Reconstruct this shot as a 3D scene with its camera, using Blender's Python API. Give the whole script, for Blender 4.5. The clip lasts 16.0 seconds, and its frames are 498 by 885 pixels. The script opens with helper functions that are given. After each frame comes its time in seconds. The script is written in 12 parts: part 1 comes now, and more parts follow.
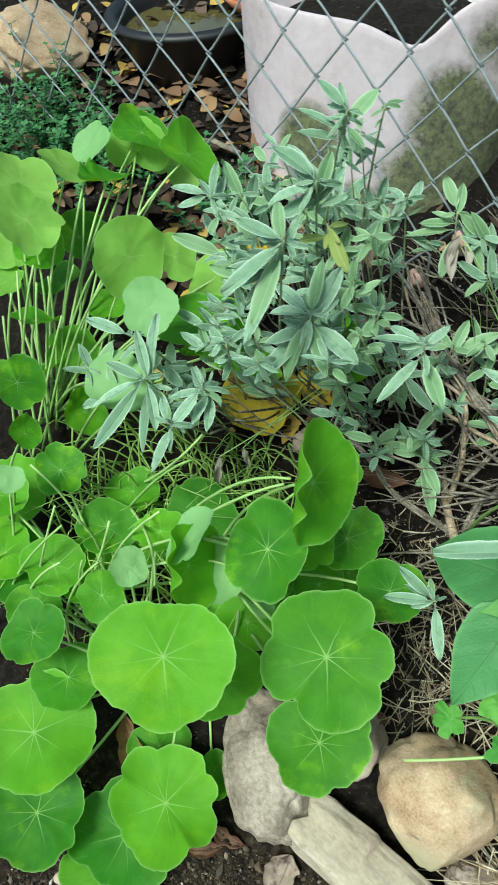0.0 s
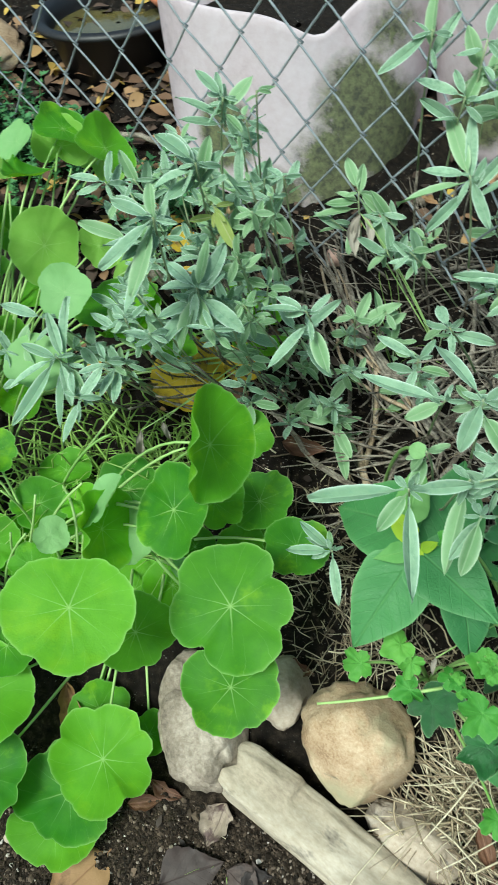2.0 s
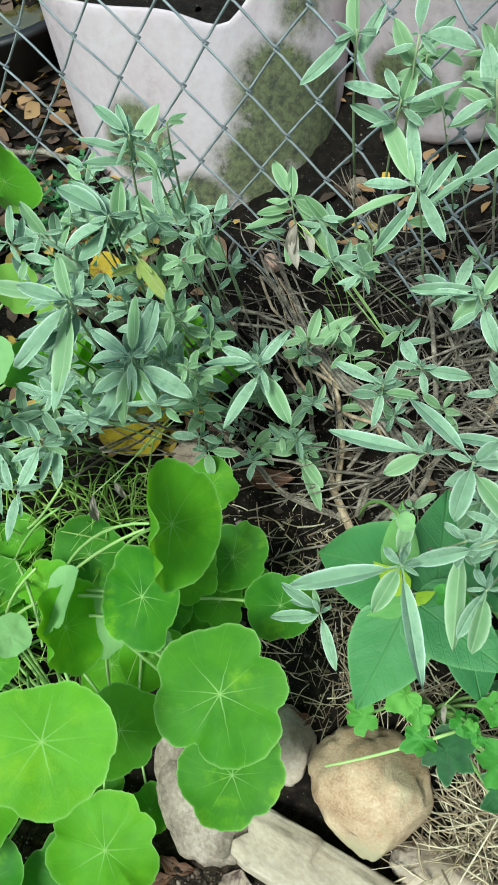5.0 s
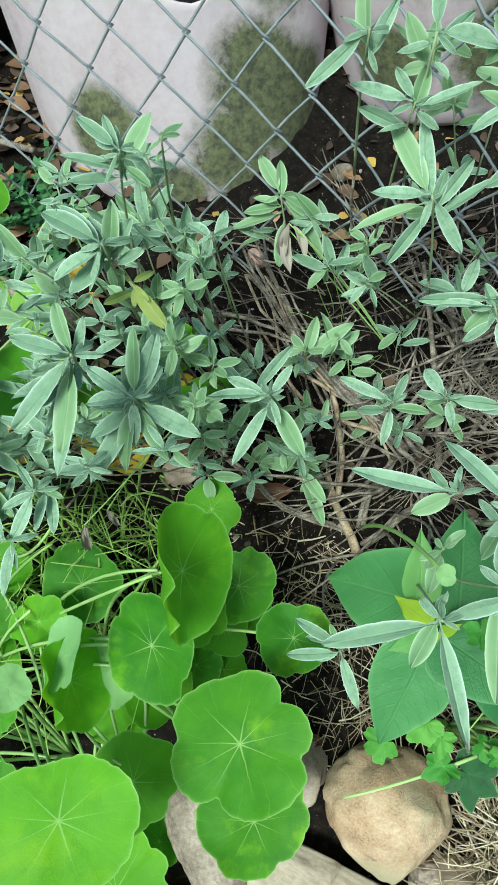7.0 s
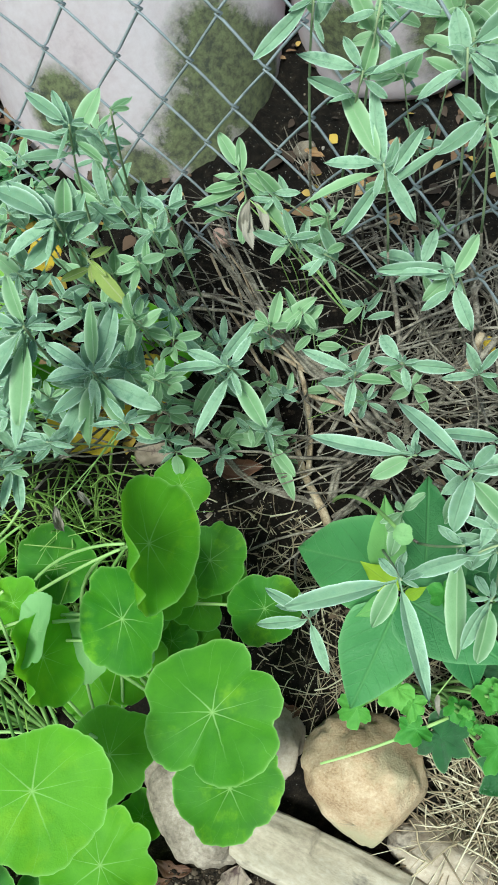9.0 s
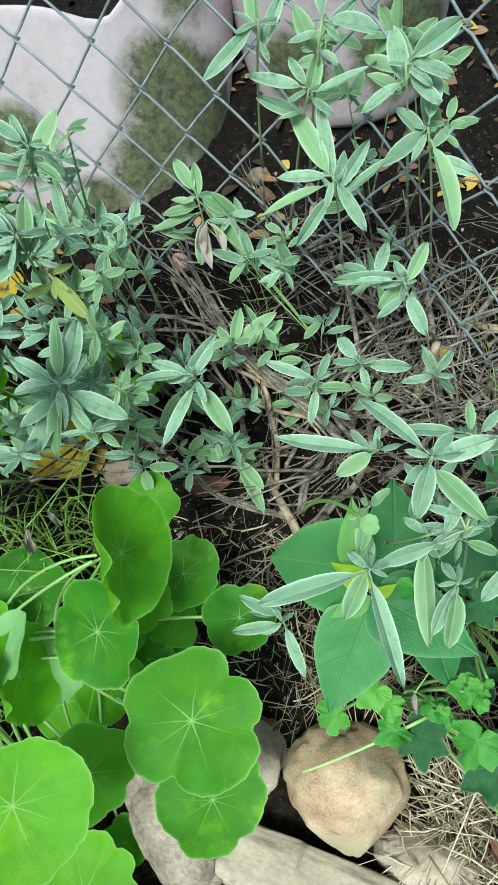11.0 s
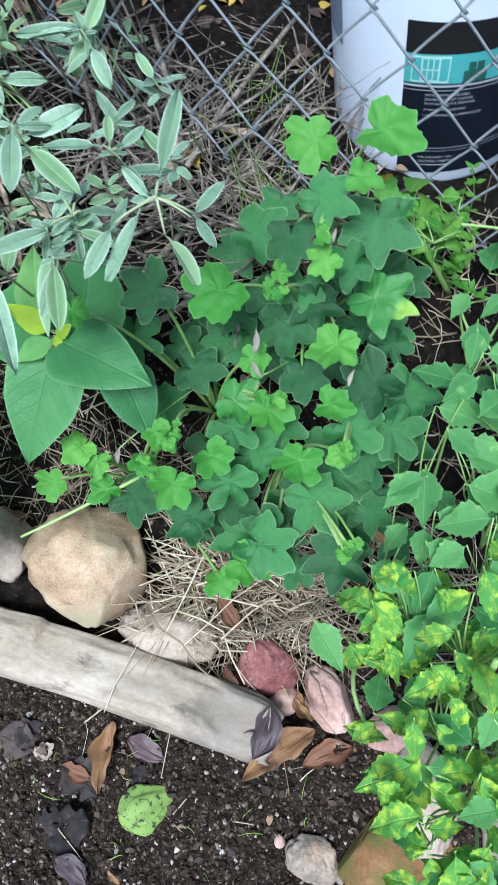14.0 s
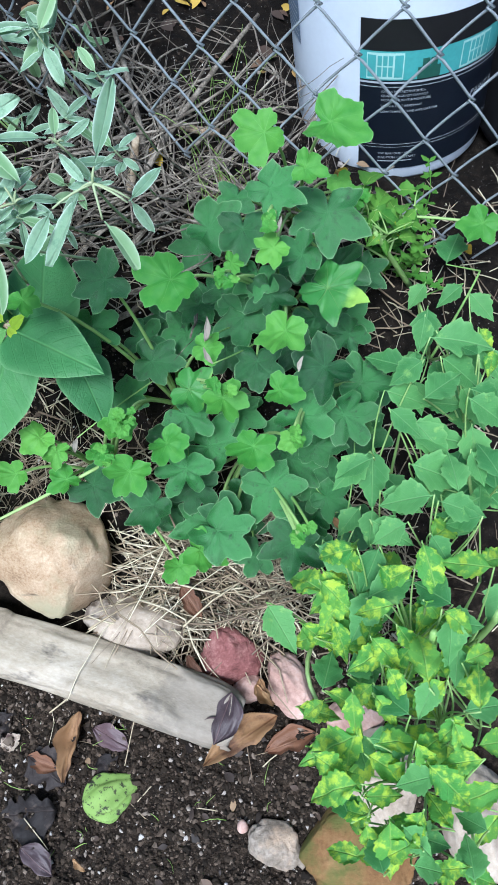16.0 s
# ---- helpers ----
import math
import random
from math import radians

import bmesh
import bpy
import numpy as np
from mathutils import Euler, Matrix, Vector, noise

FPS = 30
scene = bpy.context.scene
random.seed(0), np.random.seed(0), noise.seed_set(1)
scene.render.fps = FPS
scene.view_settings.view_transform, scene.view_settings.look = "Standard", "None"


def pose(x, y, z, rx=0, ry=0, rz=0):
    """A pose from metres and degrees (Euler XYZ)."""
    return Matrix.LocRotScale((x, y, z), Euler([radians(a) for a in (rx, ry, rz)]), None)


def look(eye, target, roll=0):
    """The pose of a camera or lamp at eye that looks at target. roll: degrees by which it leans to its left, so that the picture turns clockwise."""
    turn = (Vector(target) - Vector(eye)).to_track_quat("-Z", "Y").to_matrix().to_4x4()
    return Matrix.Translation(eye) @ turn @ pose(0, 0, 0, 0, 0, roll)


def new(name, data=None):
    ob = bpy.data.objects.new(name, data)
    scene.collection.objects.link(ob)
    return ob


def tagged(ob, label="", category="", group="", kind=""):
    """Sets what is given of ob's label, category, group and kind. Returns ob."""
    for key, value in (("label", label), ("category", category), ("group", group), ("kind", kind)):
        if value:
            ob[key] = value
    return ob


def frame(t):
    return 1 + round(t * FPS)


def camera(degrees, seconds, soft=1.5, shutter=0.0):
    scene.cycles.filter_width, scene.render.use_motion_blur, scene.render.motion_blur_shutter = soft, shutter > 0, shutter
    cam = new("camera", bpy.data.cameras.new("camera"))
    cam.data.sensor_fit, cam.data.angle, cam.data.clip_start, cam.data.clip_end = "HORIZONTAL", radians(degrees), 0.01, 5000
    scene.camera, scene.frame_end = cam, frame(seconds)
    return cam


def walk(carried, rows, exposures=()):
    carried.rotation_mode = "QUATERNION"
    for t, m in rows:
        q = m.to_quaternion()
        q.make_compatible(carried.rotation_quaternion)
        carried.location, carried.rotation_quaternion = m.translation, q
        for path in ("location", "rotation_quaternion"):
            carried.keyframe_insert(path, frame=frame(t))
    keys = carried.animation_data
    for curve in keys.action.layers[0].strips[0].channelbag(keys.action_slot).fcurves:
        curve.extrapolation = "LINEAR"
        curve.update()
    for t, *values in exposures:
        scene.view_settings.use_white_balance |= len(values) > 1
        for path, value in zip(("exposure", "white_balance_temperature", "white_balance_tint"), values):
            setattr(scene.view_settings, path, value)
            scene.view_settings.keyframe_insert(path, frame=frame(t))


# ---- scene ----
cam = camera(35.6, 16.0, soft=1.15, shutter=0.4)
PATH = [
    (0, (-0.0747, -0.0910, 1.1253), (-0.4327, 0.6372, 0.2413), -6.15),
    (0.5, (-0.0459, -0.0910, 1.1288), (-0.4045, 0.6341, 0.2424), -7.64),
    (1, (-0.0532, -0.1010, 1.1229), (-0.4351, 0.6281, 0.2496), -7.99),
    (1.5, (0.0101, -0.1080, 1.1236), (-0.3991, 0.6128, 0.2559), -9.23),
    (2, (0.0376, -0.1180, 1.1381), (-0.3050, 0.6129, 0.2502), -7.92),
    (2.5, (0.0531, -0.1150, 1.1269), (-0.2639, 0.6089, 0.2238), -8.92),
    (3, (0.0575, -0.1090, 1.1234), (-0.2665, 0.6009, 0.2118), -10.59),
    (3.5, (0.0396, -0.1010, 1.1302), (-0.2860, 0.6109, 0.2207), -10.12),
    (4, (0.0253, -0.0670, 1.1396), (-0.2744, 0.6455, 0.2217), -9.66),
    (4.2, (0.0267, -0.0500, 1.1448), (-0.2717, 0.6574, 0.2225), -11.11),
    (6.3, (-0.0655, 0.0820, 1.1405), (-0.2864, 0.7575, 0.1736), -11.99),
    (6.5, (-0.0651, 0.0880, 1.1456), (-0.2765, 0.7533, 0.1695), -11.87),
    (7, (-0.0645, 0.0890, 1.1487), (-0.2681, 0.7512, 0.1689), -12.15),
    (7.5, (-0.0599, 0.0830, 1.1523), (-0.2588, 0.7471, 0.1728), -12.22),
    (8, (-0.0569, 0.0760, 1.1446), (-0.2562, 0.7311, 0.1591), -12.72),
    (8.5, (-0.0512, 0.0740, 1.1473), (-0.2498, 0.7201, 0.1558), -13.31),
    (9, (-0.0417, 0.0730, 1.1434), (-0.2240, 0.7244, 0.1523), -12.79),
    (9.5, (-0.0295, 0.0680, 1.1429), (-0.1968, 0.7311, 0.1569), -12.68),
    (9.7, (-0.0428, 0.0630, 1.1524), (-0.1795, 0.7362, 0.1684), -11.12),
    (11.8, (-0.0251, 0.0380, 1.1314), (-0.1690, 0.7431, 0.1711), -12.31),
    (12, (-0.0102, 0.0550, 1.1332), (-0.1704, 0.7305, 0.1544), -13.97),
    (12.5, (0.0726, -0.0100, 1.1071), (-0.1000, 0.6572, 0.1247), -14.78),
    (13, (0.1953, -0.1240, 1.1091), (0.0413, 0.5432, 0.1236), -11.20),
    (13.5, (0.2003, -0.1500, 1.0603), (0.1132, 0.5161, 0.0660), -7.50),
    (14, (0.2030, -0.1430, 1.0052), (0.1579, 0.5020, -0.0057), -8.26),
    (14.5, (0.2236, -0.1470, 0.9937), (0.1745, 0.4866, -0.0243), -11.27),
    (15, (0.2356, -0.1630, 0.9941), (0.1872, 0.4768, -0.0199), -11.58),
    (15.5, (0.2391, -0.1680, 0.9905), (0.1930, 0.4813, -0.0176), -10.74),
    (16, (0.2481, -0.1740, 0.9987), (0.2061, 0.4849, -0.0034), -8.79),
]
walk(cam, [(t, look(eye, target, roll)) for t, eye, target, roll in PATH], [(0, 0.08, 6200, -9), (9.5, 0.12, 6050, -9), (12, 0.14, 6000, -6), (12.5, 0.27, 5950, -3), (13, 0.28, 5800, 1), (14, 0.23, 5450, 9), (16, 0.24, 5420, 8)])
SKY, SUN = 0.135, 4.7

# ---- world, sun ----
world = bpy.data.worlds.new("world")
scene.world = world
world.use_nodes = True
wn = world.node_tree.nodes
wl = world.node_tree.links
sky = wn.new("ShaderNodeTexSky")
sky.sky_type = 'NISHITA'
sky.sun_disc = False
sky.sun_elevation = radians(57)
sky.sun_rotation = radians(192)
sky.air_density, sky.dust_density, sky.ozone_density = 1.3, 3.0, 1.0
wl.new(sky.outputs[0], wn["Background"].inputs[0])
wn["Background"].inputs[1].default_value = SKY
sun_data = bpy.data.lights.new("sun", 'SUN')
sun_data.energy, sun_data.angle, sun_data.color = SUN, radians(18), (1.0, 0.98, 0.95)
sun = new("sun", sun_data)
sun.matrix_world = look((-0.35, -1.2, 2.75), (0, 0.4, 0.2))


# ---- materials ----
def nodes_of(name):
    m = bpy.data.materials.new(name)
    m.use_nodes = True
    nt = m.node_tree
    return m, nt.nodes, nt.links, nt.nodes["Principled BSDF"]


def math_node(ns, ls, op, a, b=None, c=None, clamp=False):
    n = ns.new("ShaderNodeMath")
    n.operation, n.use_clamp = op, clamp
    for i, v in enumerate((a, b, c)):
        if v is None:
            continue
        if isinstance(v, (int, float)):
            n.inputs[i].default_value = v
        else:
            ls.new(v, n.inputs[i])
    return n.outputs[0]


def mix_colour(ns, ls, fac, a, b, mode='MIX'):
    n = ns.new("ShaderNodeMix")
    n.data_type, n.blend_type = 'RGBA', mode
    for sock, v in ((n.inputs["Factor"], fac), (n.inputs[6], a), (n.inputs[7], b)):
        if isinstance(v, (int, float)):
            sock.default_value = v
        elif isinstance(v, tuple):
            sock.default_value = (*v, 1) if len(v) == 3 else v
        else:
            ls.new(v, sock)
    return n.outputs[2]


def noise_node(ns, ls, coord, scale, detail=4.0, rough=0.6):
    n = ns.new("ShaderNodeTexNoise")
    n.inputs["Scale"].default_value, n.inputs["Detail"].default_value, n.inputs["Roughness"].default_value = scale, detail, rough
    ls.new(coord, n.inputs["Vector"])
    return n.outputs[0]


def ramp(ns, ls, fac, stops):
    n = ns.new("ShaderNodeValToRGB")
    while len(n.color_ramp.elements) < len(stops):
        n.color_ramp.elements.new(0.5)
    for e, (p, c) in zip(n.color_ramp.elements, stops):
        e.position, e.color = p, (*c, 1)
    ls.new(fac, n.inputs[0])
    return n.outputs[0]


def bump(ns, ls, bsdf, height, strength, distance):
    n = ns.new("ShaderNodeBump")
    n.inputs["Strength"].default_value, n.inputs["Distance"].default_value = strength, distance
    ls.new(height, n.inputs["Height"])
    ls.new(n.outputs[0], bsdf.inputs["Normal"])


def rough_matter(name, stops, coarse=20.0, fine=160.0, rough=0.85, relief=0.004, spot=None, world_space=True, metal=0.0):
    """Stone, soil, wood: a colour ramp over two scales of noise, with fine relief."""
    m, ns, ls, b = nodes_of(name)
    co = ns.new("ShaderNodeNewGeometry").outputs["Position"] if world_space else ns.new("ShaderNodeTexCoord").outputs["Object"]
    a, f = noise_node(ns, ls, co, coarse, 6), noise_node(ns, ls, co, fine, 4, 0.7)
    both = math_node(ns, ls, 'ADD', math_node(ns, ls, 'MULTIPLY', a, 0.62), math_node(ns, ls, 'MULTIPLY', f, 0.38))
    col = ramp(ns, ls, both, stops)
    if spot:
        scale, lo, hi, colour = spot
        s = noise_node(ns, ls, co, scale, 5, 0.65)
        mr = ns.new("ShaderNodeMapRange")
        mr.inputs[1].default_value, mr.inputs[2].default_value = lo, hi
        ls.new(s, mr.inputs[0])
        col = mix_colour(ns, ls, mr.outputs[0], col, colour)
    ls.new(col, b.inputs["Base Color"])
    b.inputs["Roughness"].default_value, b.inputs["Metallic"].default_value = rough, metal
    b.inputs["Specular IOR Level"].default_value = 0.5 if rough < 0.8 else 0.15
    bump(ns, ls, b, both, 0.8, relief)
    return m


def leaf_matter(name, dark, light, rough=0.5, thin=0.25, veins="", vein_colour=(0.3, 0.45, 0.2), edge=None, patch=None, gloss=0.4, scale=2.5, thin_colour=None, strength=0.8, relief=0.0015, tip=None, side_veins=0.45, vein_relief=0.8, reach=0.9):
    """A leaf: colour that varies leaf by leaf and across the blade, veins in the blade's own coordinates, some light passing through."""
    m, ns, ls, b = nodes_of(name)
    out = ns["Material Output"]
    tc = ns.new("ShaderNodeTexCoord").outputs["Object"]
    info = ns.new("ShaderNodeObjectInfo").outputs["Random"]
    shift = ns.new("ShaderNodeVectorMath")
    shift.operation = 'ADD'
    ls.new(tc, shift.inputs[0])
    comb = ns.new("ShaderNodeCombineXYZ")
    ls.new(math_node(ns, ls, 'MULTIPLY', info, 37.0), comb.inputs[2])
    ls.new(comb.outputs[0], shift.inputs[1])
    blot = noise_node(ns, ls, shift.outputs[0], scale, 4)
    fine = noise_node(ns, ls, shift.outputs[0], scale * 14, 3, 0.7)
    fac = math_node(ns, ls, 'ADD', math_node(ns, ls, 'MULTIPLY', blot, 0.55), math_node(ns, ls, 'MULTIPLY', info, 0.5))
    fac = math_node(ns, ls, 'ADD', fac, math_node(ns, ls, 'MULTIPLY', fine, 0.2))
    fac = math_node(ns, ls, 'MULTIPLY_ADD', fac, 1.5, -0.42, clamp=True)
    col = mix_colour(ns, ls, fac, dark, light)
    height = math_node(ns, ls, 'ADD', math_node(ns, ls, 'MULTIPLY', fine, 0.5), blot)
    sep = ns.new("ShaderNodeSeparateXYZ")
    ls.new(tc, sep.inputs[0])
    X, Y = sep.outputs[0], sep.outputs[1]
    if patch:
        pcol, pscale, lo, hi = patch
        ps = noise_node(ns, ls, shift.outputs[0], pscale, 5, 0.7)
        mr = ns.new("ShaderNodeMapRange")
        mr.inputs[1].default_value, mr.inputs[2].default_value = lo, hi
        ls.new(ps, mr.inputs[0])
        col = mix_colour(ns, ls, mr.outputs[0], col, pcol)
    if tip:
        tcol, start = tip
        far = math_node(ns, ls, 'MULTIPLY_ADD', math_node(ns, ls, 'ADD', X, math_node(ns, ls, 'MULTIPLY', blot, 0.5)), 4.0, -4.0 * start, clamp=True)
        col = mix_colour(ns, ls, far, col, tcol)
    if edge:
        ecol, sharp, amount = edge
        at = ns.new("ShaderNodeAttribute")
        at.attribute_name = "rim"
        e = math_node(ns, ls, 'POWER', at.outputs["Fac"], sharp, clamp=True)
        col = mix_colour(ns, ls, math_node(ns, ls, 'MULTIPLY', e, amount), col, ecol)
    if veins:
        if veins == "radial":
            ang = math_node(ns, ls, 'ARCTAN2', Y, X)
            rad = math_node(ns, ls, 'SQRT', math_node(ns, ls, 'ADD', math_node(ns, ls, 'MULTIPLY', X, X), math_node(ns, ls, 'MULTIPLY', Y, Y)))
            wob = math_node(ns, ls, 'ADD', ang, math_node(ns, ls, 'MULTIPLY', blot, 0.14))
            wob = math_node(ns, ls, 'MULTIPLY_ADD', math_node(ns, ls, 'SINE', math_node(ns, ls, 'MULTIPLY_ADD', info, 40.0, math_node(ns, ls, 'MULTIPLY', ang, 2.0))), 0.16, wob)
            d = math_node(ns, ls, 'ABSOLUTE', math_node(ns, ls, 'SINE', math_node(ns, ls, 'MULTIPLY', wob, 4.5)))
            d = math_node(ns, ls, 'MULTIPLY', d, rad)
            v = math_node(ns, ls, 'SUBTRACT', 1.0, math_node(ns, ls, 'MULTIPLY', d, math_node(ns, ls, 'MULTIPLY_ADD', rad, 22.0, 17.0)), clamp=True)
            fade = math_node(ns, ls, 'SUBTRACT', 1.0, math_node(ns, ls, 'MULTIPLY', rad, reach), clamp=True)
            v = math_node(ns, ls, 'MULTIPLY', v, fade)
            d2 = math_node(ns, ls, 'ABSOLUTE', math_node(ns, ls, 'SINE', math_node(ns, ls, 'MULTIPLY_ADD', wob, 9.0, math_node(ns, ls, 'MULTIPLY', rad, 2.2))))
            v2 = math_node(ns, ls, 'SUBTRACT', 1.0, math_node(ns, ls, 'MULTIPLY', math_node(ns, ls, 'MULTIPLY', d2, rad), 24.0), clamp=True)
            v2 = math_node(ns, ls, 'MULTIPLY', v2, math_node(ns, ls, 'MULTIPLY_ADD', rad, 1.6, -0.55, clamp=True))
            v = math_node(ns, ls, 'MAXIMUM', v, math_node(ns, ls, 'MULTIPLY', v2, 0.32))
            hub = math_node(ns, ls, 'SUBTRACT', 1.0, math_node(ns, ls, 'MULTIPLY', rad, 22.0), clamp=True)
            v = math_node(ns, ls, 'MAXIMUM', v, hub)
        else:
            ay = math_node(ns, ls, 'ABSOLUTE', Y)
            mid = math_node(ns, ls, 'SUBTRACT', 1.0, math_node(ns, ls, 'MULTIPLY', ay, 60.0), clamp=True)
            ph = math_node(ns, ls, 'SUBTRACT', X, math_node(ns, ls, 'MULTIPLY', math_node(ns, ls, 'POWER', ay, 1.25), 1.5))
            ph = math_node(ns, ls, 'MULTIPLY_ADD', blot, 0.06, ph)
            sd = math_node(ns, ls, 'ABSOLUTE', math_node(ns, ls, 'SINE', math_node(ns, ls, 'MULTIPLY', ph, 21.0)))
            side = math_node(ns, ls, 'SUBTRACT', 1.0, math_node(ns, ls, 'MULTIPLY', sd, 6.0), clamp=True)
            v = math_node(ns, ls, 'MAXIMUM', mid, math_node(ns, ls, 'MULTIPLY', side, side_veins))
        col = mix_colour(ns, ls, math_node(ns, ls, 'MULTIPLY', v, strength), col, vein_colour)
        height = math_node(ns, ls, 'SUBTRACT', height, math_node(ns, ls, 'MULTIPLY', v, vein_relief))
    ls.new(col, b.inputs["Base Color"])
    b.inputs["Roughness"].default_value = rough
    b.inputs["Specular IOR Level"].default_value = gloss
    bump(ns, ls, b, height, 0.6, relief)
    tr = ns.new("ShaderNodeBsdfTranslucent")
    ls.new(mix_colour(ns, ls, 0.55, col, thin_colour or light), tr.inputs[0])
    mx = ns.new("ShaderNodeMixShader")
    mx.inputs[0].default_value = thin
    ls.new(b.outputs[0], mx.inputs[1])
    ls.new(tr.outputs[0], mx.inputs[2])
    ls.new(mx.outputs[0], out.inputs[0])
    return m


def plain(name, colour, rough=0.5, metal=0.0, wear=0.15, scale=60.0, relief=0.0006):
    c2 = tuple(max(0.0, v * (1 - wear * 2)) for v in colour)
    return rough_matter(name, [(0.3, c2), (0.65, colour)], scale * 0.3, scale * 3, rough, relief, world_space=False, metal=metal)


SOIL = rough_matter("dark_soil", [(0.36, (0.005, 0.004, 0.003)), (0.49, (0.020, 0.0142, 0.010)), (0.58, (0.055, 0.040, 0.028)), (0.70, (0.15, 0.115, 0.085))], 85, 620, 0.95, 0.014)


def potting_mix(m):
    """Blacker potting soil in the planted bed, with a ragged border to the path's soil."""
    ns, ls = m.node_tree.nodes, m.node_tree.links
    pos = ns.new("ShaderNodeNewGeometry").outputs["Position"]
    sep = ns.new("ShaderNodeSeparateXYZ")
    ls.new(pos, sep.inputs[0])
    at = math_node(ns, ls, 'MULTIPLY_ADD', noise_node(ns, ls, pos, 14, 5), 0.16, sep.outputs[1])
    bed = math_node(ns, ls, 'MULTIPLY_ADD', at, 12.0, -2.9, clamp=True)
    b = ns["Principled BSDF"]
    old = b.inputs["Base Color"].links[0].from_socket
    speck = ramp(ns, ls, noise_node(ns, ls, pos, 330, 2, 0.5), [(0.70, (0, 0, 0)), (0.74, (1, 1, 1))])
    black = mix_colour(ns, ls, speck, mix_colour(ns, ls, 0.72, old, (0.004, 0.0035, 0.003)), (0.30, 0.28, 0.26))
    ls.new(mix_colour(ns, ls, bed, old, black), b.inputs["Base Color"])


potting_mix(SOIL)
STONE_TAN = rough_matter("tan_stone", [(0.32, (0.20, 0.125, 0.075)), (0.45, (0.36, 0.25, 0.155)), (0.55, (0.45, 0.335, 0.225)), (0.70, (0.57, 0.46, 0.335))], 20, 320, 0.85, 0.005, spot=(9, 0.54, 0.72, (0.34, 0.31, 0.20)))
STONE_GREY = rough_matter("grey_stone", [(0.34, (0.09, 0.073, 0.056)), (0.5, (0.235, 0.195, 0.155)), (0.66, (0.42, 0.365, 0.305))], 18, 170, 0.85, 0.005, spot=(12, 0.58, 0.7, (0.46, 0.34, 0.24)))
STONE_RED = rough_matter("red_stone", [(0.34, (0.09, 0.035, 0.034)), (0.5, (0.22, 0.088, 0.082)), (0.66, (0.40, 0.21, 0.19))], 24, 260, 0.85, 0.004)
STONE_PINK = rough_matter("pink_stone", [(0.3, (0.28, 0.16, 0.13)), (0.5, (0.47, 0.31, 0.26)), (0.7, (0.6, 0.47, 0.41))], 20, 200, 0.85, 0.004)
STONE_MOSS = rough_matter("mossy_brown_stone", [(0.3, (0.08, 0.042, 0.018)), (0.5, (0.185, 0.10, 0.042)), (0.7, (0.28, 0.17, 0.08))], 18, 220, 0.85, 0.004, spot=(11, 0.53, 0.66, (0.10, 0.105, 0.03)))
STONE_BEIGE = rough_matter("beige_stone", [(0.3, (0.22, 0.17, 0.12)), (0.5, (0.40, 0.33, 0.26)), (0.7, (0.55, 0.48, 0.40))], 16, 180, 0.85, 0.004)
STEEL = plain("galvanised_wire", (0.36, 0.40, 0.43), 0.45, 0.35, 0.2, 200)


# ---- geometry helpers ----
def mesh_from(bm, name, material, smooth=True):
    me = bpy.data.meshes.new(name)
    bm.to_mesh(me)
    bm.free()
    for p in me.polygons:
        p.use_smooth = smooth
    me.materials.append(material)
    return me


def part(name, bm, material, parent, label="", smooth=True):
    """Links a bmesh, in world coordinates, as one part of a thing that stands at its own origin."""
    ob = new(name, mesh_from(bm, name, material, smooth) if isinstance(bm, bmesh.types.BMesh) else bm)
    ob.parent = parent
    base, up = Vector((0, 0, 0)), parent
    while up is not None:
        base += Vector(up.location)
        up = up.parent
    ob.location = -base
    if label:
        ob["label"] = label
    return ob


def thing(name, at, label, category, group="", kind=""):
    ob = new(name)
    ob.location = at
    ob.empty_display_size = 0.05
    return tagged(ob, label, category, group, kind)


GX = (-1.0, -0.2, 0.2, 0.5, 1.0)
GY = (-0.3, 0.0, 0.15, 0.3, 0.6, 1.0, 1.6)
GZ = np.array(((-.06, -.05, -.02, 0, 0), (0, 0, .03, .05, .05), (.05, .03, .04, .06, .06), (.14, .11, .10, .10, .08), (.30, .24, .21, .18, .15), (.425, .388, .32, .205, .17), (.66, .66, .56, .48, .45)))


def ground_height(x, y):
    x, y2 = min(max(x, -1), 1), min(max(y, -0.3), 1.6)
    i, j = min(int(np.searchsorted(GX, x, side="right")) - 1, 3), min(int(np.searchsorted(GY, y2, side="right")) - 1, 5)
    u, v = (x - GX[i]) / (GX[i + 1] - GX[i]), (y2 - GY[j]) / (GY[j + 1] - GY[j])
    z = (GZ[j, i] * (1 - u) + GZ[j, i + 1] * u) * (1 - v) + (GZ[j + 1, i] * (1 - u) + GZ[j + 1, i + 1] * u) * v
    if y > 1.6:
        z += 0.6 * (1 - math.exp(-(y - 1.6) * 0.5))
    if y < -0.3:
        z -= 0.25 * (1 - math.exp((y + 0.3) * 0.8))
    return z


def grain(x, y, z=0.0, s=1.0):
    return noise.noise(Vector((x * s, y * s, z * s)))


def soil_height(x, y):
    return ground_height(x, y) + 0.012 * grain(x, y, 0, 9) + 0.007 * grain(x, y, 3, 31) + 0.006 * grain(x, y, 7, 75)


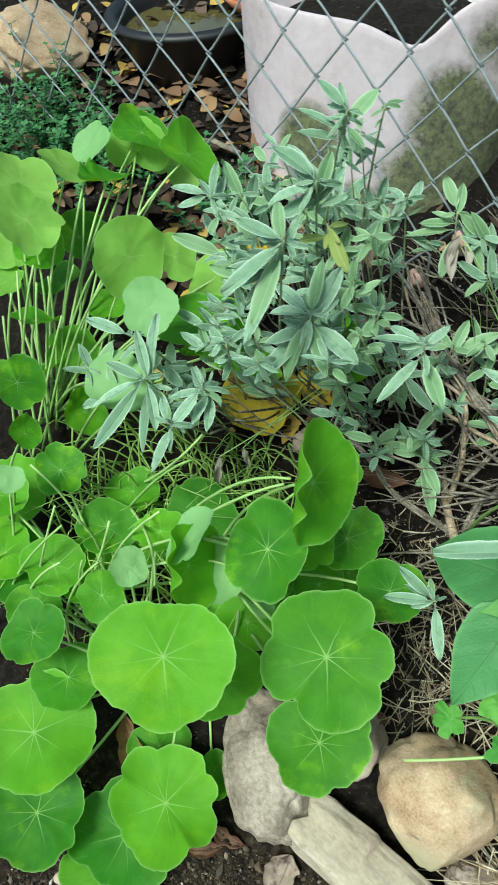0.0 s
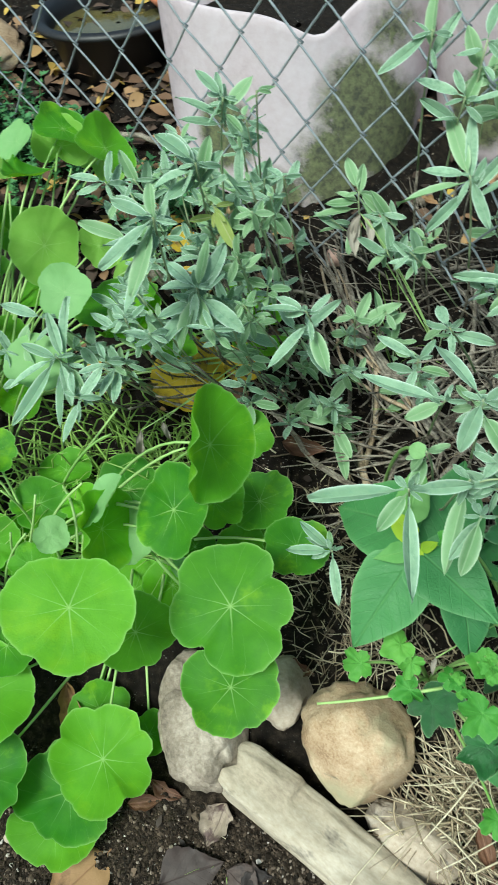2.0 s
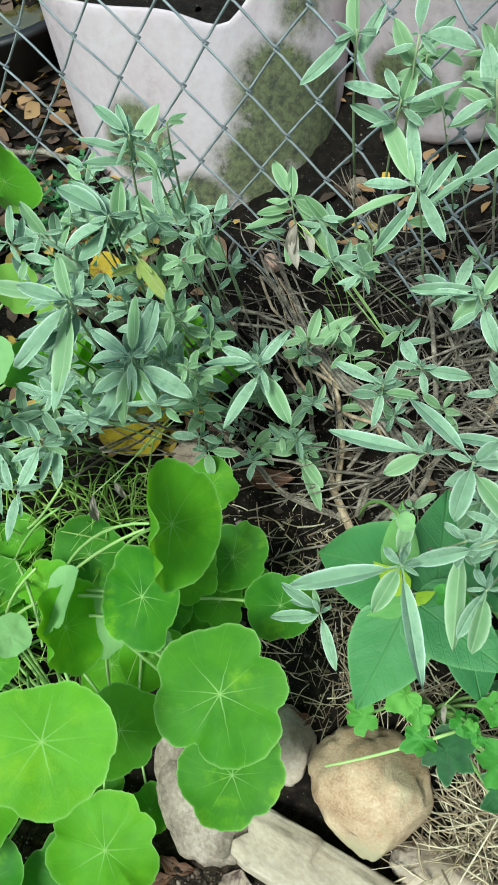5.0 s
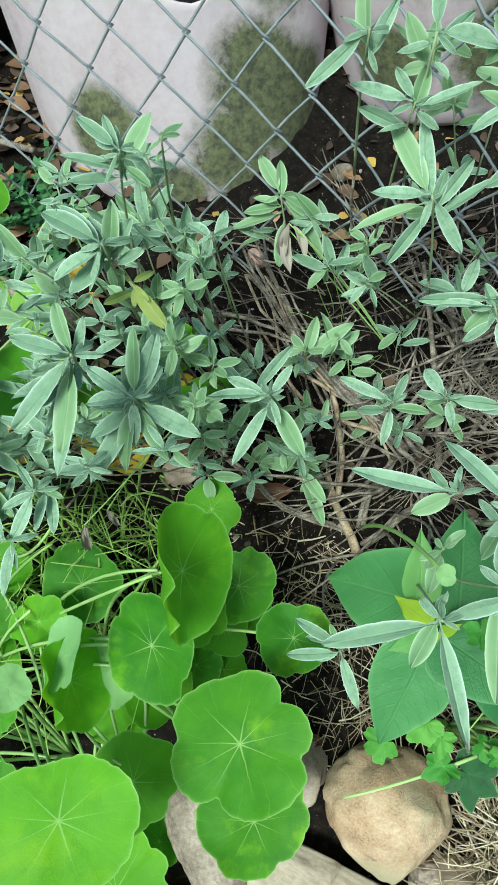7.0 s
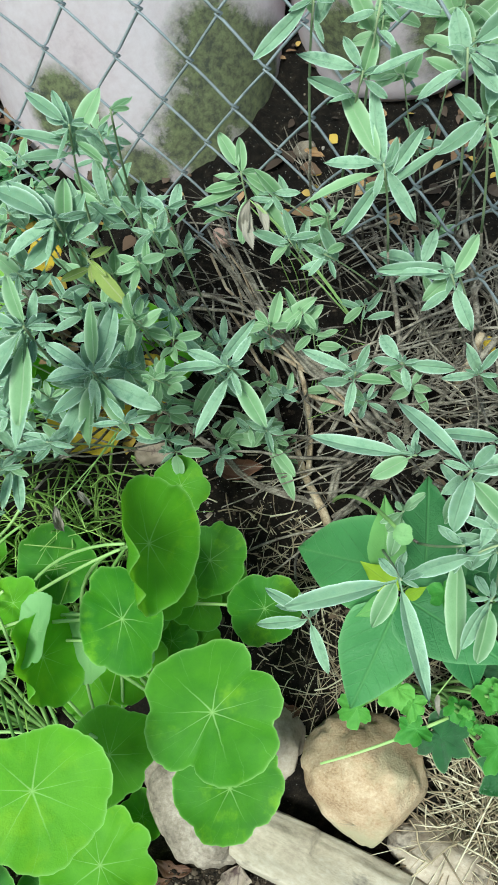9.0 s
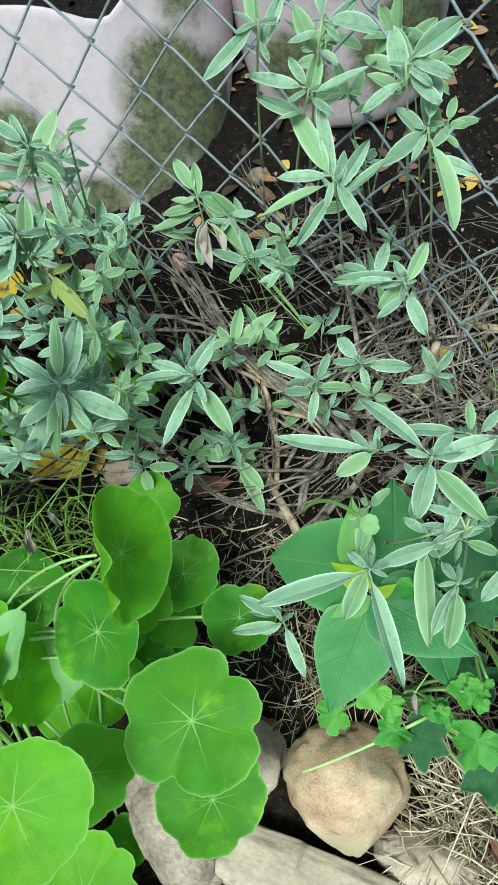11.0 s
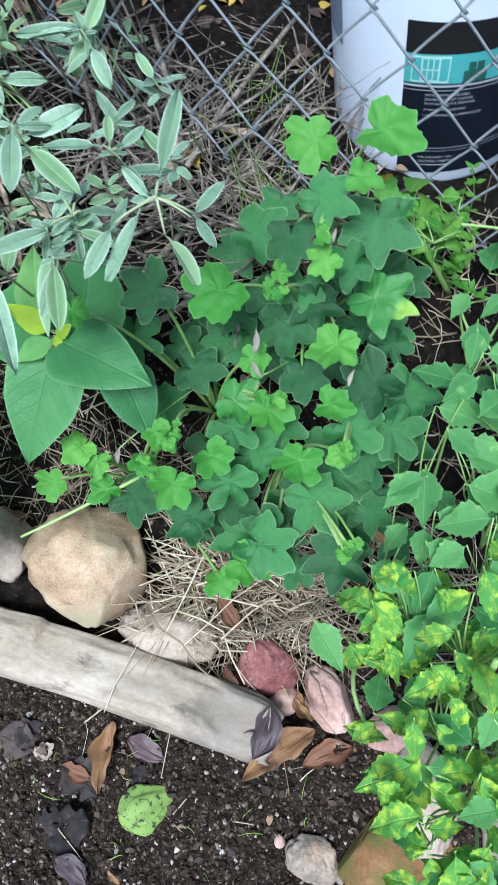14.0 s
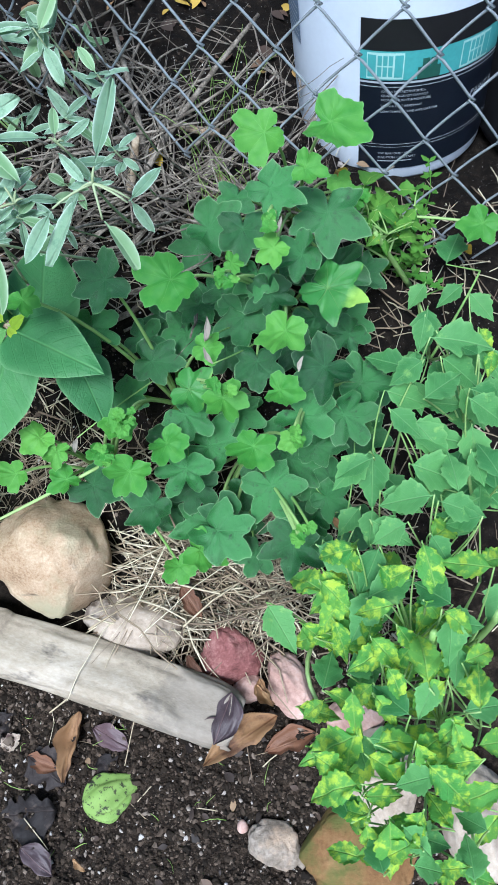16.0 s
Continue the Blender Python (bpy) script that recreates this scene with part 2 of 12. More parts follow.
def tube(bm, pts, r0, r1, sides=6, flat=1.0):
    """A tapered tube along pts."""
    pts = [Vector(p) for p in pts]
    rings = []
    side = None
    for i, p in enumerate(pts):
        d = (pts[min(i + 1, len(pts) - 1)] - pts[max(i - 1, 0)]).normalized()
        if side is None:
            side = d.orthogonal().normalized()
        side = (side - d * side.dot(d)).normalized()
        up = d.cross(side)
        r = r0 + (r1 - r0) * i / max(1, len(pts) - 1)
        rings.append([bm.verts.new(p + (side * math.cos(a) + up * math.sin(a) * flat) * r) for a in [k * 2 * math.pi / sides for k in range(sides)]])
    for a, b in zip(rings, rings[1:]):
        for k in range(sides):
            bm.faces.new((a[k], a[(k + 1) % sides], b[(k + 1) % sides], b[k]))
    if sides > 2:
        bm.faces.new(rings[0][::-1])
        bm.faces.new(rings[-1])


def bezier(a, b, c, n=8):
    a, b, c = Vector(a), Vector(b), Vector(c)
    return [a * (1 - t) ** 2 + b * 2 * t * (1 - t) + c * t * t for t in [i / n for i in range(n + 1)]]


# ---- ground ----
def axis(lo, hi, step, far):
    mid = list(np.arange(lo, hi + step / 2, step))
    left, right, d = [], [], step
    while (lo - (left[-1] if left else lo)) < far:
        d *= 1.35
        left.append((left[-1] if left else lo) - d)
        right.append((right[-1] if right else hi) + d)
    return left[::-1] + mid + right


def build_ground():
    xs, ys = axis(-1.1, 0.9, 0.0065, 120), axis(-0.35, 1.6, 0.0065, 120)
    verts = [(x, y, soil_height(x, y)) for y in ys for x in xs]
    n = len(xs)
    faces = [(j * n + i, j * n + i + 1, (j + 1) * n + i + 1, (j + 1) * n + i) for j in range(len(ys) - 1) for i in range(n - 1)]
    me = bpy.data.meshes.new("ground")
    me.from_pydata(verts, [], faces)
    for p in me.polygons:
        p.use_smooth = True
    me.materials.append(SOIL)
    tagged(new("ground", me), "dark damp garden soil sloping up to a wire fence", "soil", kind="structure")


build_ground()


# ---- stones and log ----
def stone(name, at, size, turn, seed, material, label, flat=0.0, sub=5, rough=0.16):
    bm = bmesh.new()
    bmesh.ops.create_icosphere(bm, subdivisions=sub, radius=1.0)
    for v in bm.verts:
        p = v.co.copy()
        k = 1 + rough * 1.5 * noise.noise(p * 0.9 + Vector((seed, 0, 0))) + rough * 0.7 * noise.noise(p * 2.1 + Vector((0, seed, 0))) + rough * 0.3 * noise.noise(p * 5 + Vector((0, 0, seed))) + rough * 0.16 * noise.noise(p * 13 + Vector((0, 0, seed)))
        k -= rough * 0.35 * max(0.0, 0.12 - abs(noise.noise(p * 1.6 + Vector((seed * 2, 1, 0))))) / 0.12
        q = p * k
        for d in range(6):
            n = Vector((math.sin(seed * 3 + d * 2.1), math.cos(seed * 5 + d * 1.7), 0.9 * math.sin(seed + d * 1.3))).normalized()
            over = q.dot(n) - 0.78
            if over > 0:
                q -= n * over * 0.75
        v.co = q
    ob = new(name, mesh_from(bm, name, material))
    ob.matrix_basis = pose(*at, *turn) @ Matrix.Diagonal((*[s / 2 for s in size], 1))
    return tagged(ob, label, "stone", "stones edging the bed")


WOOD = rough_matter("weathered_wood", [(0.25, (0.09, 0.072, 0.055)), (0.36, (0.22, 0.18, 0.135)), (0.5, (0.34, 0.29, 0.22)), (0.7, (0.48, 0.425, 0.35))], 16, 200, 0.88, 0.0025, spot=(20, 0.62, 0.72, (0.11, 0.095, 0.08)), world_space=False)


def grainy_wood(m):
    """Stretches the wood's noise along the log."""
    ns, ls = m.node_tree.nodes, m.node_tree.links
    tc = [n for n in ns if n.bl_idname == "ShaderNodeTexCoord"][0]
    mp = ns.new("ShaderNodeMapping")
    mp.inputs["Scale"].default_value = (0.55, 1.0, 1.0)
    ls.new(tc.outputs["Object"], mp.inputs[0])
    for n in ns:
        if n.bl_idname == "ShaderNodeTexNoise":
            ls.new(mp.outputs[0], n.inputs["Vector"])
    # damp, greyed right end with a ragged border
    sep = ns.new("ShaderNodeSeparateXYZ")
    ls.new(tc.outputs["Object"], sep.inputs[0])
    rag = noise_node(ns, ls, tc.outputs["Object"], 28, 5, 0.7)
    reach = math_node(ns, ls, 'MULTIPLY_ADD', rag, 0.16, sep.outputs[0])
    damp = math_node(ns, ls, 'MULTIPLY_ADD', reach, 22.0, -7.9, clamp=True)
    b = ns["Principled BSDF"]
    old = b.inputs["Base Color"].links[0].from_socket
    ls.new(mix_colour(ns, ls, math_node(ns, ls, 'MULTIPLY', damp, 0.55), old, (0.14, 0.125, 0.11)), b.inputs["Base Color"])


grainy_wood(WOOD)


def log(a, b, width, thick):
    """A split, weathered length of wood lying from a to b."""
    a, b = Vector(a), Vector(b)
    length = (b - a).length
    bm = bmesh.new()
    nx, sides = 110, 72
    rings = []
    for i in range(nx + 1):
        s = i / nx
        x = s * length
        end = min(1.0, (s / 0.05) ** 0.5, ((1 - s) / 0.07) ** 0.5)
        w = width * (0.90 + 0.07 * math.sin(s * 2.6 + 0.4) + 0.012 * math.sin(s * 17)) * (0.84 + 0.16 * end)
        ring = []
        for k in range(sides):
            t = 2 * math.pi * k / sides
            c, sn = math.cos(t), math.sin(t)
            y, z = w / 2 * math.copysign(abs(c) ** 0.45, c), thick / 2 * math.copysign(abs(sn) ** 0.6, sn)
            g = 1 + 0.12 * grain(x * 9, c * 1.5, sn * 1.5, 1.3) + 0.05 * grain(x * 4, c * 6, sn * 6)
            groove = 0.006 * max(0, grain(x * 14, y * 45, 5) - 0.16) ** 0.6 + 0.0008 * grain(x * 30, y * 60, 8) + 0.0010 * max(0, grain(x * 12, y * 130, 2)) + 0.007 * (0.5 + 0.5 * math.tanh(14 * grain(x * 8 + y * 20, y * 22, 11)))
            z2 = z * g - (groove if sn > 0 else 0)
            lip = 0.23 - 0.9 * max(0.0, abs(y - w * 0.28) - w * 0.12)
            if sn > 0.2 and s < lip and y > w * 0.04:
                z2 += 0.013 * min(1, (lip - s) * 90)
            ring.append(bm.verts.new((x + 0.012 * grain(y * 60, z * 60, s) * (1 - min(1, min(s, 1 - s) * 9)), y * g + 0.008 * math.sin(s * 3.0), z2)))
        rings.append(ring)
    for p, q in zip(rings, rings[1:]):
        for k in range(sides):
            bm.faces.new((p[k], p[(k + 1) % sides], q[(k + 1) % sides], q[k]))
    bm.faces.new(rings[0][::-1])
    bm.faces.new(rings[-1])
    ob = new("log", mesh_from(bm, "log", WOOD))
    d = (b - a).normalized()
    y = Vector((0, 0, 1)).cross(d).normalized()
    m = Matrix((d, y, d.cross(y))).transposed().to_4x4()
    ob.matrix_basis = Matrix.Translation(a) @ m
    return tagged(ob, "weathered grey split log edging the bed on dark soil", "log")


# ---- fence ----
FENCE_U, FENCE_X, FENCE_Y = (-30, 0, 4, 12, 17, 30), (-1.60, -0.280, -0.105, 0.207, 0.423, 0.98), (1.20, 0.898, 0.848, 0.687, 0.623, 0.50)


def fence_at(u, z):
    """A place on the fence: u counts half meshes along it; it leans a little outward at the top."""
    return float(np.interp(u, FENCE_U, FENCE_X)), float(np.interp(u, FENCE_U, FENCE_Y)) - 0.12 * (z - 0.6)


def build_fence():
    """Chain link: each wire runs up in a zigzag, hooked into its neighbours."""
    fence = thing("chain_link_fence", (0, 0.8, 0.3), "galvanised steel chain-link fence standing behind the bed", "fence")
    for k in range(-27, 29):
        bm = bmesh.new()
        pts = []
        for j in range(-11, 9):
            col = k if (j + k) % 2 == 0 else k + 1
            side = -1 if col == k else 1
            z = 0.625 - 0.0003 * col + j * 0.0565
            x, y = fence_at(col, z)
            if z < ground_height(x, y) + (0.075 if -0.22 < x < 0.27 else -0.03):
                continue
            x += 0.003 * grain(col * 3.1, j * 0.7, 1)
            z += 0.003 * grain(col * 2.3, j * 0.9, 5)
            y += 0.006 * grain(col, j * 0.3, 9)
            # a knot: the wire turns over its neighbour's
            pts.append((x - 0.004 * side, y + 0.003 * side, z - 0.006))
            pts.append((x + 0.0035 * side, y - 0.001, z))
            pts.append((x - 0.004 * side, y - 0.003 * side, z + 0.006))
        if len(pts) > 3:
            fine = []
            for a, b in zip(pts, pts[1:]):
                a, b = Vector(a), Vector(b)
                n = 3 if (b - a).length > 0.02 else 1
                fine += [a.lerp(b, t / n) + Vector((0, 0.0012 * math.sin(math.pi * t / n), 0)) for t in range(n)]
            tube(bm, fine, 0.0017, 0.0017, 5)
            part("wire", bm, STEEL, fence)


build_fence()


# ---- pots and bucket ----
def lathe(bm, profile, seg=64, wave=None):
    rings = []
    for i, (r, z) in enumerate(profile):
        ring = []
        for k in range(seg):
            a = 2 * math.pi * k / seg
            rr, zz = wave(a, r, z, i) if wave else (r, z)
            ring.append(bm.verts.new((rr * math.cos(a), rr * math.sin(a), zz)))
        rings.append(ring)
    for p, q in zip(rings, rings[1:]):
        for k in range(seg):
            bm.faces.new((p[k], p[(k + 1) % seg], q[(k + 1) % seg], q[k]))
    return rings




def mossy_pot(name, places):
    """Pale, chalky pot: green-black moss in blotches about the given places on its side."""
    m = rough_matter(name, [(0.3, (0.31, 0.255, 0.275)), (0.46, (0.455, 0.375, 0.405)), (0.7, (0.56, 0.50, 0.54))], 5, 60, 0.75, 0.0015)
    ns, ls = m.node_tree.nodes, m.node_tree.links
    b = ns["Principled BSDF"]
    pos = ns.new("ShaderNodeNewGeometry").outputs["Position"]
    old = b.inputs["Base Color"].links[0].from_socket
    total = None
    for (x, y, z), r in places:
        d = ns.new("ShaderNodeVectorMath")
        d.operation = 'DISTANCE'
        ls.new(pos, d.inputs[0])
        d.inputs[1].default_value = (x, y, z)
        near = math_node(ns, ls, 'SUBTRACT', 1.0, math_node(ns, ls, 'DIVIDE', d.outputs["Value"], r), clamp=True)
        total = near if total is None else math_node(ns, ls, 'MAXIMUM', total, near)
    rough = math_node(ns, ls, 'ADD', noise_node(ns, ls, pos, 16, 7, 0.72), math_node(ns, ls, 'MULTIPLY', noise_node(ns, ls, pos, 120, 5, 0.8), 0.55))
    f = math_node(ns, ls, 'MULTIPLY', total, rough)
    mr = ns.new("ShaderNodeMapRange")
    mr.inputs[1].default_value, mr.inputs[2].default_value = 0.19, 0.36
    ls.new(f, mr.inputs[0])
    green = mix_colour(ns, ls, ramp(ns, ls, noise_node(ns, ls, pos, 75, 5, 0.75), [(0.36, (0, 0, 0)), (0.62, (1, 1, 1))]), (0.018, 0.026, 0.009), (0.13, 0.15, 0.055))
    ls.new(mix_colour(ns, ls, math_node(ns, ls, 'MULTIPLY', mr.outputs[0], 0.94), old, green), b.inputs["Base Color"])
    return m


POT_PALE = mossy_pot("pale_mossy_pot", [((-0.22, 1.06, 0.56), 0.15), ((-0.27, 1.02, 0.47), 0.14), ((-0.18, 1.10, 0.50), 0.15), ((-0.17, 1.10, 0.66), 0.12), ((-0.24, 1.04, 0.62), 0.08), ((-0.48, 1.03, 0.52), 0.10), ((-0.08, 1.14, 0.53), 0.10), ((0.10, 1.14, 0.55), 0.14), ((-0.38, 1.02, 0.42), 0.08)])
POT_BLACK = plain("black_plastic", (0.012, 0.012, 0.014), 0.5, 0, 0.2)
TERRACOTTA = plain("terracotta", (0.42, 0.16, 0.09), 0.8, 0, 0.2)
WHITE_PLASTIC = plain("white_plastic", (0.70, 0.77, 0.88), 0.34, 0, 0.05, 30)
LABEL_DARK = plain("dark_blue_label", (0.006, 0.010, 0.019), 0.42, 0, 0.15)
LABEL_BLACK = plain("charcoal_label", (0.012, 0.012, 0.014), 0.5, 0, 0.25)
LABEL_TEAL = plain("turquoise_print", (0.10, 0.42, 0.42), 0.4, 0, 0.15)
LABEL_PALE = plain("pale_turquoise_print", (0.45, 0.72, 0.68), 0.4, 0, 0.12)
LABEL_GREEN = plain("dark_green_print", (0.03, 0.12, 0.09), 0.4, 0, 0.2)
PRINT = plain("white_print", (0.45, 0.49, 0.54), 0.4, 0, 0.1)
BLUE_GREY = plain("slate_blue_print", (0.16, 0.22, 0.32), 0.4, 0, 0.1)


def big_pot(at, r0, r1, height, label, material=None, dip=0.0, dip_at=0.0, rise=0.0, ripple=1.0, oval=1.0, lean=0.0, soil=0.85, name="planter"):
    ob = thing(name, at, label, "plant pot")
    bm = bmesh.new()
    prof = [(r0 * 0.2, 0), (r0 * 0.93, 0), (r0, 0.012)] + [(r0 + (r1 - r0) * t, height * t) for t in (0.1, 0.25, 0.4, 0.55, 0.7, 0.85, 0.95)] + [(r1, height - 0.004), (r1 - 0.002, height), (r1 - 0.0045, height), (r1 - 0.006, height - 0.004), (r1 - 0.014, height * 0.9), (r1 - 0.03, height * 0.55)]

    def wave(a, r, z, i):
        f = max(0.0, z / height)
        d = (a - dip_at + math.pi) % (2 * math.pi) - math.pi
        drop = dip * math.exp(-(d / (0.24 if d < 0 else 0.17)) ** 2) * f ** 5 - rise * min(1.0, max(0.0, d / 0.5)) * max(0.0, 1 - max(0.0, d - 1.2)) * f ** 3
        return r * (1 + (0.014 * math.sin(3 * a + 1) + 0.006 * math.sin(7 * a)) * f), z - drop + ripple * (0.006 * math.sin(2 * a) + 0.004 * math.sin(5 * a + 1)) * f
    lathe(bm, prof, 96, wave)
    for v in bm.verts:
        v.co.y = v.co.y * oval + lean * v.co.z / height
    bmesh.ops.translate(bm, verts=bm.verts, vec=at)
    part("body", bm, material or POT_PALE, ob)
    bm = bmesh.new()
    rr = r0 + (r1 - r0) * soil - 0.008
    rings = lathe(bm, [(rr * t, height * (soil - 0.12) + 0.015 * grain(t * 7, 2, 0)) for t in (0.02, 0.3, 0.6, 0.85, 1.0)], 40, lambda a, r, z, i: (r, z + 0.012 * grain(r * 30 * math.cos(a), r * 30 * math.sin(a), 4)))
    for v in bm.verts:
        v.co.y = v.co.y * oval + lean * v.co.z / height
    bmesh.ops.translate(bm, verts=bm.verts, vec=at)
    part("potting_soil", bm, SOIL, ob, "dark soil with dry litter")
    return ob


big_pot((-0.405, 1.190, 0.375), 0.213, 0.262, 0.325, "large pale pink-grey pot stained with green moss, its rim sagging", dip=0.034, dip_at=radians(-69), rise=0.025, ripple=0.2, oval=0.82, lean=0.105)
big_pot((0.0, 1.30, 0.43), 0.15, 0.19, 0.30, "pale pinkish pot stained dark with moss behind the fence")


def bucket(at, r0, r1, height, turn):
    """A white paint bucket with its printed label wrapped round it."""
    ob = thing("paint_bucket", at, "white plastic paint bucket with a dark blue printed label", "bucket")
    at = Vector(at)
    bm = bmesh.new()
    rad = lambda z: r0 + (r1 - r0) * z / height
    prof = [(0.01, 0.004), (r0 - 0.012, 0.004), (r0 - 0.004, 0), (r0, 0.006)] + [(rad(height * t), height * t) for t in (0.1, 0.3, 0.5, 0.7, 0.85, 0.90)] + [(rad(height * 0.90) + 0.005, height * 0.905), (rad(height * 0.915) + 0.005, height * 0.915), (rad(height * 0.925), height * 0.925), (r1, height * 0.965), (r1 + 0.006, height * 0.97), (r1 + 0.006, height), (r1 - 0.004, height), (r1 - 0.006, height * 0.9), (r0 - 0.006, 0.02), (0.01, 0.02)]
    lathe(bm, prof, 80)
    bmesh.ops.translate(bm, verts=bm.verts, vec=at)
    part("body", bm, WHITE_PLASTIC, ob)

    def patch(name, a0, a1, z0, z1, material, lift, label="", slope=0.0, under=None):
        b2 = bmesh.new()
        n = max(2, int(abs(a1 - a0) * 22))
        cols = []
        for i in range(n + 1):
            a = a0 + (a1 - a0) * i / n
            cols.append([b2.verts.new((at.x + (rad(z) + lift) * math.cos(turn + a), at.y + (rad(z) + lift) * math.sin(turn + a), at.z + z)) for z in (z0 + slope * (a - a0), z1 + slope * (a - a0))])
        for c0, c1 in zip(cols, cols[1:]):
            b2.faces.new((c0[0], c1[0], c1[1], c0[1]))
        return part(name, b2, material, under or ob, label)

    paper = patch("label", 0, 2.6, 0.024, 0.257, LABEL_DARK, 0.0012, "dark blue paper label")
    patch("label_band", 0, 2.6, 0.214, 0.257, LABEL_BLACK, 0.002, "charcoal band of the label", under=paper)
    patch("label_picture", 0.0, 2.6, 0.172, 0.214, LABEL_TEAL, 0.002, "turquoise picture of house windows", under=paper)
    patch("label_stripe", 0, 2.6, 0.167, 0.1700, PRINT, 0.0022, "thin white stripe", under=paper)
    patch("label_stripe", 0, 2.6, 0.1615, 0.1625, PRINT, 0.0022, "thin white stripe", under=paper)
    patch("label_stripe", 0, 2.6, 0.068, 0.0688, PRINT, 0.0022, "thin white stripe", under=paper)
    patch("label_stripe", 0, 2.6, 0.063, 0.0636, PRINT, 0.0022, "thin white stripe", under=paper)
    for a in (0.22, 1.05, 1.75):
        patch("picture_wall", a - 0.16, a + 0.16, 0.174, 0.212, LABEL_PALE, 0.0026, "pale printed wall", under=paper)
        patch("picture_shutter", a - 0.15, a - 0.08, 0.177, 0.209, LABEL_TEAL, 0.003, under=paper)
        patch("picture_shutter", a + 0.08, a + 0.15, 0.177, 0.209, LABEL_TEAL, 0.003, under=paper)
        for i in range(3):
            for k in range(2):
                patch("picture_pane", a - 0.066 + i * 0.047, a - 0.03 + i * 0.047, 0.178 + k * 0.016, 0.192 + k * 0.016, LABEL_TEAL, 0.003, under=paper)
    for i in range(5):
        patch("picture_bush", 0.50 + i * 0.035, 0.56 + i * 0.035, 0.1725, 0.190 + 0.012 * math.sin(i * 1.6) ** 2, LABEL_GREEN, 0.0028, under=paper)
    side = patch("side_print", -1.02, -0.72, 0.19, 0.33, BLUE_GREY, 0.0012, "slate blue printed panel", slope=-0.03)
    for i in range(7):
        patch("side_print_line", -1.0, -0.74, 0.196 + i * 0.008, 0.198 + i * 0.008, PRINT, 0.002, slope=-0.05, under=side)
    def lettering(words, a0, z, size, stretch=1.0, slope=0.0):
        """Printed words, bent round the bucket."""
        cu = bpy.data.curves.new("lettering", 'FONT')
        cu.body, cu.size, cu.fill_mode, cu.resolution_u = words, size, 'FRONT', 3
        tmp = new("lettering", cu)
        me = bpy.data.meshes.new_from_object(tmp.evaluated_get(bpy.context.evaluated_depsgraph_get()))
        bpy.data.objects.remove(tmp)
        for v in me.vertices:
            a = turn + a0 + v.co.x * stretch / rad(z)
            zz = z + v.co.y + slope * v.co.x
            v.co = ((rad(zz) + 0.0024) * math.cos(a) + at.x, (rad(zz) + 0.0024) * math.sin(a) + at.y, at.z + zz)
        me.materials.append(PRINT)
        part("lettering", me, PRINT, paper, "small white printed words")

    for i, words in enumerate(("EXTRA PROTECTIVE SHELL", "GUARDS AGAINST DAMAGE", "FROM SUNLIGHT & MOISTURE")):
        lettering(words, 0.2, 0.1535 - i * 0.0066, 0.0050)
    lettering("STAIN & DIRT RESISTANT", 0.2, 0.1310, 0.0050)
    lettering("LOW TEMPERATURE APPLICATION", 0.2, 0.1220, 0.0050)
    lettering("FIVE GALLONS \u2022 18.9 L", 0.2, 0.051, 0.0050)
    lettering("CAUTION \u2022 IRRITANT", 0.2, 0.0435, 0.0056)
    patch("small_print", 0.2, 0.54, 0.038, 0.0395, PRINT, 0.0022, under=paper)
    lettering("PAINT & PRIMER", 1.1, 0.118, 0.0135)
    # the wire handle's ear and the handle hanging at the side
    a = turn + 1.72
    bm = bmesh.new()
    bmesh.ops.create_cone(bm, cap_ends=True, segments=20, radius1=0.014, radius2=0.012, depth=0.016, matrix=Matrix.Translation(at + Vector((rad(0.20) * math.cos(a), rad(0.20) * math.sin(a), 0.20))) @ Matrix.Rotation(a, 4, 'Z') @ Matrix.Rotation(radians(90), 4, 'Y'))
    part("handle_ear", bm, WHITE_PLASTIC, ob, "white plastic handle ear")
    bm = bmesh.new()
    pts = []
    for i in range(25):
        b = a + math.pi * i / 24
        pts.append(at + Vector(((rad(0.18) + 0.012) * math.cos(b), (rad(0.18) + 0.012) * math.sin(b), 0.20 + 0.05 * math.sin(math.pi * i / 24))))
    tube(bm, pts, 0.0022, 0.0022, 6)
    part("handle", bm, STEEL, ob, "thin wire handle")
    return ob


bucket((0.484, 0.950, 0.200), 0.144, 0.168, 0.46, radians(-118))
big_pot((0.72, 0.90, 0.20), 0.10, 0.13, 0.22, "black plastic nursery pot behind the fence", material=POT_BLACK, name="nursery_pot")
WATER = rough_matter("murky_water", [(0.3, (0.02, 0.02, 0.008)), (0.6, (0.10, 0.085, 0.03))], 8, 40, 0.06, 0.0005)


def tub(at, r0, r1, height):
    ob = thing("tub", at, "black plastic tub half full of murky water", "tub")
    bm = bmesh.new()
    lathe(bm, [(0.01, 0), (r0, 0), (r1 - 0.01, height * 0.92), (r1 + 0.012, height * 0.93), (r1 + 0.014, height), (r1, height + 0.006), (r1 - 0.012, height - 0.004), (r1 - 0.016, height * 0.8), (r0 - 0.008, 0.01), (0.01, 0.01)], 64)
    bmesh.ops.translate(bm, verts=bm.verts, vec=at)
    part("body", bm, POT_BLACK, ob)
    bm = bmesh.new()
    r = r0 + (r1 - r0) * 0.75 - 0.01
    lathe(bm, [(0.005, height * 0.72), (r * 0.5, height * 0.72), (r, height * 0.72)], 48)
    bmesh.ops.translate(bm, verts=bm.verts, vec=at)
    part("water", bm, WATER, ob, "murky water with fallen leaves")
    return ob


tub((-0.80, 1.335, 0.50), 0.12, 0.15, 0.11)

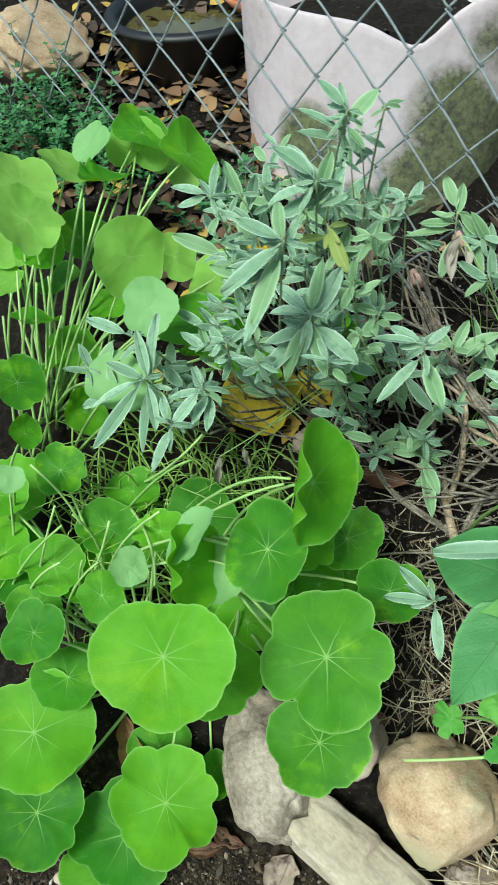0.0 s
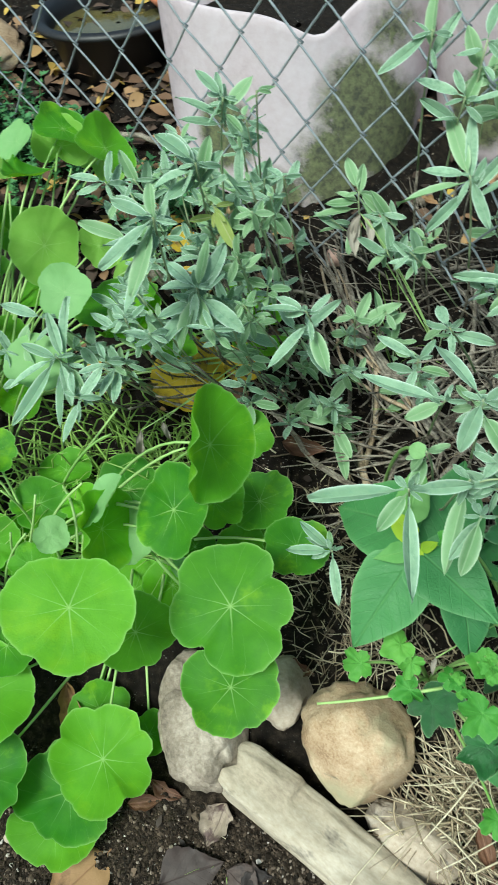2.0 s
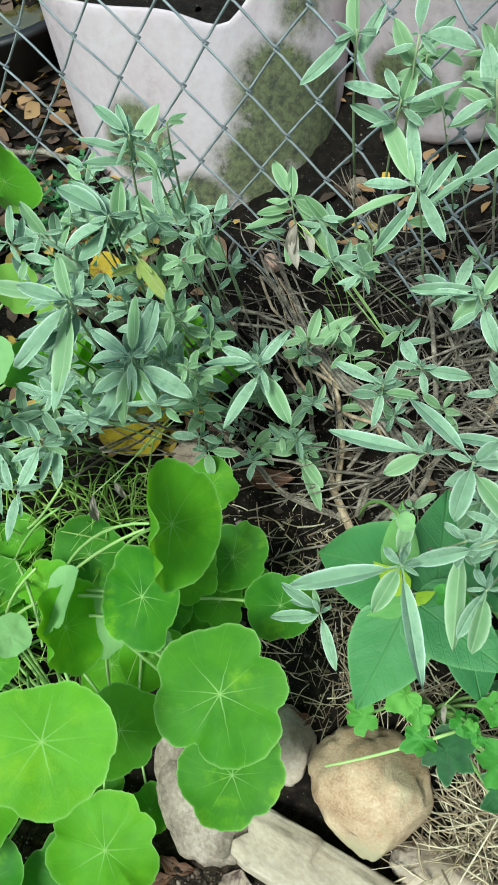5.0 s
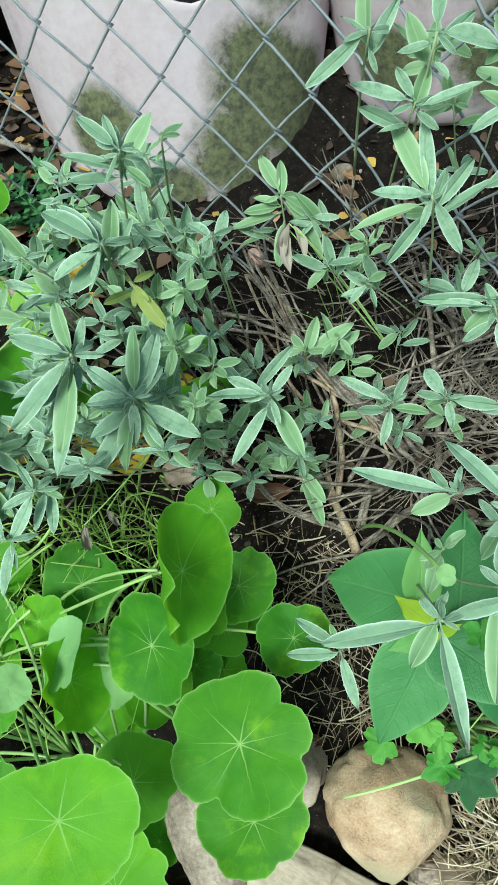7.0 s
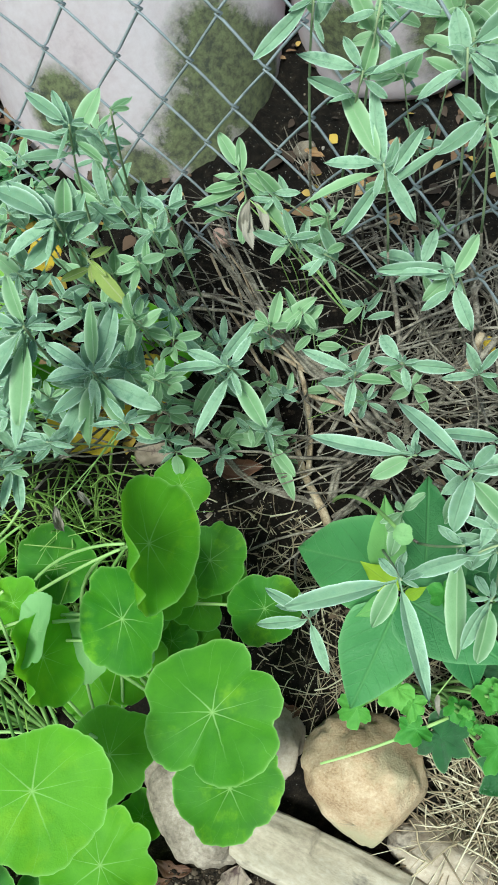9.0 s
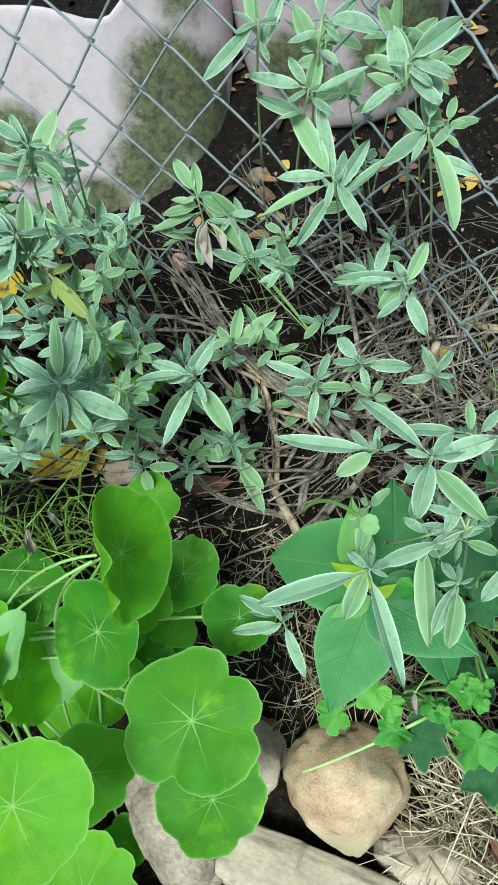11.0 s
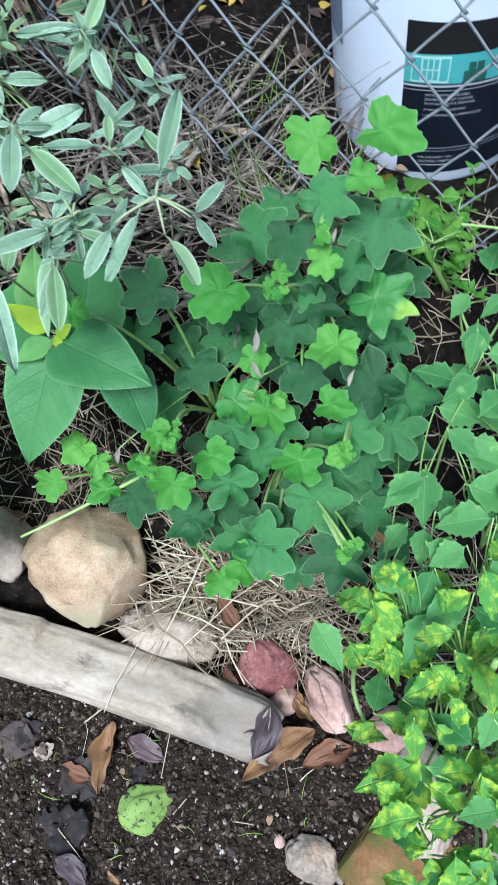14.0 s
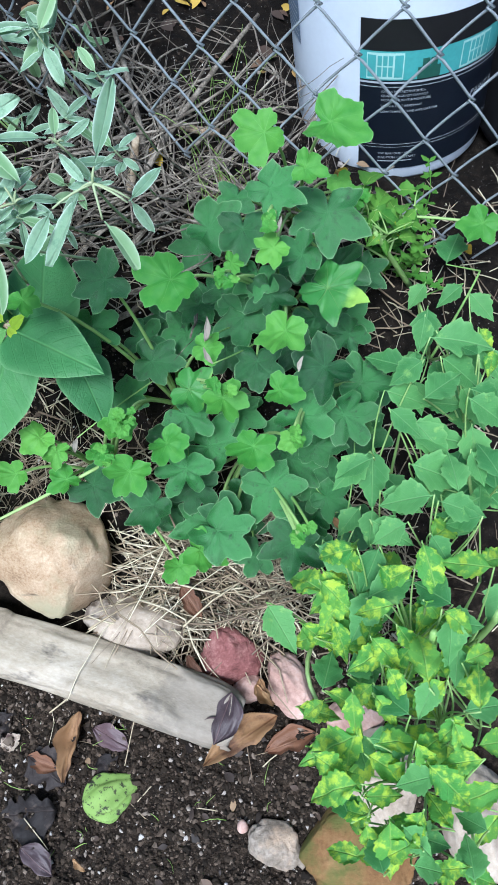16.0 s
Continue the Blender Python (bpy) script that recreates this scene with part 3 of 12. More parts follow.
# ---- edging ----
log((-0.195, 0.192, 0.093), (0.168, 0.048, 0.075), 0.078, 0.05)
stone("boulder", (-0.040, 0.262, 0.125), (0.150, 0.150, 0.15), (10, 5, 20), 3.0, STONE_TAN, "large rounded tan stone beside the log")


# ---- leaves: one blade mesh per kind and variant, shared by all leaves of that kind ----
NAST = leaf_matter("nasturtium_leaf", (0.03, 0.155, 0.014), (0.142, 0.405, 0.018), 0.55, 0.40, "radial", (0.44, 0.66, 0.22), thin_colour=(0.34, 0.72, 0.015), edge=((0.40, 0.66, 0.2), 60.0, 0.7), relief=0.0014, strength=0.75, gloss=0.22, patch=((0.23, 0.48, 0.014), 0.9, 0.55, 0.75), vein_relief=0.12, reach=1.3)
# Lighter copy of NAST: sunlight through the back leaves, put into their colour.
NAST_SUNLIT = leaf_matter("sunlit_nasturtium_leaf", (0.16, 0.37, 0.05), (0.33, 0.57, 0.12), 0.55, 0.42, "radial", (0.46, 0.66, 0.24), thin_colour=(0.42, 0.75, 0.04), edge=((0.42, 0.66, 0.22), 60.0, 0.7), relief=0.0014, strength=0.6, gloss=0.22, vein_relief=0.12, reach=1.3)
NAST_PALE = leaf_matter("nasturtium_leaf_underside", (0.20, 0.42, 0.15), (0.32, 0.55, 0.23), 0.6, 0.40, "radial", (0.42, 0.6, 0.3), thin_colour=(0.4, 0.7, 0.1), vein_relief=0.2, strength=0.5)
NAST_YELLOW = leaf_matter("yellowed_leaf", (0.40, 0.27, 0.02), (0.62, 0.45, 0.03), 0.6, 0.25, "radial", (0.7, 0.6, 0.25), patch=((0.16, 0.09, 0.03), 1.6, 0.52, 0.62))
SAGE = leaf_matter("sage_leaf", (0.145, 0.255, 0.15), (0.33, 0.49, 0.335), 0.85, 0.15, "pinnate", (0.36, 0.50, 0.36), edge=((0.70, 0.83, 0.73), 9.0, 0.85), relief=0.004, gloss=0.15, scale=5.0, thin_colour=(0.3, 0.55, 0.18), strength=0.4, side_veins=0.1, patch=((0.17, 0.30, 0.20), 9.0, 0.50, 0.66))
SAGE_YOUNG = leaf_matter("young_sage_leaf", (0.12, 0.235, 0.105), (0.26, 0.41, 0.22), 0.85, 0.2, "pinnate", (0.42, 0.54, 0.35), edge=((0.52, 0.64, 0.46), 5.0, 0.8), gloss=0.15, scale=3.0, thin_colour=(0.32, 0.55, 0.12), strength=0.55, side_veins=0.05)
SAGE_OLD = leaf_matter("yellowing_sage_leaf", (0.20, 0.28, 0.07), (0.36, 0.42, 0.13), 0.8, 0.2, "pinnate", (0.5, 0.52, 0.3), gloss=0.15, side_veins=0.05)
HEART = leaf_matter("heart_leaf", (0.030, 0.125, 0.042), (0.075, 0.225, 0.072), 0.42, 0.14, "pinnate", (0.13, 0.30, 0.11), relief=0.0035, gloss=0.22, thin_colour=(0.2, 0.5, 0.05), strength=0.55, edge=((0.24, 0.44, 0.2), 14.0, 0.4), side_veins=0.3, patch=((0.20, 0.34, 0.14), 9.0, 0.67, 0.73), vein_relief=0.7)
HEART_YOUNG = leaf_matter("young_heart_leaf", (0.10, 0.27, 0.07), (0.20, 0.40, 0.12), 0.55, 0.25, "pinnate", (0.26, 0.46, 0.16), gloss=0.2, strength=0.4, side_veins=0.15)
HEART_LIME = leaf_matter("unfolding_heart_leaf", (0.26, 0.43, 0.03), (0.42, 0.57, 0.05), 0.55, 0.3, "pinnate", (0.44, 0.58, 0.12), gloss=0.2, strength=0.4, side_veins=0.15)
WEED = leaf_matter("weed_leaf", (0.04, 0.17, 0.025), (0.15, 0.34, 0.05), 0.55, 0.3, "pinnate", (0.36, 0.52, 0.12), gloss=0.2, side_veins=0.2, patch=((0.45, 0.42, 0.03), 1.2, 0.62, 0.7))
GER_BRIGHT = leaf_matter("bright_geranium_leaf", (0.042, 0.205, 0.03), (0.15, 0.38, 0.062), 0.45, 0.25, "radial", (0.26, 0.54, 0.16), relief=0.0012, gloss=0.25, thin_colour=(0.2, 0.62, 0.06), strength=0.35, edge=((0.30, 0.58, 0.2), 60.0, 0.6), vein_relief=0.4, scale=3.5)
GER_DARK = leaf_matter("dark_geranium_leaf", (0.006, 0.052, 0.013), (0.060, 0.235, 0.062), 0.33, 0.14, "radial", (0.11, 0.30, 0.12), relief=0.0045, gloss=0.7, thin_colour=(0.13, 0.5, 0.04), strength=0.3, edge=((0.34, 0.55, 0.27), 60.0, 0.85), vein_relief=0.3, patch=((0.02, 0.05, 0.022), 4.0, 0.56, 0.70), scale=4.0)
GER_SICK = leaf_matter("yellowing_geranium_leaf", (0.03, 0.16, 0.03), (0.10, 0.30, 0.06), 0.4, 0.15, "radial", (0.3, 0.45, 0.15), strength=0.4, tip=((0.30, 0.50, 0.09), 0.80), patch=((0.05, 0.045, 0.03), 1.4, 0.64, 0.69))
SHRUB = leaf_matter("ovate_leaf", (0.04, 0.165, 0.05), (0.135, 0.345, 0.105), 0.5, 0.25, "pinnate", (0.22, 0.44, 0.17), relief=0.0024, gloss=0.25, thin_colour=(0.25, 0.62, 0.06), edge=((0.30, 0.55, 0.2), 9.0, 0.4), side_veins=0.3, patch=((0.24, 0.44, 0.12), 3.0, 0.60, 0.72))
SHRUB_VAR = leaf_matter("mottled_leaf", (0.05, 0.235, 0.05), (0.20, 0.46, 0.085), 0.5, 0.3, "pinnate", (0.36, 0.58, 0.15), patch=((0.46, 0.63, 0.07), 5.0, 0.49, 0.60), relief=0.003, gloss=0.22, thin_colour=(0.45, 0.78, 0.04), side_veins=0.3)
HERB = leaf_matter("small_herb_leaf", (0.03, 0.11, 0.04), (0.10, 0.25, 0.09), 0.6, 0.15, "", gloss=0.3)
STEM = leaf_matter("green_stem", (0.20, 0.38, 0.09), (0.44, 0.62, 0.24), 0.5, 0.15, "", scale=30, gloss=0.4)
STEM_SAGE = leaf_matter("downy_stem", (0.22, 0.28, 0.14), (0.38, 0.45, 0.27), 0.85, 0.05, "", scale=40, gloss=0.15)
BARK = rough_matter("dry_woody_stem", [(0.34, (0.04, 0.033, 0.027)), (0.47, (0.14, 0.12, 0.096)), (0.62, (0.37, 0.33, 0.272))], 55, 420, 0.9, 0.002)
BARK_PALE = rough_matter("split_pale_stem", [(0.34, (0.10, 0.07, 0.045)), (0.48, (0.32, 0.24, 0.16)), (0.62, (0.52, 0.43, 0.32))], 70, 420, 0.85, 0.002)
DEAD_TAN = leaf_matter("dry_tan_leaf", (0.22, 0.115, 0.05), (0.45, 0.29, 0.15), 0.7, 0.15, "pinnate", (0.2, 0.1, 0.05), scale=2.0, patch=((0.10, 0.05, 0.028), 2.2, 0.52, 0.66), side_veins=0.12)
DEAD_BROWN = leaf_matter("dry_brown_leaf", (0.07, 0.032, 0.02), (0.19, 0.09, 0.05), 0.6, 0.1, "pinnate", (0.24, 0.13, 0.08), scale=2.0)
DEAD_PURPLE = leaf_matter("purple_brown_leaf", (0.035, 0.024, 0.028), (0.115, 0.072, 0.08), 0.45, 0.06, "pinnate", (0.14, 0.09, 0.09), gloss=0.5, side_veins=0.15)
DEAD_MAROON = leaf_matter("maroon_brown_leaf", (0.032, 0.023, 0.021), (0.088, 0.062, 0.054), 0.6, 0.06, "pinnate", (0.045, 0.03, 0.028), gloss=0.3, side_veins=0.35, patch=((0.03, 0.022, 0.02), 3.0, 0.52, 0.66))
DEAD_BLACK = leaf_matter("blackened_leaf", (0.010, 0.008, 0.008), (0.04, 0.032, 0.03), 0.7, 0.04, "pinnate", (0.06, 0.045, 0.04), gloss=0.3, strength=0.4, patch=((0.08, 0.06, 0.05), 2.5, 0.55, 0.7))
DEAD_GREY = leaf_matter("grey_dry_leaf", (0.24, 0.19, 0.145), (0.46, 0.38, 0.30), 0.7, 0.1, "pinnate", (0.1, 0.07, 0.06), patch=((0.1, 0.065, 0.06), 1.8, 0.5, 0.6))
DEAD_SAGE = leaf_matter("dried_sage_leaf", (0.20, 0.175, 0.145), (0.42, 0.385, 0.33), 0.85, 0.1, "", gloss=0.15)
GRASS = leaf_matter("grass_blade", (0.20, 0.38, 0.06), (0.44, 0.62, 0.18), 0.5, 0.3, "", scale=10, gloss=0.4)


def disc_mesh(name, outline, relief, material, rings=7, seg=48):
    """A blade round its stalk's end: outline(angle) gives the edge, relief(x, y, r) the height."""
    bm = bmesh.new()
    rim = bm.verts.layers.float.new("rim")
    c = bm.verts.new((0, 0, relief(0, 0, 0)))
    prev = None
    for t in [i / rings for i in range(1, rings)] + [0.965, 1.0]:
        ring = []
        for k in range(seg):
            a = 2 * math.pi * k / seg
            r = outline(a) * t
            x, y = r * math.cos(a), r * math.sin(a)
            ring.append(bm.verts.new((x, y, relief(x, y, t))))
            ring[-1][rim] = t
        if prev is None:
            for k in range(seg):
                bm.faces.new((c, ring[k], ring[(k + 1) % seg]))
        else:
            for k in range(seg):
                bm.faces.new((prev[k], ring[k], ring[(k + 1) % seg], prev[(k + 1) % seg]))
        prev = ring
    return mesh_from(bm, name, material)


def blade_mesh(name, width, relief, material, n=14, m=6):
    """A blade along x from 0 to 1: width(s) is its half width, relief(s, v) its height."""
    bm = bmesh.new()
    rim = bm.verts.layers.float.new("rim")
    rows = []
    for i in range(n + 1):
        s = 0.4 * i / n + 0.6 * (0.5 - 0.5 * math.cos(math.pi * i / n))
        w = width(s)
        rows.append([bm.verts.new((s, w * v, relief(s, v))) for v in [-1 + 2 * j / m for j in range(m + 1)]])
        for j, v in enumerate(rows[-1]):
            v[rim] = abs(-1 + 2 * j / m)
    for a, b in zip(rows, rows[1:]):
        for j in range(m):
            bm.faces.new((a[j], b[j], b[j + 1], a[j + 1]))
    bmesh.ops.remove_doubles(bm, verts=bm.verts, dist=1e-5)
    return mesh_from(bm, name, material)


def nasturtium_blade(seed, material, cup=0.12, wave=0.06, lobe=0.075, bays=None, curl=None):
    """A round blade: unequal shallow bays between its veins. bays: angle in degrees, depth, width. curl: the side, in degrees, that rolls up, and how far."""
    r = random.Random(seed)
    ph = [r.uniform(0, 6.28) for _ in range(6)]
    if bays:
        bays = [(math.radians(at), deep, wide) for at, deep, wide in bays]
    else:
        n = r.choice((5, 6, 7, 8))
        bays = [((k + r.uniform(-0.3, 0.3)) * 2 * math.pi / n, lobe * r.uniform(0.1, 1.5), r.uniform(0.10, 0.26)) for k in range(n)]
    side = math.radians(curl[0]) if curl else 0.0

    def edge(a):
        e = 1 + 0.045 * math.sin(2 * a + ph[1]) + 0.035 * math.sin(3 * a + ph[2]) + 0.02 * math.sin(5 * a + ph[3])
        e += 0.012 * math.sin(17 * a + ph[4]) * math.sin(2 * a + ph[0]) + 0.008 * math.sin(31 * a + ph[5])
        for at, deep, wide in bays:
            d = abs((a - at + math.pi) % (2 * math.pi) - math.pi)
            e -= deep * math.exp(-(d / wide) ** 1.5)
        return e

    def relief(x, y, t):
        a = math.atan2(y, x)
        fold = sum(deep * math.exp(-(abs((a - at + math.pi) % (2 * math.pi) - math.pi) / 0.35) ** 2) for at, deep, wide in bays)
        z = cup * (t * t - 0.35 * t) + wave * t * t * (math.sin(3 * a + ph[4]) + 0.8 * math.sin(2 * a + ph[2])) + 0.22 * fold * t ** 3
        z += 0.06 * noise.noise(Vector((x * 1.7, y * 1.7, seed))) + 0.012 * noise.noise(Vector((x * 6, y * 6, seed)))
        if curl:
            z += curl[1] * max(0.0, x * math.cos(side) + y * math.sin(side) - 0.35) ** 2 * (1 + 0.35 * math.sin(9 * a + ph[0]))
        return z
    return disc_mesh("leaf", edge, relief, material, 9, 84)


def lobed_blade(seed, material, deep=0.3, cup=0.1, tooth=0.05, point=0.0):
    """A geranium's blade: five lobes, the middle one longest, notched where the stalk joins."""
    r = random.Random(seed)
    j = [r.uniform(0.86, 1.12) for _ in range(12)]
    tw = [r.uniform(0, 6.28) for _ in range(3)]
    skew = r.uniform(-0.08, 0.08)
    angles = (0, 0.49, 0.96, 1.48, 2.0, 2.55, 2.9, 3.15)
    side = {}
    for s in (1, -1):
        o = 0 if s > 0 else 5
        side[s] = (1.05 * j[0], (1 - deep) * j[1 + o], 0.97 * j[2 + o], (0.93 - deep) * j[3 + o], 0.80 * j[4 + o], 0.62, 0.5, 0.14)

    def edge(a):
        a = (a + skew + math.pi) % (2 * math.pi) - math.pi
        reach = side[1 if a >= 0 else -1]
        q = abs(a)
        k = max(i for i in range(len(angles) - 1) if q >= angles[i])
        f = (q - angles[k]) / (angles[k + 1] - angles[k])
        # rounded lobes, or pointed ones
        soft = f * f * (3 - 2 * f)
        if k % 2 == 0:
            soft = (1 - point) * f ** 2.2 + point * f ** 0.9
        elif k < 5:
            soft = (1 - point) * (1 - (1 - f) ** 2.2) + point * (1 - (1 - f) ** 0.9)
        e = reach[k] + (reach[k + 1] - reach[k]) * soft
        return e * (1 + (tooth * math.sin(13 * a + tw[0]) + tooth * 0.6 * math.sin(22 * a + tw[1])) * (1 if q < 2.5 else 0.3))

    def relief(x, y, t):
        a = math.atan2(y, x)
        return cup * t * t * 0.8 + 0.028 * t * math.cos(6.4 * a) + 0.17 * t * t * math.sin(2 * a + tw[2]) + 0.09 * t * t * math.sin(3 * a + seed * 2) + 0.10 * noise.noise(Vector((x * 2.2, y * 2.2, seed))) + 0.025 * noise.noise(Vector((x * 7, y * 7, seed)))
    return disc_mesh("leaf", edge, relief, material, 8, 72)


def sage_blade(seed, material, broad=1.0):
    """An oblong, blunt blade narrowing into a short stalk."""
    r = random.Random(seed)
    bend, twist, fold, w0 = r.uniform(-0.06, 0.2), r.uniform(-0.45, 0.45), r.uniform(0.1, 0.5), r.uniform(0.098, 0.128) * broad
    peak, side = r.uniform(0.86, 1.0), r.uniform(-0.06, 0.06)

    def width(s):
        if s < 0.10:
            return 0.016
        u = (s - 0.10) / 0.90
        return max(0.016 if u < 0.5 else 0.0, w0 * 1.04 * max(0.0, 1 - abs(2 * u ** peak - 1) ** 2.3) ** 0.78) + 0.002 * math.sin(s * 44 + seed)

    def relief(s, v):
        return -bend * s * s + fold * abs(v) * width(s) + twist * v * s * 0.16 - 0.018 * (1 - abs(v)) * (1 if s > 0.1 else 0) * min(1, (1 - s) * 5) + 0.004 * math.sin(s * 30 + v * 5 + seed) + side * math.sin(s * 3)
    return blade_mesh("leaf", width, relief, material, 18, 8)


def ovate_blade(seed, material, half=0.3, teeth=4, sharp=1.0, fold=0.25, bend=0.18, crumple=0.0):
    """A pointed oval blade, wedge-shaped at its stalk, with teeth that point forwards."""
    r = random.Random(seed)
    b2, tw = bend * r.uniform(0.4, 1.5), r.uniform(-0.3, 0.3)
    ph, lean = r.uniform(0, 6), r.uniform(-0.05, 0.05)

    def width(s):
        w = float(np.interp(s, (0, 0.07, 0.14, 0.26, 0.40, 0.56, 0.74, 0.88, 1), (0.018, 0.03, 0.40, 0.86, 1.0, 0.86, 0.52, 0.22, 0.0))) * half
        if 0.24 < s < 0.96:
            w *= 1 - 0.17 * sharp * (1 - (((s - 0.24) * teeth / 0.7) % 1.0))
        return w * (1 + 0.05 * math.sin(s * 9 + ph))

    def relief(s, v):
        w = width(s)
        z = -b2 * s * s + fold * abs(v) * w + tw * v * w * s + 0.02 * math.sin(s * 9 + ph) * abs(v) + 0.012 * math.sin(s * 23 + 2 * abs(v)) * abs(v) + lean * math.sin(s * 3)
        return z + crumple * noise.noise(Vector((s * 4, v * 2.5, seed)))
    return blade_mesh("leaf", width, relief, material, 30, 6)


def heart_blade(seed, material):
    """A broad pointed blade, rounded at its stalk, quilted between its veins."""
    r = random.Random(seed)
    ph = r.uniform(0, 6)

    def width(s):
        return float(np.interp(s, (0, 0.03, 0.10, 0.2, 0.32, 0.46, 0.62, 0.76, 0.88, 0.95, 1), (0.13, 0.235, 0.315, 0.352, 0.350, 0.318, 0.250, 0.172, 0.088, 0.036, 0.0))) * (1 + 0.02 * math.sin(s * 14 + ph))

    def relief(s, v):
        w = width(s)
        rib = math.sin((s - 1.2 * abs(v) * w) * 24)
        return -0.14 * s * s + 0.20 * abs(v) * w - 0.35 * (v * w) ** 2 + 0.014 * rib * min(1, abs(v) * 3) * (1 - s) + 0.03 * math.sin(s * 6 + ph) * abs(v) * 0.5 + 0.02 * noise.noise(Vector((s * 4, v * 1.5, seed)))
    return blade_mesh("leaf", width, relief, material, 26, 10)


def dry_blade(seed, material, half=0.27, curl=0.25, ragged=0.0):
    """A dead blade: rolled up along its midrib, with a torn edge where ragged."""
    r = random.Random(seed)
    a, b, ph = r.uniform(0.4, 1) * curl, r.uniform(-1, 1) * curl, r.uniform(0, 6)
    bend = r.uniform(-0.12, 0.12)

    def width(s):
        if not 0 < s < 1:
            return 0.01
        return half * math.sin(math.pi * s ** 0.85) ** 0.8 * (1 + 0.1 * math.sin(s * 13 + ph) + ragged * noise.noise(Vector((s * 7, seed, 0))))

    def relief(s, v):
        return a * (v * v) * width(s) * 1.6 + b * s * s * 0.6 + 0.04 * math.sin(7 * s + 2 * v + ph) + 0.03 * math.sin(11 * v + ph) + (0.05 + 0.12 * ragged) * noise.noise(Vector((s * 4, v * 2, seed)))
    me = blade_mesh("leaf", width, relief, material, 22, 10)
    for v in me.vertices:
        s, y = v.co.x, v.co.y
        v.co.y = y * (1 + ragged * 0.9 * noise.noise(Vector((s * 6, 3 if y > 0 else 9, seed)))) + bend * math.sin(math.pi * s)
    return me


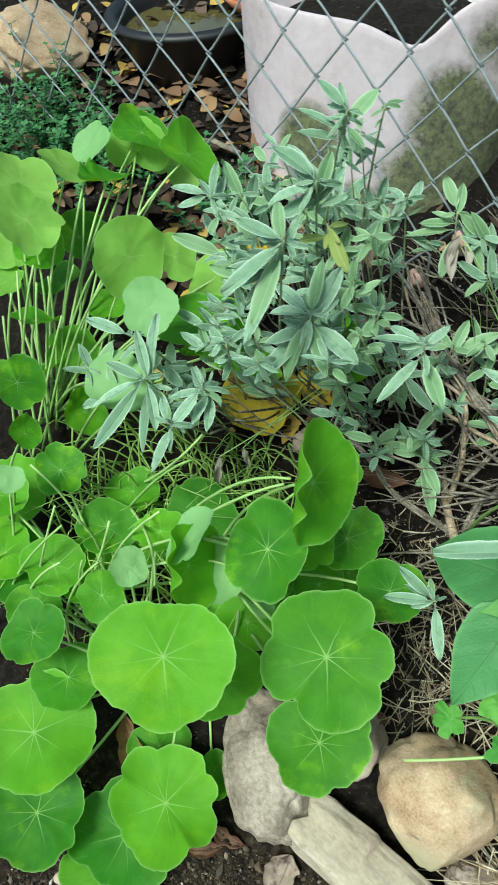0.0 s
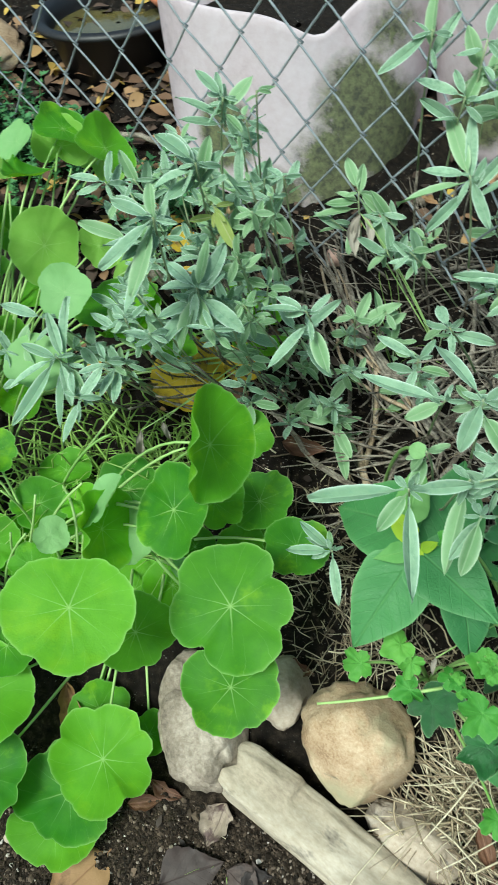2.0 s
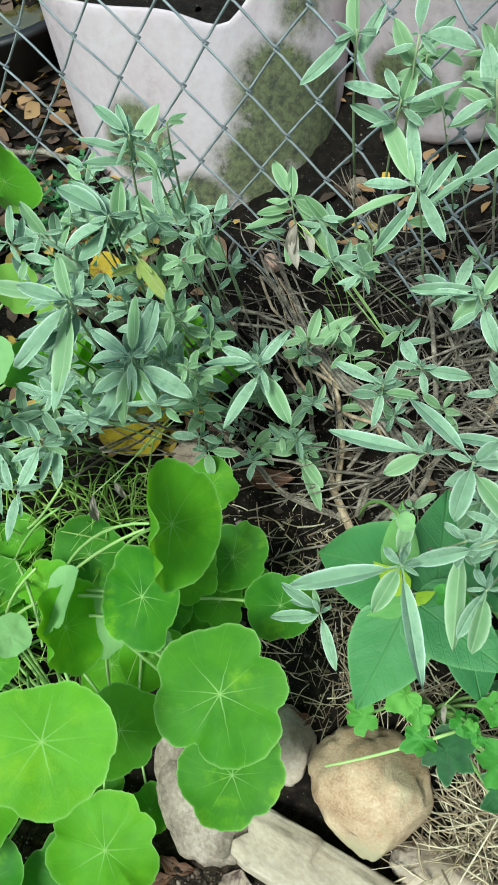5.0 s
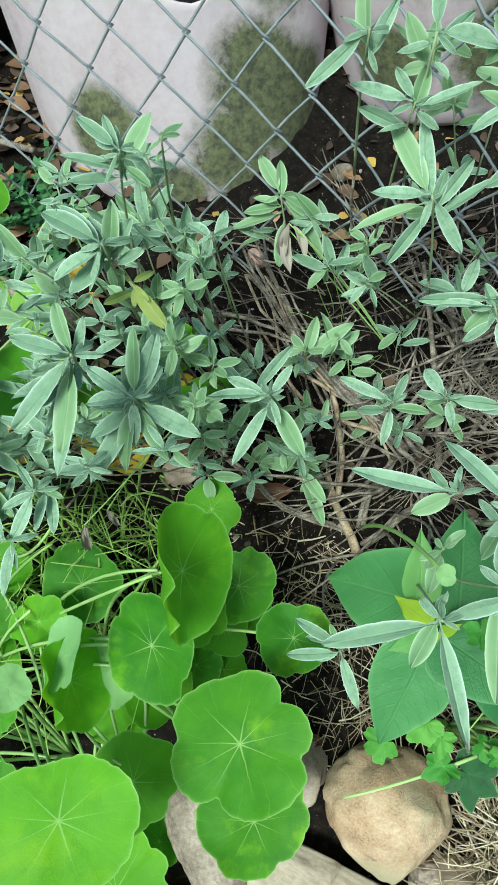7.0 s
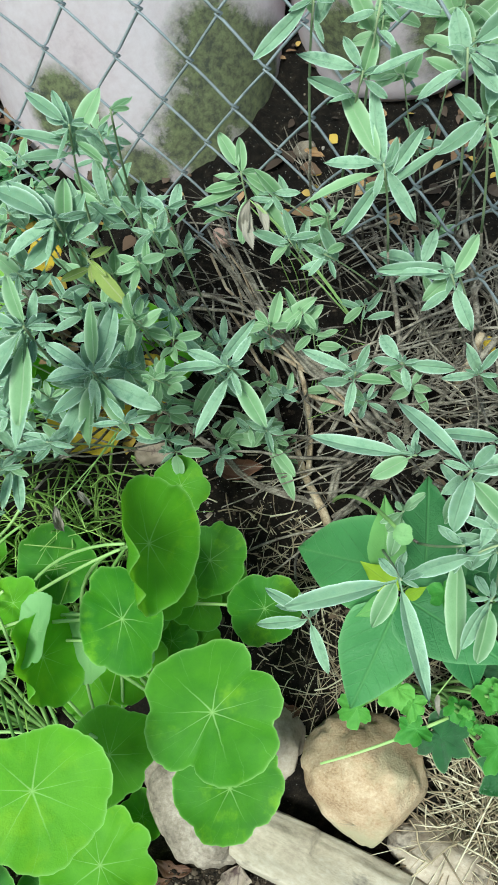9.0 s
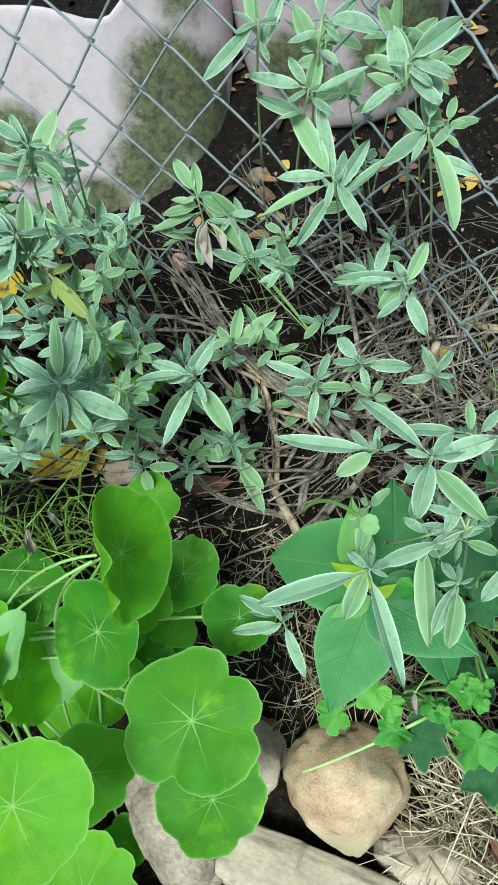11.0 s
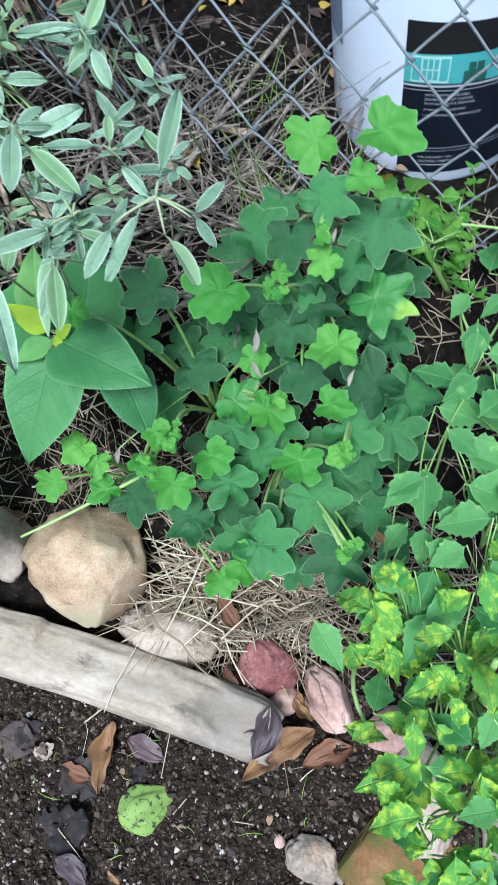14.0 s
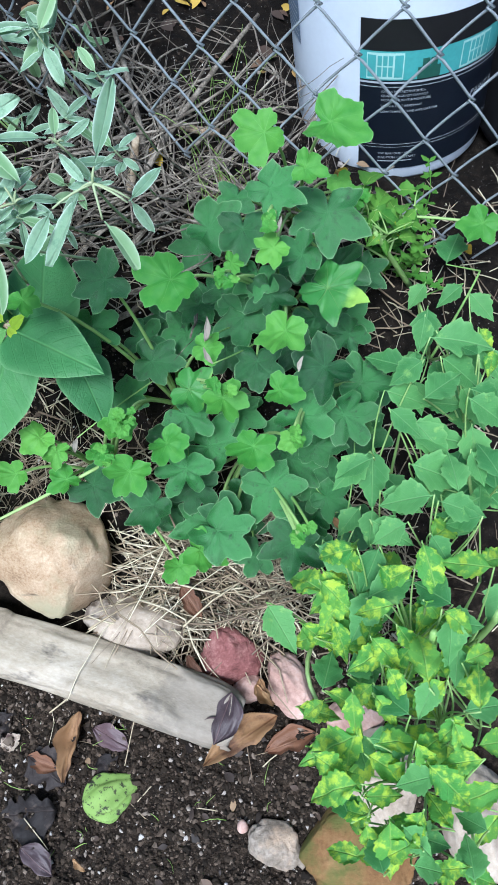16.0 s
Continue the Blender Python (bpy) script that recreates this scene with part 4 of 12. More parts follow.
BLADES = {
    "nasturtium": [nasturtium_blade(i, NAST, 0.1 + 0.05 * (i % 3), 0.045 + 0.025 * (i % 4), 0.12) for i in range(10)],
    "nasturtium_five_bays": [nasturtium_blade(61, NAST, 0.06, 0.03, 0.0, ((33, 0.19, 0.13), (-24, 0.19, 0.15), (-126, 0.20, 0.17), (160, 0.20, 0.32), (88, 0.05, 0.2)))],
    "nasturtium_shallow_bays": [nasturtium_blade(62, NAST, 0.08, 0.04, 0.0, ((8, 0.12, 0.16), (-70, 0.16, 0.2), (205, 0.14, 0.22), (120, 0.06, 0.2)))],
    "nasturtium_wide": [nasturtium_blade(63, NAST, 0.10, 0.03, 0.0, ((50, 0.10, 0.35), (75, 0.13, 0.35), (100, 0.13, 0.35), (128, 0.10, 0.35), (-22, 0.06, 0.12), (-65, 0.05, 0.1), (-120, 0.06, 0.14), (35, 0.05, 0.12), (150, 0.05, 0.14)))],
    "nasturtium_sunlit": [nasturtium_blade(90 + i, NAST_SUNLIT, 0.14, 0.08, 0.12) for i in range(6)],
    "nasturtium_fan": [nasturtium_blade(97 + i, NAST_SUNLIT, 0.10, 0.10, 0.0, ((180, 0.62, 0.85), (40, 0.12, 0.2), (-35, 0.10, 0.2))) for i in range(2)],
    "nasturtium_rolled": [nasturtium_blade(64 + i, NAST, 0.22, 0.05, 0.05, None, (180, 1.1)) for i in range(2)],
    "nasturtium_folded": [nasturtium_blade(20 + i, NAST, 0.25, 0.12) for i in range(3)],
    "nasturtium_pale": [nasturtium_blade(30 + i, NAST_PALE, 0.2, 0.08) for i in range(3)],
    "nasturtium_yellow": [nasturtium_blade(40 + i, NAST_YELLOW, 0.1, 0.1) for i in range(2)],
    "sage": [sage_blade(i, SAGE, 1.0 + 0.1 * (i % 3)) for i in range(9)],
    "sage_young": [sage_blade(20 + i, SAGE_YOUNG, 1.2) for i in range(4)],
    "sage_old": [sage_blade(30 + i, SAGE_OLD) for i in range(3)],
    "heart": [heart_blade(i, HEART) for i in range(3)],
    "heart_young": [ovate_blade(70 + i, HEART_YOUNG, 0.24, 1, 0, 0.35, 0.1, 0.03) for i in range(2)],
    "heart_lime": [ovate_blade(74 + i, HEART_LIME, 0.26, 1, 0, 0.3, 0.1, 0.03) for i in range(2)],
    "bright": [lobed_blade(i, GER_BRIGHT, 0.24 + 0.05 * (i % 3), 0.08 + 0.05 * (i % 3), 0.045, 0.15) for i in range(6)],
    "dark": [lobed_blade(10 + i, GER_DARK, 0.38 + 0.05 * (i % 3), 0.02 + 0.1 * (i % 4), 0.035, 0.6) for i in range(11)],
    "sick": [lobed_blade(20 + i, GER_SICK, 0.42, 0.12, 0.04, 0.8) for i in range(2)],
    "shrub": [ovate_blade(10 + i, SHRUB, 0.29 + 0.02 * (i % 3), 4 + i % 2, 1.3, 0.3) for i in range(6)],
    "weed": [ovate_blade(80 + i, WEED, 0.34, 3, 1.6, 0.35, 0.3, 0.05) for i in range(4)],
    "mottled": [ovate_blade(20 + i, SHRUB_VAR, 0.22 + 0.03 * (i % 3), 4 + i % 3, 1.4, 0.4, 0.4, 0.09) for i in range(7)],
    "tan": [dry_blade(i, DEAD_TAN, 0.17, 0.9, 0.25) for i in range(3)],
    "brown": [dry_blade(10 + i, DEAD_BROWN, 0.22, 0.7, 0.2) for i in range(3)],
    "broad_tan": [ovate_blade(92, DEAD_TAN, 0.43, 6, 0.6, 0.12, 0.1, 0.09)],
    "broad_purple": [ovate_blade(94 + i, DEAD_MAROON, 0.42, 6, 0.6, 0.1, 0.05, 0.10) for i in range(2)],
    "purple": [dry_blade(20 + i, DEAD_PURPLE, 0.27, 0.15) for i in range(3)],
    "black": [dry_blade(30 + i, DEAD_BLACK, 0.40, 0.45, 0.6) for i in range(3)],
    "yellow": [dry_blade(50 + i, NAST_YELLOW, 0.35, 0.4) for i in range(2)],
    "dry_sage": [dry_blade(60 + i, DEAD_SAGE, 0.13, 0.6) for i in range(3)],
    "grey": [dry_blade(40 + i, DEAD_GREY, 0.36, 0.5, 0.5) for i in range(2)],
}



def set_leaf(parent, kind, at, size, normal, way, pick=0, name="leaf", label="", wide=1.0):
    """Places one leaf: its stalk end at `at`, facing `normal`, pointing along `way`."""
    z = Vector(normal).normalized()
    x = Vector(way)
    x = (x - z * x.dot(z)).normalized()
    y = z.cross(x)
    me = BLADES[kind][pick % len(BLADES[kind])]
    ob = new(name, me)
    m = Matrix((x, y, z)).transposed().to_4x4()
    base = Vector((0, 0, 0))
    up = parent
    while up is not None:
        base += Vector(up.location)
        up = up.parent
    ob.parent = parent
    ob.matrix_basis = Matrix.Translation(Vector(at) - base) @ m @ Matrix.Diagonal((size, size * wide, size, 1))
    if label:
        ob["label"] = label
    return ob


def square_to(normal, way):
    n, d = Vector(normal), Vector(way).normalized()
    return n - d * n.dot(d)


def stalk(parent, a, b, c, r0, r1, material, n=9, name="stem", sides=6):
    bm = bmesh.new()
    tube(bm, bezier(a, b, c, n), r0, r1, sides)
    return part(name, bm, material, parent)


def round_leaf(plant, kind, at, size, normal, spin, pick, root):
    """A nasturtium or geranium leaf on its long stalk."""
    at, n = Vector(at), Vector(normal).normalized()
    way = Vector((math.cos(spin), math.sin(spin), 0))
    root = Vector(root)
    mid = root.lerp(at, 0.55) - n * 0.02
    mid.z = max(mid.z, root.z + (at.z - root.z) * 0.75)
    mid += Vector((0.012 * math.sin(pick * 2.3 + at.x * 90), 0.012 * math.cos(pick * 1.7 + at.y * 70), 0))
    stem = stalk(plant, root, mid, at - n * 0.002, 0.0026, 0.0016, STEM)
    set_leaf(stem, kind, at, size, n, way, pick)


def sprig(plant, hub, root, tips, kind="sage", width=1.0, stem=0.0019):
    """A shoot of a sage bush: leaves in pairs up the last stretch of a downy stem that grows out of bare wood."""
    hub, root = Vector(hub), Vector(root)
    back = Vector((hub.x, hub.y + 0.1, 0)).normalized() * (hub.z - ground_height(hub.x, hub.y)) * 0.6
    root = root.lerp(hub + back, 0.6 + 0.2 * math.sin(hub.x * 90))
    root.z = ground_height(root.x, root.y)
    bow = Vector((0.03 * math.sin(hub.y * 70), 0.03 * math.cos(hub.x * 80), 0))
    low = root.lerp(hub, 0.66) + bow * 0.6
    low.z -= 0.025
    stalk(plant, root, root.lerp(low, 0.5) + bow, low, stem * 1.1, stem * 0.8, BARK, 6, "branch", 5)
    shoot = stalk(plant, low, low.lerp(hub, 0.6) + bow * 0.15, hub, stem * 0.8, stem * 0.5, STEM_SAGE, 6, "stem", 5)
    grow = (hub - low).normalized()
    for i, t in enumerate(tips):
        base = hub + Vector(t[3:6]) if len(t) > 3 else hub - grow * min(0.05, 0.010 * (i % 5))
        d = hub + Vector(t[:3]) - base
        if len(t) > 3:
            stalk(plant, hub, hub.lerp(base, 0.5) + Vector((0, 0, 0.004)), base, 0.0012, 0.0009, STEM_SAGE, 4, "stem", 5)
        # the blade's face looks up and out
        n = Vector((0.35 * math.sin(i * 5 + hub.x * 50), -0.4 + 0.3 * math.cos(i * 3 + hub.y * 60), 0.85))
        n = square_to(n, d)
        if n.length < 0.25:
            n = square_to((0.2, -1, 0.3), d)
        mixed = "sage_young" if kind == "sage" and (i * 7 + int(abs(hub.x) * 997)) % 5 == 0 else kind
        set_leaf(shoot, mixed, base + d * 0.04, d.length * 0.97, n, d, i * 3 + int(abs(hub.x) * 997), wide=min(1.15, max(0.72, 0.056 / d.length)))
    for i in range(4):
        a = i * 1.7 + hub.y * 40
        set_leaf(shoot, kind, hub - grow * 0.002 * i, 0.016 + 0.012 * (i % 3) / 2, (math.cos(a), math.sin(a) - 0.4, 1.2), (math.cos(a), math.sin(a), 0.8), i)


def flat_leaf(plant, kind, at, tip, normal, pick, root=None, material=None):
    """A leaf given by its base and its tip."""
    at, tip = Vector(at), Vector(tip)
    tip = at + (tip - at) * {"shrub": 1.18, "mottled": 1.2}.get(kind, 1.0)
    holder = plant
    if root is not None:
        root = Vector(root)
        mid = root.lerp(at, 0.5)
        mid.z = root.z + (at.z - root.z) * 0.58
        mid += Vector((math.sin(pick * 2.7), math.cos(pick * 1.9), 0)) * 0.09 * (at - root).length
        holder = stalk(plant, root, mid, at, 0.0012, 0.0007, material or STEM)
    set_leaf(holder, kind, at, (tip - at).length, square_to(normal, tip - at), tip - at, pick)


def fallen_leaf(kind, at, tip, normal, pick, label, name="fallen_leaf"):
    ob = set_leaf(None, kind, at, (Vector(tip) - Vector(at)).length, square_to(normal, Vector(tip) - Vector(at)), Vector(tip) - Vector(at), pick, name)
    return tagged(ob, label, "leaf", "fallen leaves on the soil")


# ---- stones ----
stone("stone", (-0.257, 0.236, 0.103), (0.121, 0.203, 0.1), (0, 8, 35), 11.0, STONE_GREY, "long grey-brown stone under nasturtium leaves")
stone("stone", (-0.157, 0.294, 0.126), (0.075, 0.091, 0.08), (5, 0, 10), 5.0, STONE_BEIGE, "small rounded brown-grey stone")
stone("stone", (0.048, 0.179, 0.068), (0.122, 0.091, 0.075), (0, 0, -15), 7.0, STONE_BEIGE, "beige stone half covered by dry straw", rough=0.1)
stone("stone", (0.005, 0.196, 0.069), (0.044, 0.042, 0.05), (0, 0, 30), 8.0, STONE_GREY, "small grey stone beside the log")
stone("stone", (0.165, 0.134, 0.057), (0.074, 0.073, 0.075), (0, 10, 20), 9.0, STONE_RED, "dark red granular stone", rough=0.12)
stone("stone", (0.235, 0.092, 0.053), (0.053, 0.088, 0.06), (0, 0, 25), 13.0, STONE_PINK, "pale pink broken stone")
stone("stone", (0.185, 0.096, 0.046), (0.039, 0.034, 0.04), (0, 0, 0), 14.0, STONE_PINK, "small pinkish stone chip", sub=3)
stone("stone", (0.315, 0.054, 0.054), (0.084, 0.051, 0.05), (0, 0, 20), 15.0, STONE_PINK, "pinkish stone under the mottled shrub")
stone("stone", (0.327, -0.022, 0.057), (0.082, 0.122, 0.09), (0, 0, -8), 16.0, STONE_BEIGE, "large pale beige stone under the mottled shrub")
stone("stone", (0.424, -0.065, 0.059), (0.076, 0.145, 0.1), (0, 0, 10), 17.0, STONE_BEIGE, "large pale beige stone beside the path")
stone("stone", (0.296, -0.085, 0.030), (0.133, 0.121, 0.05), (4, 0, 8), 18.0, STONE_MOSS, "flat mossy brown stone in the soil")
stone("stone", (0.202, -0.074, 0.024), (0.051, 0.061, 0.03), (0, 0, 30), 12.0, STONE_GREY, "small angular grey-white stone on the soil", rough=0.2)
stone("pebble", (0.230, -0.089, 0.023), (0.016, 0.024, 0.015), (0, 0, 0), 20.0, STONE_GREY, "small grey pebble on the soil", sub=2)
stone("pebble", (0.166, -0.053, 0.023), (0.013, 0.017, 0.012), (0, 0, 0), 21.0, STONE_PINK, "small pink pebble on the soil", sub=2)
stone("pebble", (-0.478, 0.032, 0.013), (0.016, 0.017, 0.012), (0, 0, 0), 22.0, STONE_BEIGE, "small white pebble on the soil", sub=2)
stone("pebble", (-0.137, 1.074, ground_height(-0.137, 1.074) + 0.006), (0.034, 0.030, 0.03), (0, 0, 0), 23.0, STONE_GREY, "small pale grey stone behind the fence", sub=3)
stone("pebble", (-0.203, 1.018, ground_height(-0.203, 1.018) + 0.006), (0.034, 0.036, 0.03), (0, 0, 0), 24.0, STONE_PINK, "small brownish stone under the fence", sub=3)
stone("pebble", (-0.255, 0.937, ground_height(-0.255, 0.937) + 0.006), (0.033, 0.028, 0.03), (0, 0, 0), 25.0, STONE_PINK, "small brownish stone under the sage", sub=3)
stone("stone", (-1.083, 1.235, 0.559), (0.192, 0.228, 0.13), (0, 10, 15), 26.0, STONE_TAN, "tan-brown rock slab behind the fence", rough=0.26)

# ---- nasturtium ----
nasturtium = thing("nasturtium_plant", (-0.422, 0.419, 0.172), "nasturtium with round bright green leaves on long pale stems", "plant", "nasturtiums")
stalk(nasturtium, (-0.322, 0.310, 0.423), (-0.266, 0.273, 0.386), (-0.200, 0.257, 0.366), 0.0021, 0.0018, STEM, 8)
stalk(nasturtium, (-0.307, 0.310, 0.399), (-0.250, 0.293, 0.369), (-0.182, 0.253, 0.344), 0.0021, 0.0018, STEM, 8)
stalk(nasturtium, (-0.381, 0.295, 0.385), (-0.331, 0.257, 0.348), (-0.302, 0.232, 0.332), 0.0021, 0.0018, STEM, 8)
stalk(nasturtium, (-0.385, 0.284, 0.352), (-0.357, 0.245, 0.328), (-0.340, 0.204, 0.314), 0.0021, 0.0018, STEM, 8)
stalk(nasturtium, (-0.341, 0.317, 0.457), (-0.317, 0.324, 0.448), (-0.279, 0.331, 0.436), 0.0021, 0.0018, STEM, 8)
stalk(nasturtium, (-0.324, 0.338, 0.284), (-0.318, 0.309, 0.272), (-0.315, 0.268, 0.261), 0.0021, 0.0018, STEM, 8)
round_leaf(nasturtium, "nasturtium_wide", (-0.304, 0.161, 0.505), 0.062, (0.317, -0.364, 0.876), 0.29, 1, (-0.451, 0.284, 0.110))
round_leaf(nasturtium, "nasturtium", (-0.354, 0.138, 0.130), 0.070, (0.222, -0.133, 0.966), 4.66, 2, (-0.422, 0.419, 0.172))
round_leaf(nasturtium, "nasturtium", (-0.293, 0.219, 0.359), 0.048, (0.160, -0.017, 0.987), 4.99, 3, (-0.422, 0.419, 0.172))
round_leaf(nasturtium, "nasturtium", (-0.402, 0.100, 0.072), 0.072, (0.102, -0.169, 0.980), 5.92, 4, (-0.422, 0.419, 0.172))
round_leaf(nasturtium, "nasturtium", (-0.409, 0.062, 0.048), 0.060, (0.107, -0.148, 0.983), 4.65, 5, (-0.422, 0.419, 0.172))
round_leaf(nasturtium, "nasturtium", (-0.401, 0.206, 0.105), 0.042, (0.348, -0.268, 0.899), 5.79, 6, (-0.422, 0.419, 0.172))
round_leaf(nasturtium, "nasturtium", (-0.323, 0.199, 0.089), 0.033, (0.019, -0.087, 0.996), 0.18, 7, (-0.422, 0.419, 0.172))
round_leaf(nasturtium, "nasturtium", (-0.215, 0.428, 0.365), 0.044, (-0.010, -0.238, 0.971), 2.92, 8, (-0.422, 0.419, 0.172))
round_leaf(nasturtium, "nasturtium", (-0.420, 0.444, 0.304), 0.050, (0.197, -0.255, 0.947), 5.92, 9, (-0.422, 0.419, 0.172))
round_leaf(nasturtium, "nasturtium", (-0.251, 0.503, 0.400), 0.033, (0.247, -0.381, 0.891), 4.08, 10, (-0.422, 0.419, 0.172))
round_leaf(nasturtium, "nasturtium", (-0.149, 0.372, 0.370), 0.040, (0.259, -0.168, 0.951), 5.66, 11, (-0.422, 0.419, 0.172))
round_leaf(nasturtium, "nasturtium", (-0.250, 0.377, 0.415), 0.040, (0.385, 0.103, 0.917), 0.71, 12, (-0.422, 0.419, 0.172))
round_leaf(nasturtium, "nasturtium", (-0.304, 0.395, 0.275), 0.030, (0.261, -0.276, 0.925), 2.95, 13, (-0.422, 0.419, 0.172))
round_leaf(nasturtium, "nasturtium", (-0.247, 0.418, 0.263), 0.036, (0.115, -0.221, 0.968), 1.55, 14, (-0.422, 0.419, 0.172))
round_leaf(nasturtium, "nasturtium", (-0.276, 0.375, 0.245), 0.032, (0.196, -0.068, 0.978), 3.41, 15, (-0.422, 0.419, 0.172))
round_leaf(nasturtium, "nasturtium", (-0.475, 0.280, 0.328), 0.031, (0.295, -0.270, 0.917), 3.60, 16, (-0.422, 0.419, 0.172))
round_leaf(nasturtium, "nasturtium", (-0.527, 0.141, 0.195), 0.076, (0.118, -0.151, 0.982), 0.08, 17, (-0.451, 0.284, 0.110))
round_leaf(nasturtium, "nasturtium", (-0.505, 0.074, 0.118), 0.066, (0.048, -0.139, 0.989), 1.36, 18, (-0.451, 0.284, 0.110))
round_leaf(nasturtium, "nasturtium", (-0.545, 0.221, 0.297), 0.040, (0.074, -0.193, 0.978), 1.76, 19, (-0.451, 0.284, 0.110))
round_leaf(nasturtium, "nasturtium", (-0.512, 0.211, 0.220), 0.046, (0.140, -0.059, 0.988), 5.75, 20, (-0.451, 0.284, 0.110))
round_leaf(nasturtium, "nasturtium", (-0.349, 0.326, 0.225), 0.035, (0.093, -0.058, 0.994), 4.81, 21, (-0.422, 0.419, 0.172))
round_leaf(nasturtium, "nasturtium", (-0.246, 0.378, 0.225), 0.032, (-0.068, -0.001, 0.998), 1.00, 22, (-0.422, 0.419, 0.172))
round_leaf(nasturtium, "nasturtium", (-0.312, 0.334, 0.269), 0.041, (0.277, -0.193, 0.941), 5.01, 23, (-0.422, 0.419, 0.172))
round_leaf(nasturtium, "nasturtium", (-0.369, 0.325, 0.247), 0.046, (0.172, -0.184, 0.968), 0.87, 24, (-0.422, 0.419, 0.172))
round_leaf(nasturtium, "nasturtium", (-0.637, 0.311, 0.270), 0.056, (0.206, -0.171, 0.964), 3.88, 25, (-0.451, 0.284, 0.110))
round_leaf(nasturtium, "nasturtium", (-0.218, 0.452, 0.255), 0.031, (0.050, -0.359, 0.932), 0.80, 26, (-0.422, 0.419, 0.172))
round_leaf(nasturtium, "nasturtium", (-0.531, 0.457, 0.296), 0.037, (0.111, -0.160, 0.981), 0.01, 27, (-0.422, 0.419, 0.172))
round_leaf(nasturtium, "nasturtium_five_bays", (-0.184, 0.252, 0.414), 0.069, (0.263, -0.555, 0.789), 0.29, 28, (-0.422, 0.419, 0.172))
round_leaf(nasturtium, "nasturtium_shallow_bays", (-0.175, 0.201, 0.328), 0.054, (0.328, -0.404, 0.854), 0.29, 29, (-0.422, 0.419, 0.172))
round_leaf(nasturtium, "nasturtium_rolled", (-0.234, 0.365, 0.535), 0.062, (0.916, -0.232, 0.327), 0.29, 30, (-0.422, 0.419, 0.172))
round_leaf(nasturtium, "nasturtium", (-0.268, 0.318, 0.470), 0.052, (-0.329, -0.572, 0.752), 0.29, 31, (-0.422, 0.419, 0.172))
round_leaf(nasturtium, "nasturtium_rolled", (-0.345, 0.285, 0.450), 0.050, (0.891, -0.067, 0.448), 0.29, 33, (-0.422, 0.419, 0.172))
round_leaf(nasturtium, "nasturtium_pale", (-0.316, 0.304, 0.426), 0.036, (-0.307, -0.557, 0.772), 1.35, 33, (-0.422, 0.419, 0.172))
round_leaf(nasturtium, "nasturtium_pale", (-0.342, 0.298, 0.483), 0.036, (-0.671, -0.138, 0.729), 6.17, 34, (-0.422, 0.419, 0.172))
round_leaf(nasturtium, "nasturtium_pale", (-0.287, 0.331, 0.326), 0.015, (0.264, -0.157, 0.952), 5.48, 35, (-0.422, 0.419, 0.172))
round_leaf(nasturtium, "nasturtium_pale", (-0.423, 0.284, 0.409), 0.023, (0.580, -0.102, 0.808), 1.82, 36, (-0.451, 0.284, 0.110))
stalk(nasturtium, (-0.500, 0.433, 0.203), (-0.341, 0.372, 0.516), (-0.258, 0.366, 0.531), 0.0022, 0.0015, STEM)
stalk(nasturtium, (-0.519, 0.421, 0.198), (-0.317, 0.350, 0.506), (-0.265, 0.365, 0.521), 0.0022, 0.0015, STEM)
stalk(nasturtium, (-0.575, 0.372, 0.178), (-0.374, 0.324, 0.477), (-0.300, 0.326, 0.454), 0.0022, 0.0015, STEM)
stalk(nasturtium, (-0.573, 0.356, 0.170), (-0.373, 0.305, 0.447), (-0.311, 0.307, 0.436), 0.0022, 0.0015, STEM)
stalk(nasturtium, (-0.523, 0.335, 0.158), (-0.366, 0.217, 0.440), (-0.327, 0.178, 0.457), 0.0022, 0.0015, STEM)
stalk(nasturtium, (-0.507, 0.330, 0.154), (-0.355, 0.214, 0.437), (-0.317, 0.181, 0.458), 0.0022, 0.0015, STEM)
stalk(nasturtium, (-0.449, 0.298, 0.136), (-0.345, 0.235, 0.348), (-0.313, 0.206, 0.392), 0.0022, 0.0015, STEM)
stalk(nasturtium, (-0.435, 0.312, 0.143), (-0.334, 0.245, 0.355), (-0.304, 0.231, 0.374), 0.0022, 0.0015, STEM)
stalk(nasturtium, (-0.583, 0.482, 0.232), (-0.409, 0.336, 0.423), (-0.398, 0.287, 0.380), 0.0022, 0.0015, STEM)
stalk(nasturtium, (-0.562, 0.505, 0.240), (-0.425, 0.404, 0.436), (-0.392, 0.437, 0.479), 0.0022, 0.0015, STEM)
stalk(nasturtium, (-0.562, 0.273, 0.128), (-0.379, 0.224, 0.425), (-0.375, 0.230, 0.378), 0.0022, 0.0015, STEM)
stalk(nasturtium, (-0.571, 0.450, 0.214), (-0.444, 0.403, 0.436), (-0.412, 0.435, 0.429), 0.0022, 0.0015, STEM)
round_leaf(nasturtium, "nasturtium", (-0.580, 0.262, 0.266), 0.035, (0.349, -0.257, 0.901), 6.04, 37, (-0.451, 0.284, 0.110))
round_leaf(nasturtium, "nasturtium", (-0.707, 0.406, 0.286), 0.056, (0.340, -0.265, 0.902), 3.39, 38, (-0.451, 0.284, 0.110))
round_leaf(nasturtium, "nasturtium", (-0.533, 0.387, 0.303), 0.041, (0.342, -0.173, 0.924), 4.26, 39, (-0.451, 0.284, 0.110))
round_leaf(nasturtium, "nasturtium", (-0.626, 0.302, 0.233), 0.036, (0.251, -0.233, 0.940), 1.29, 40, (-0.451, 0.284, 0.110))
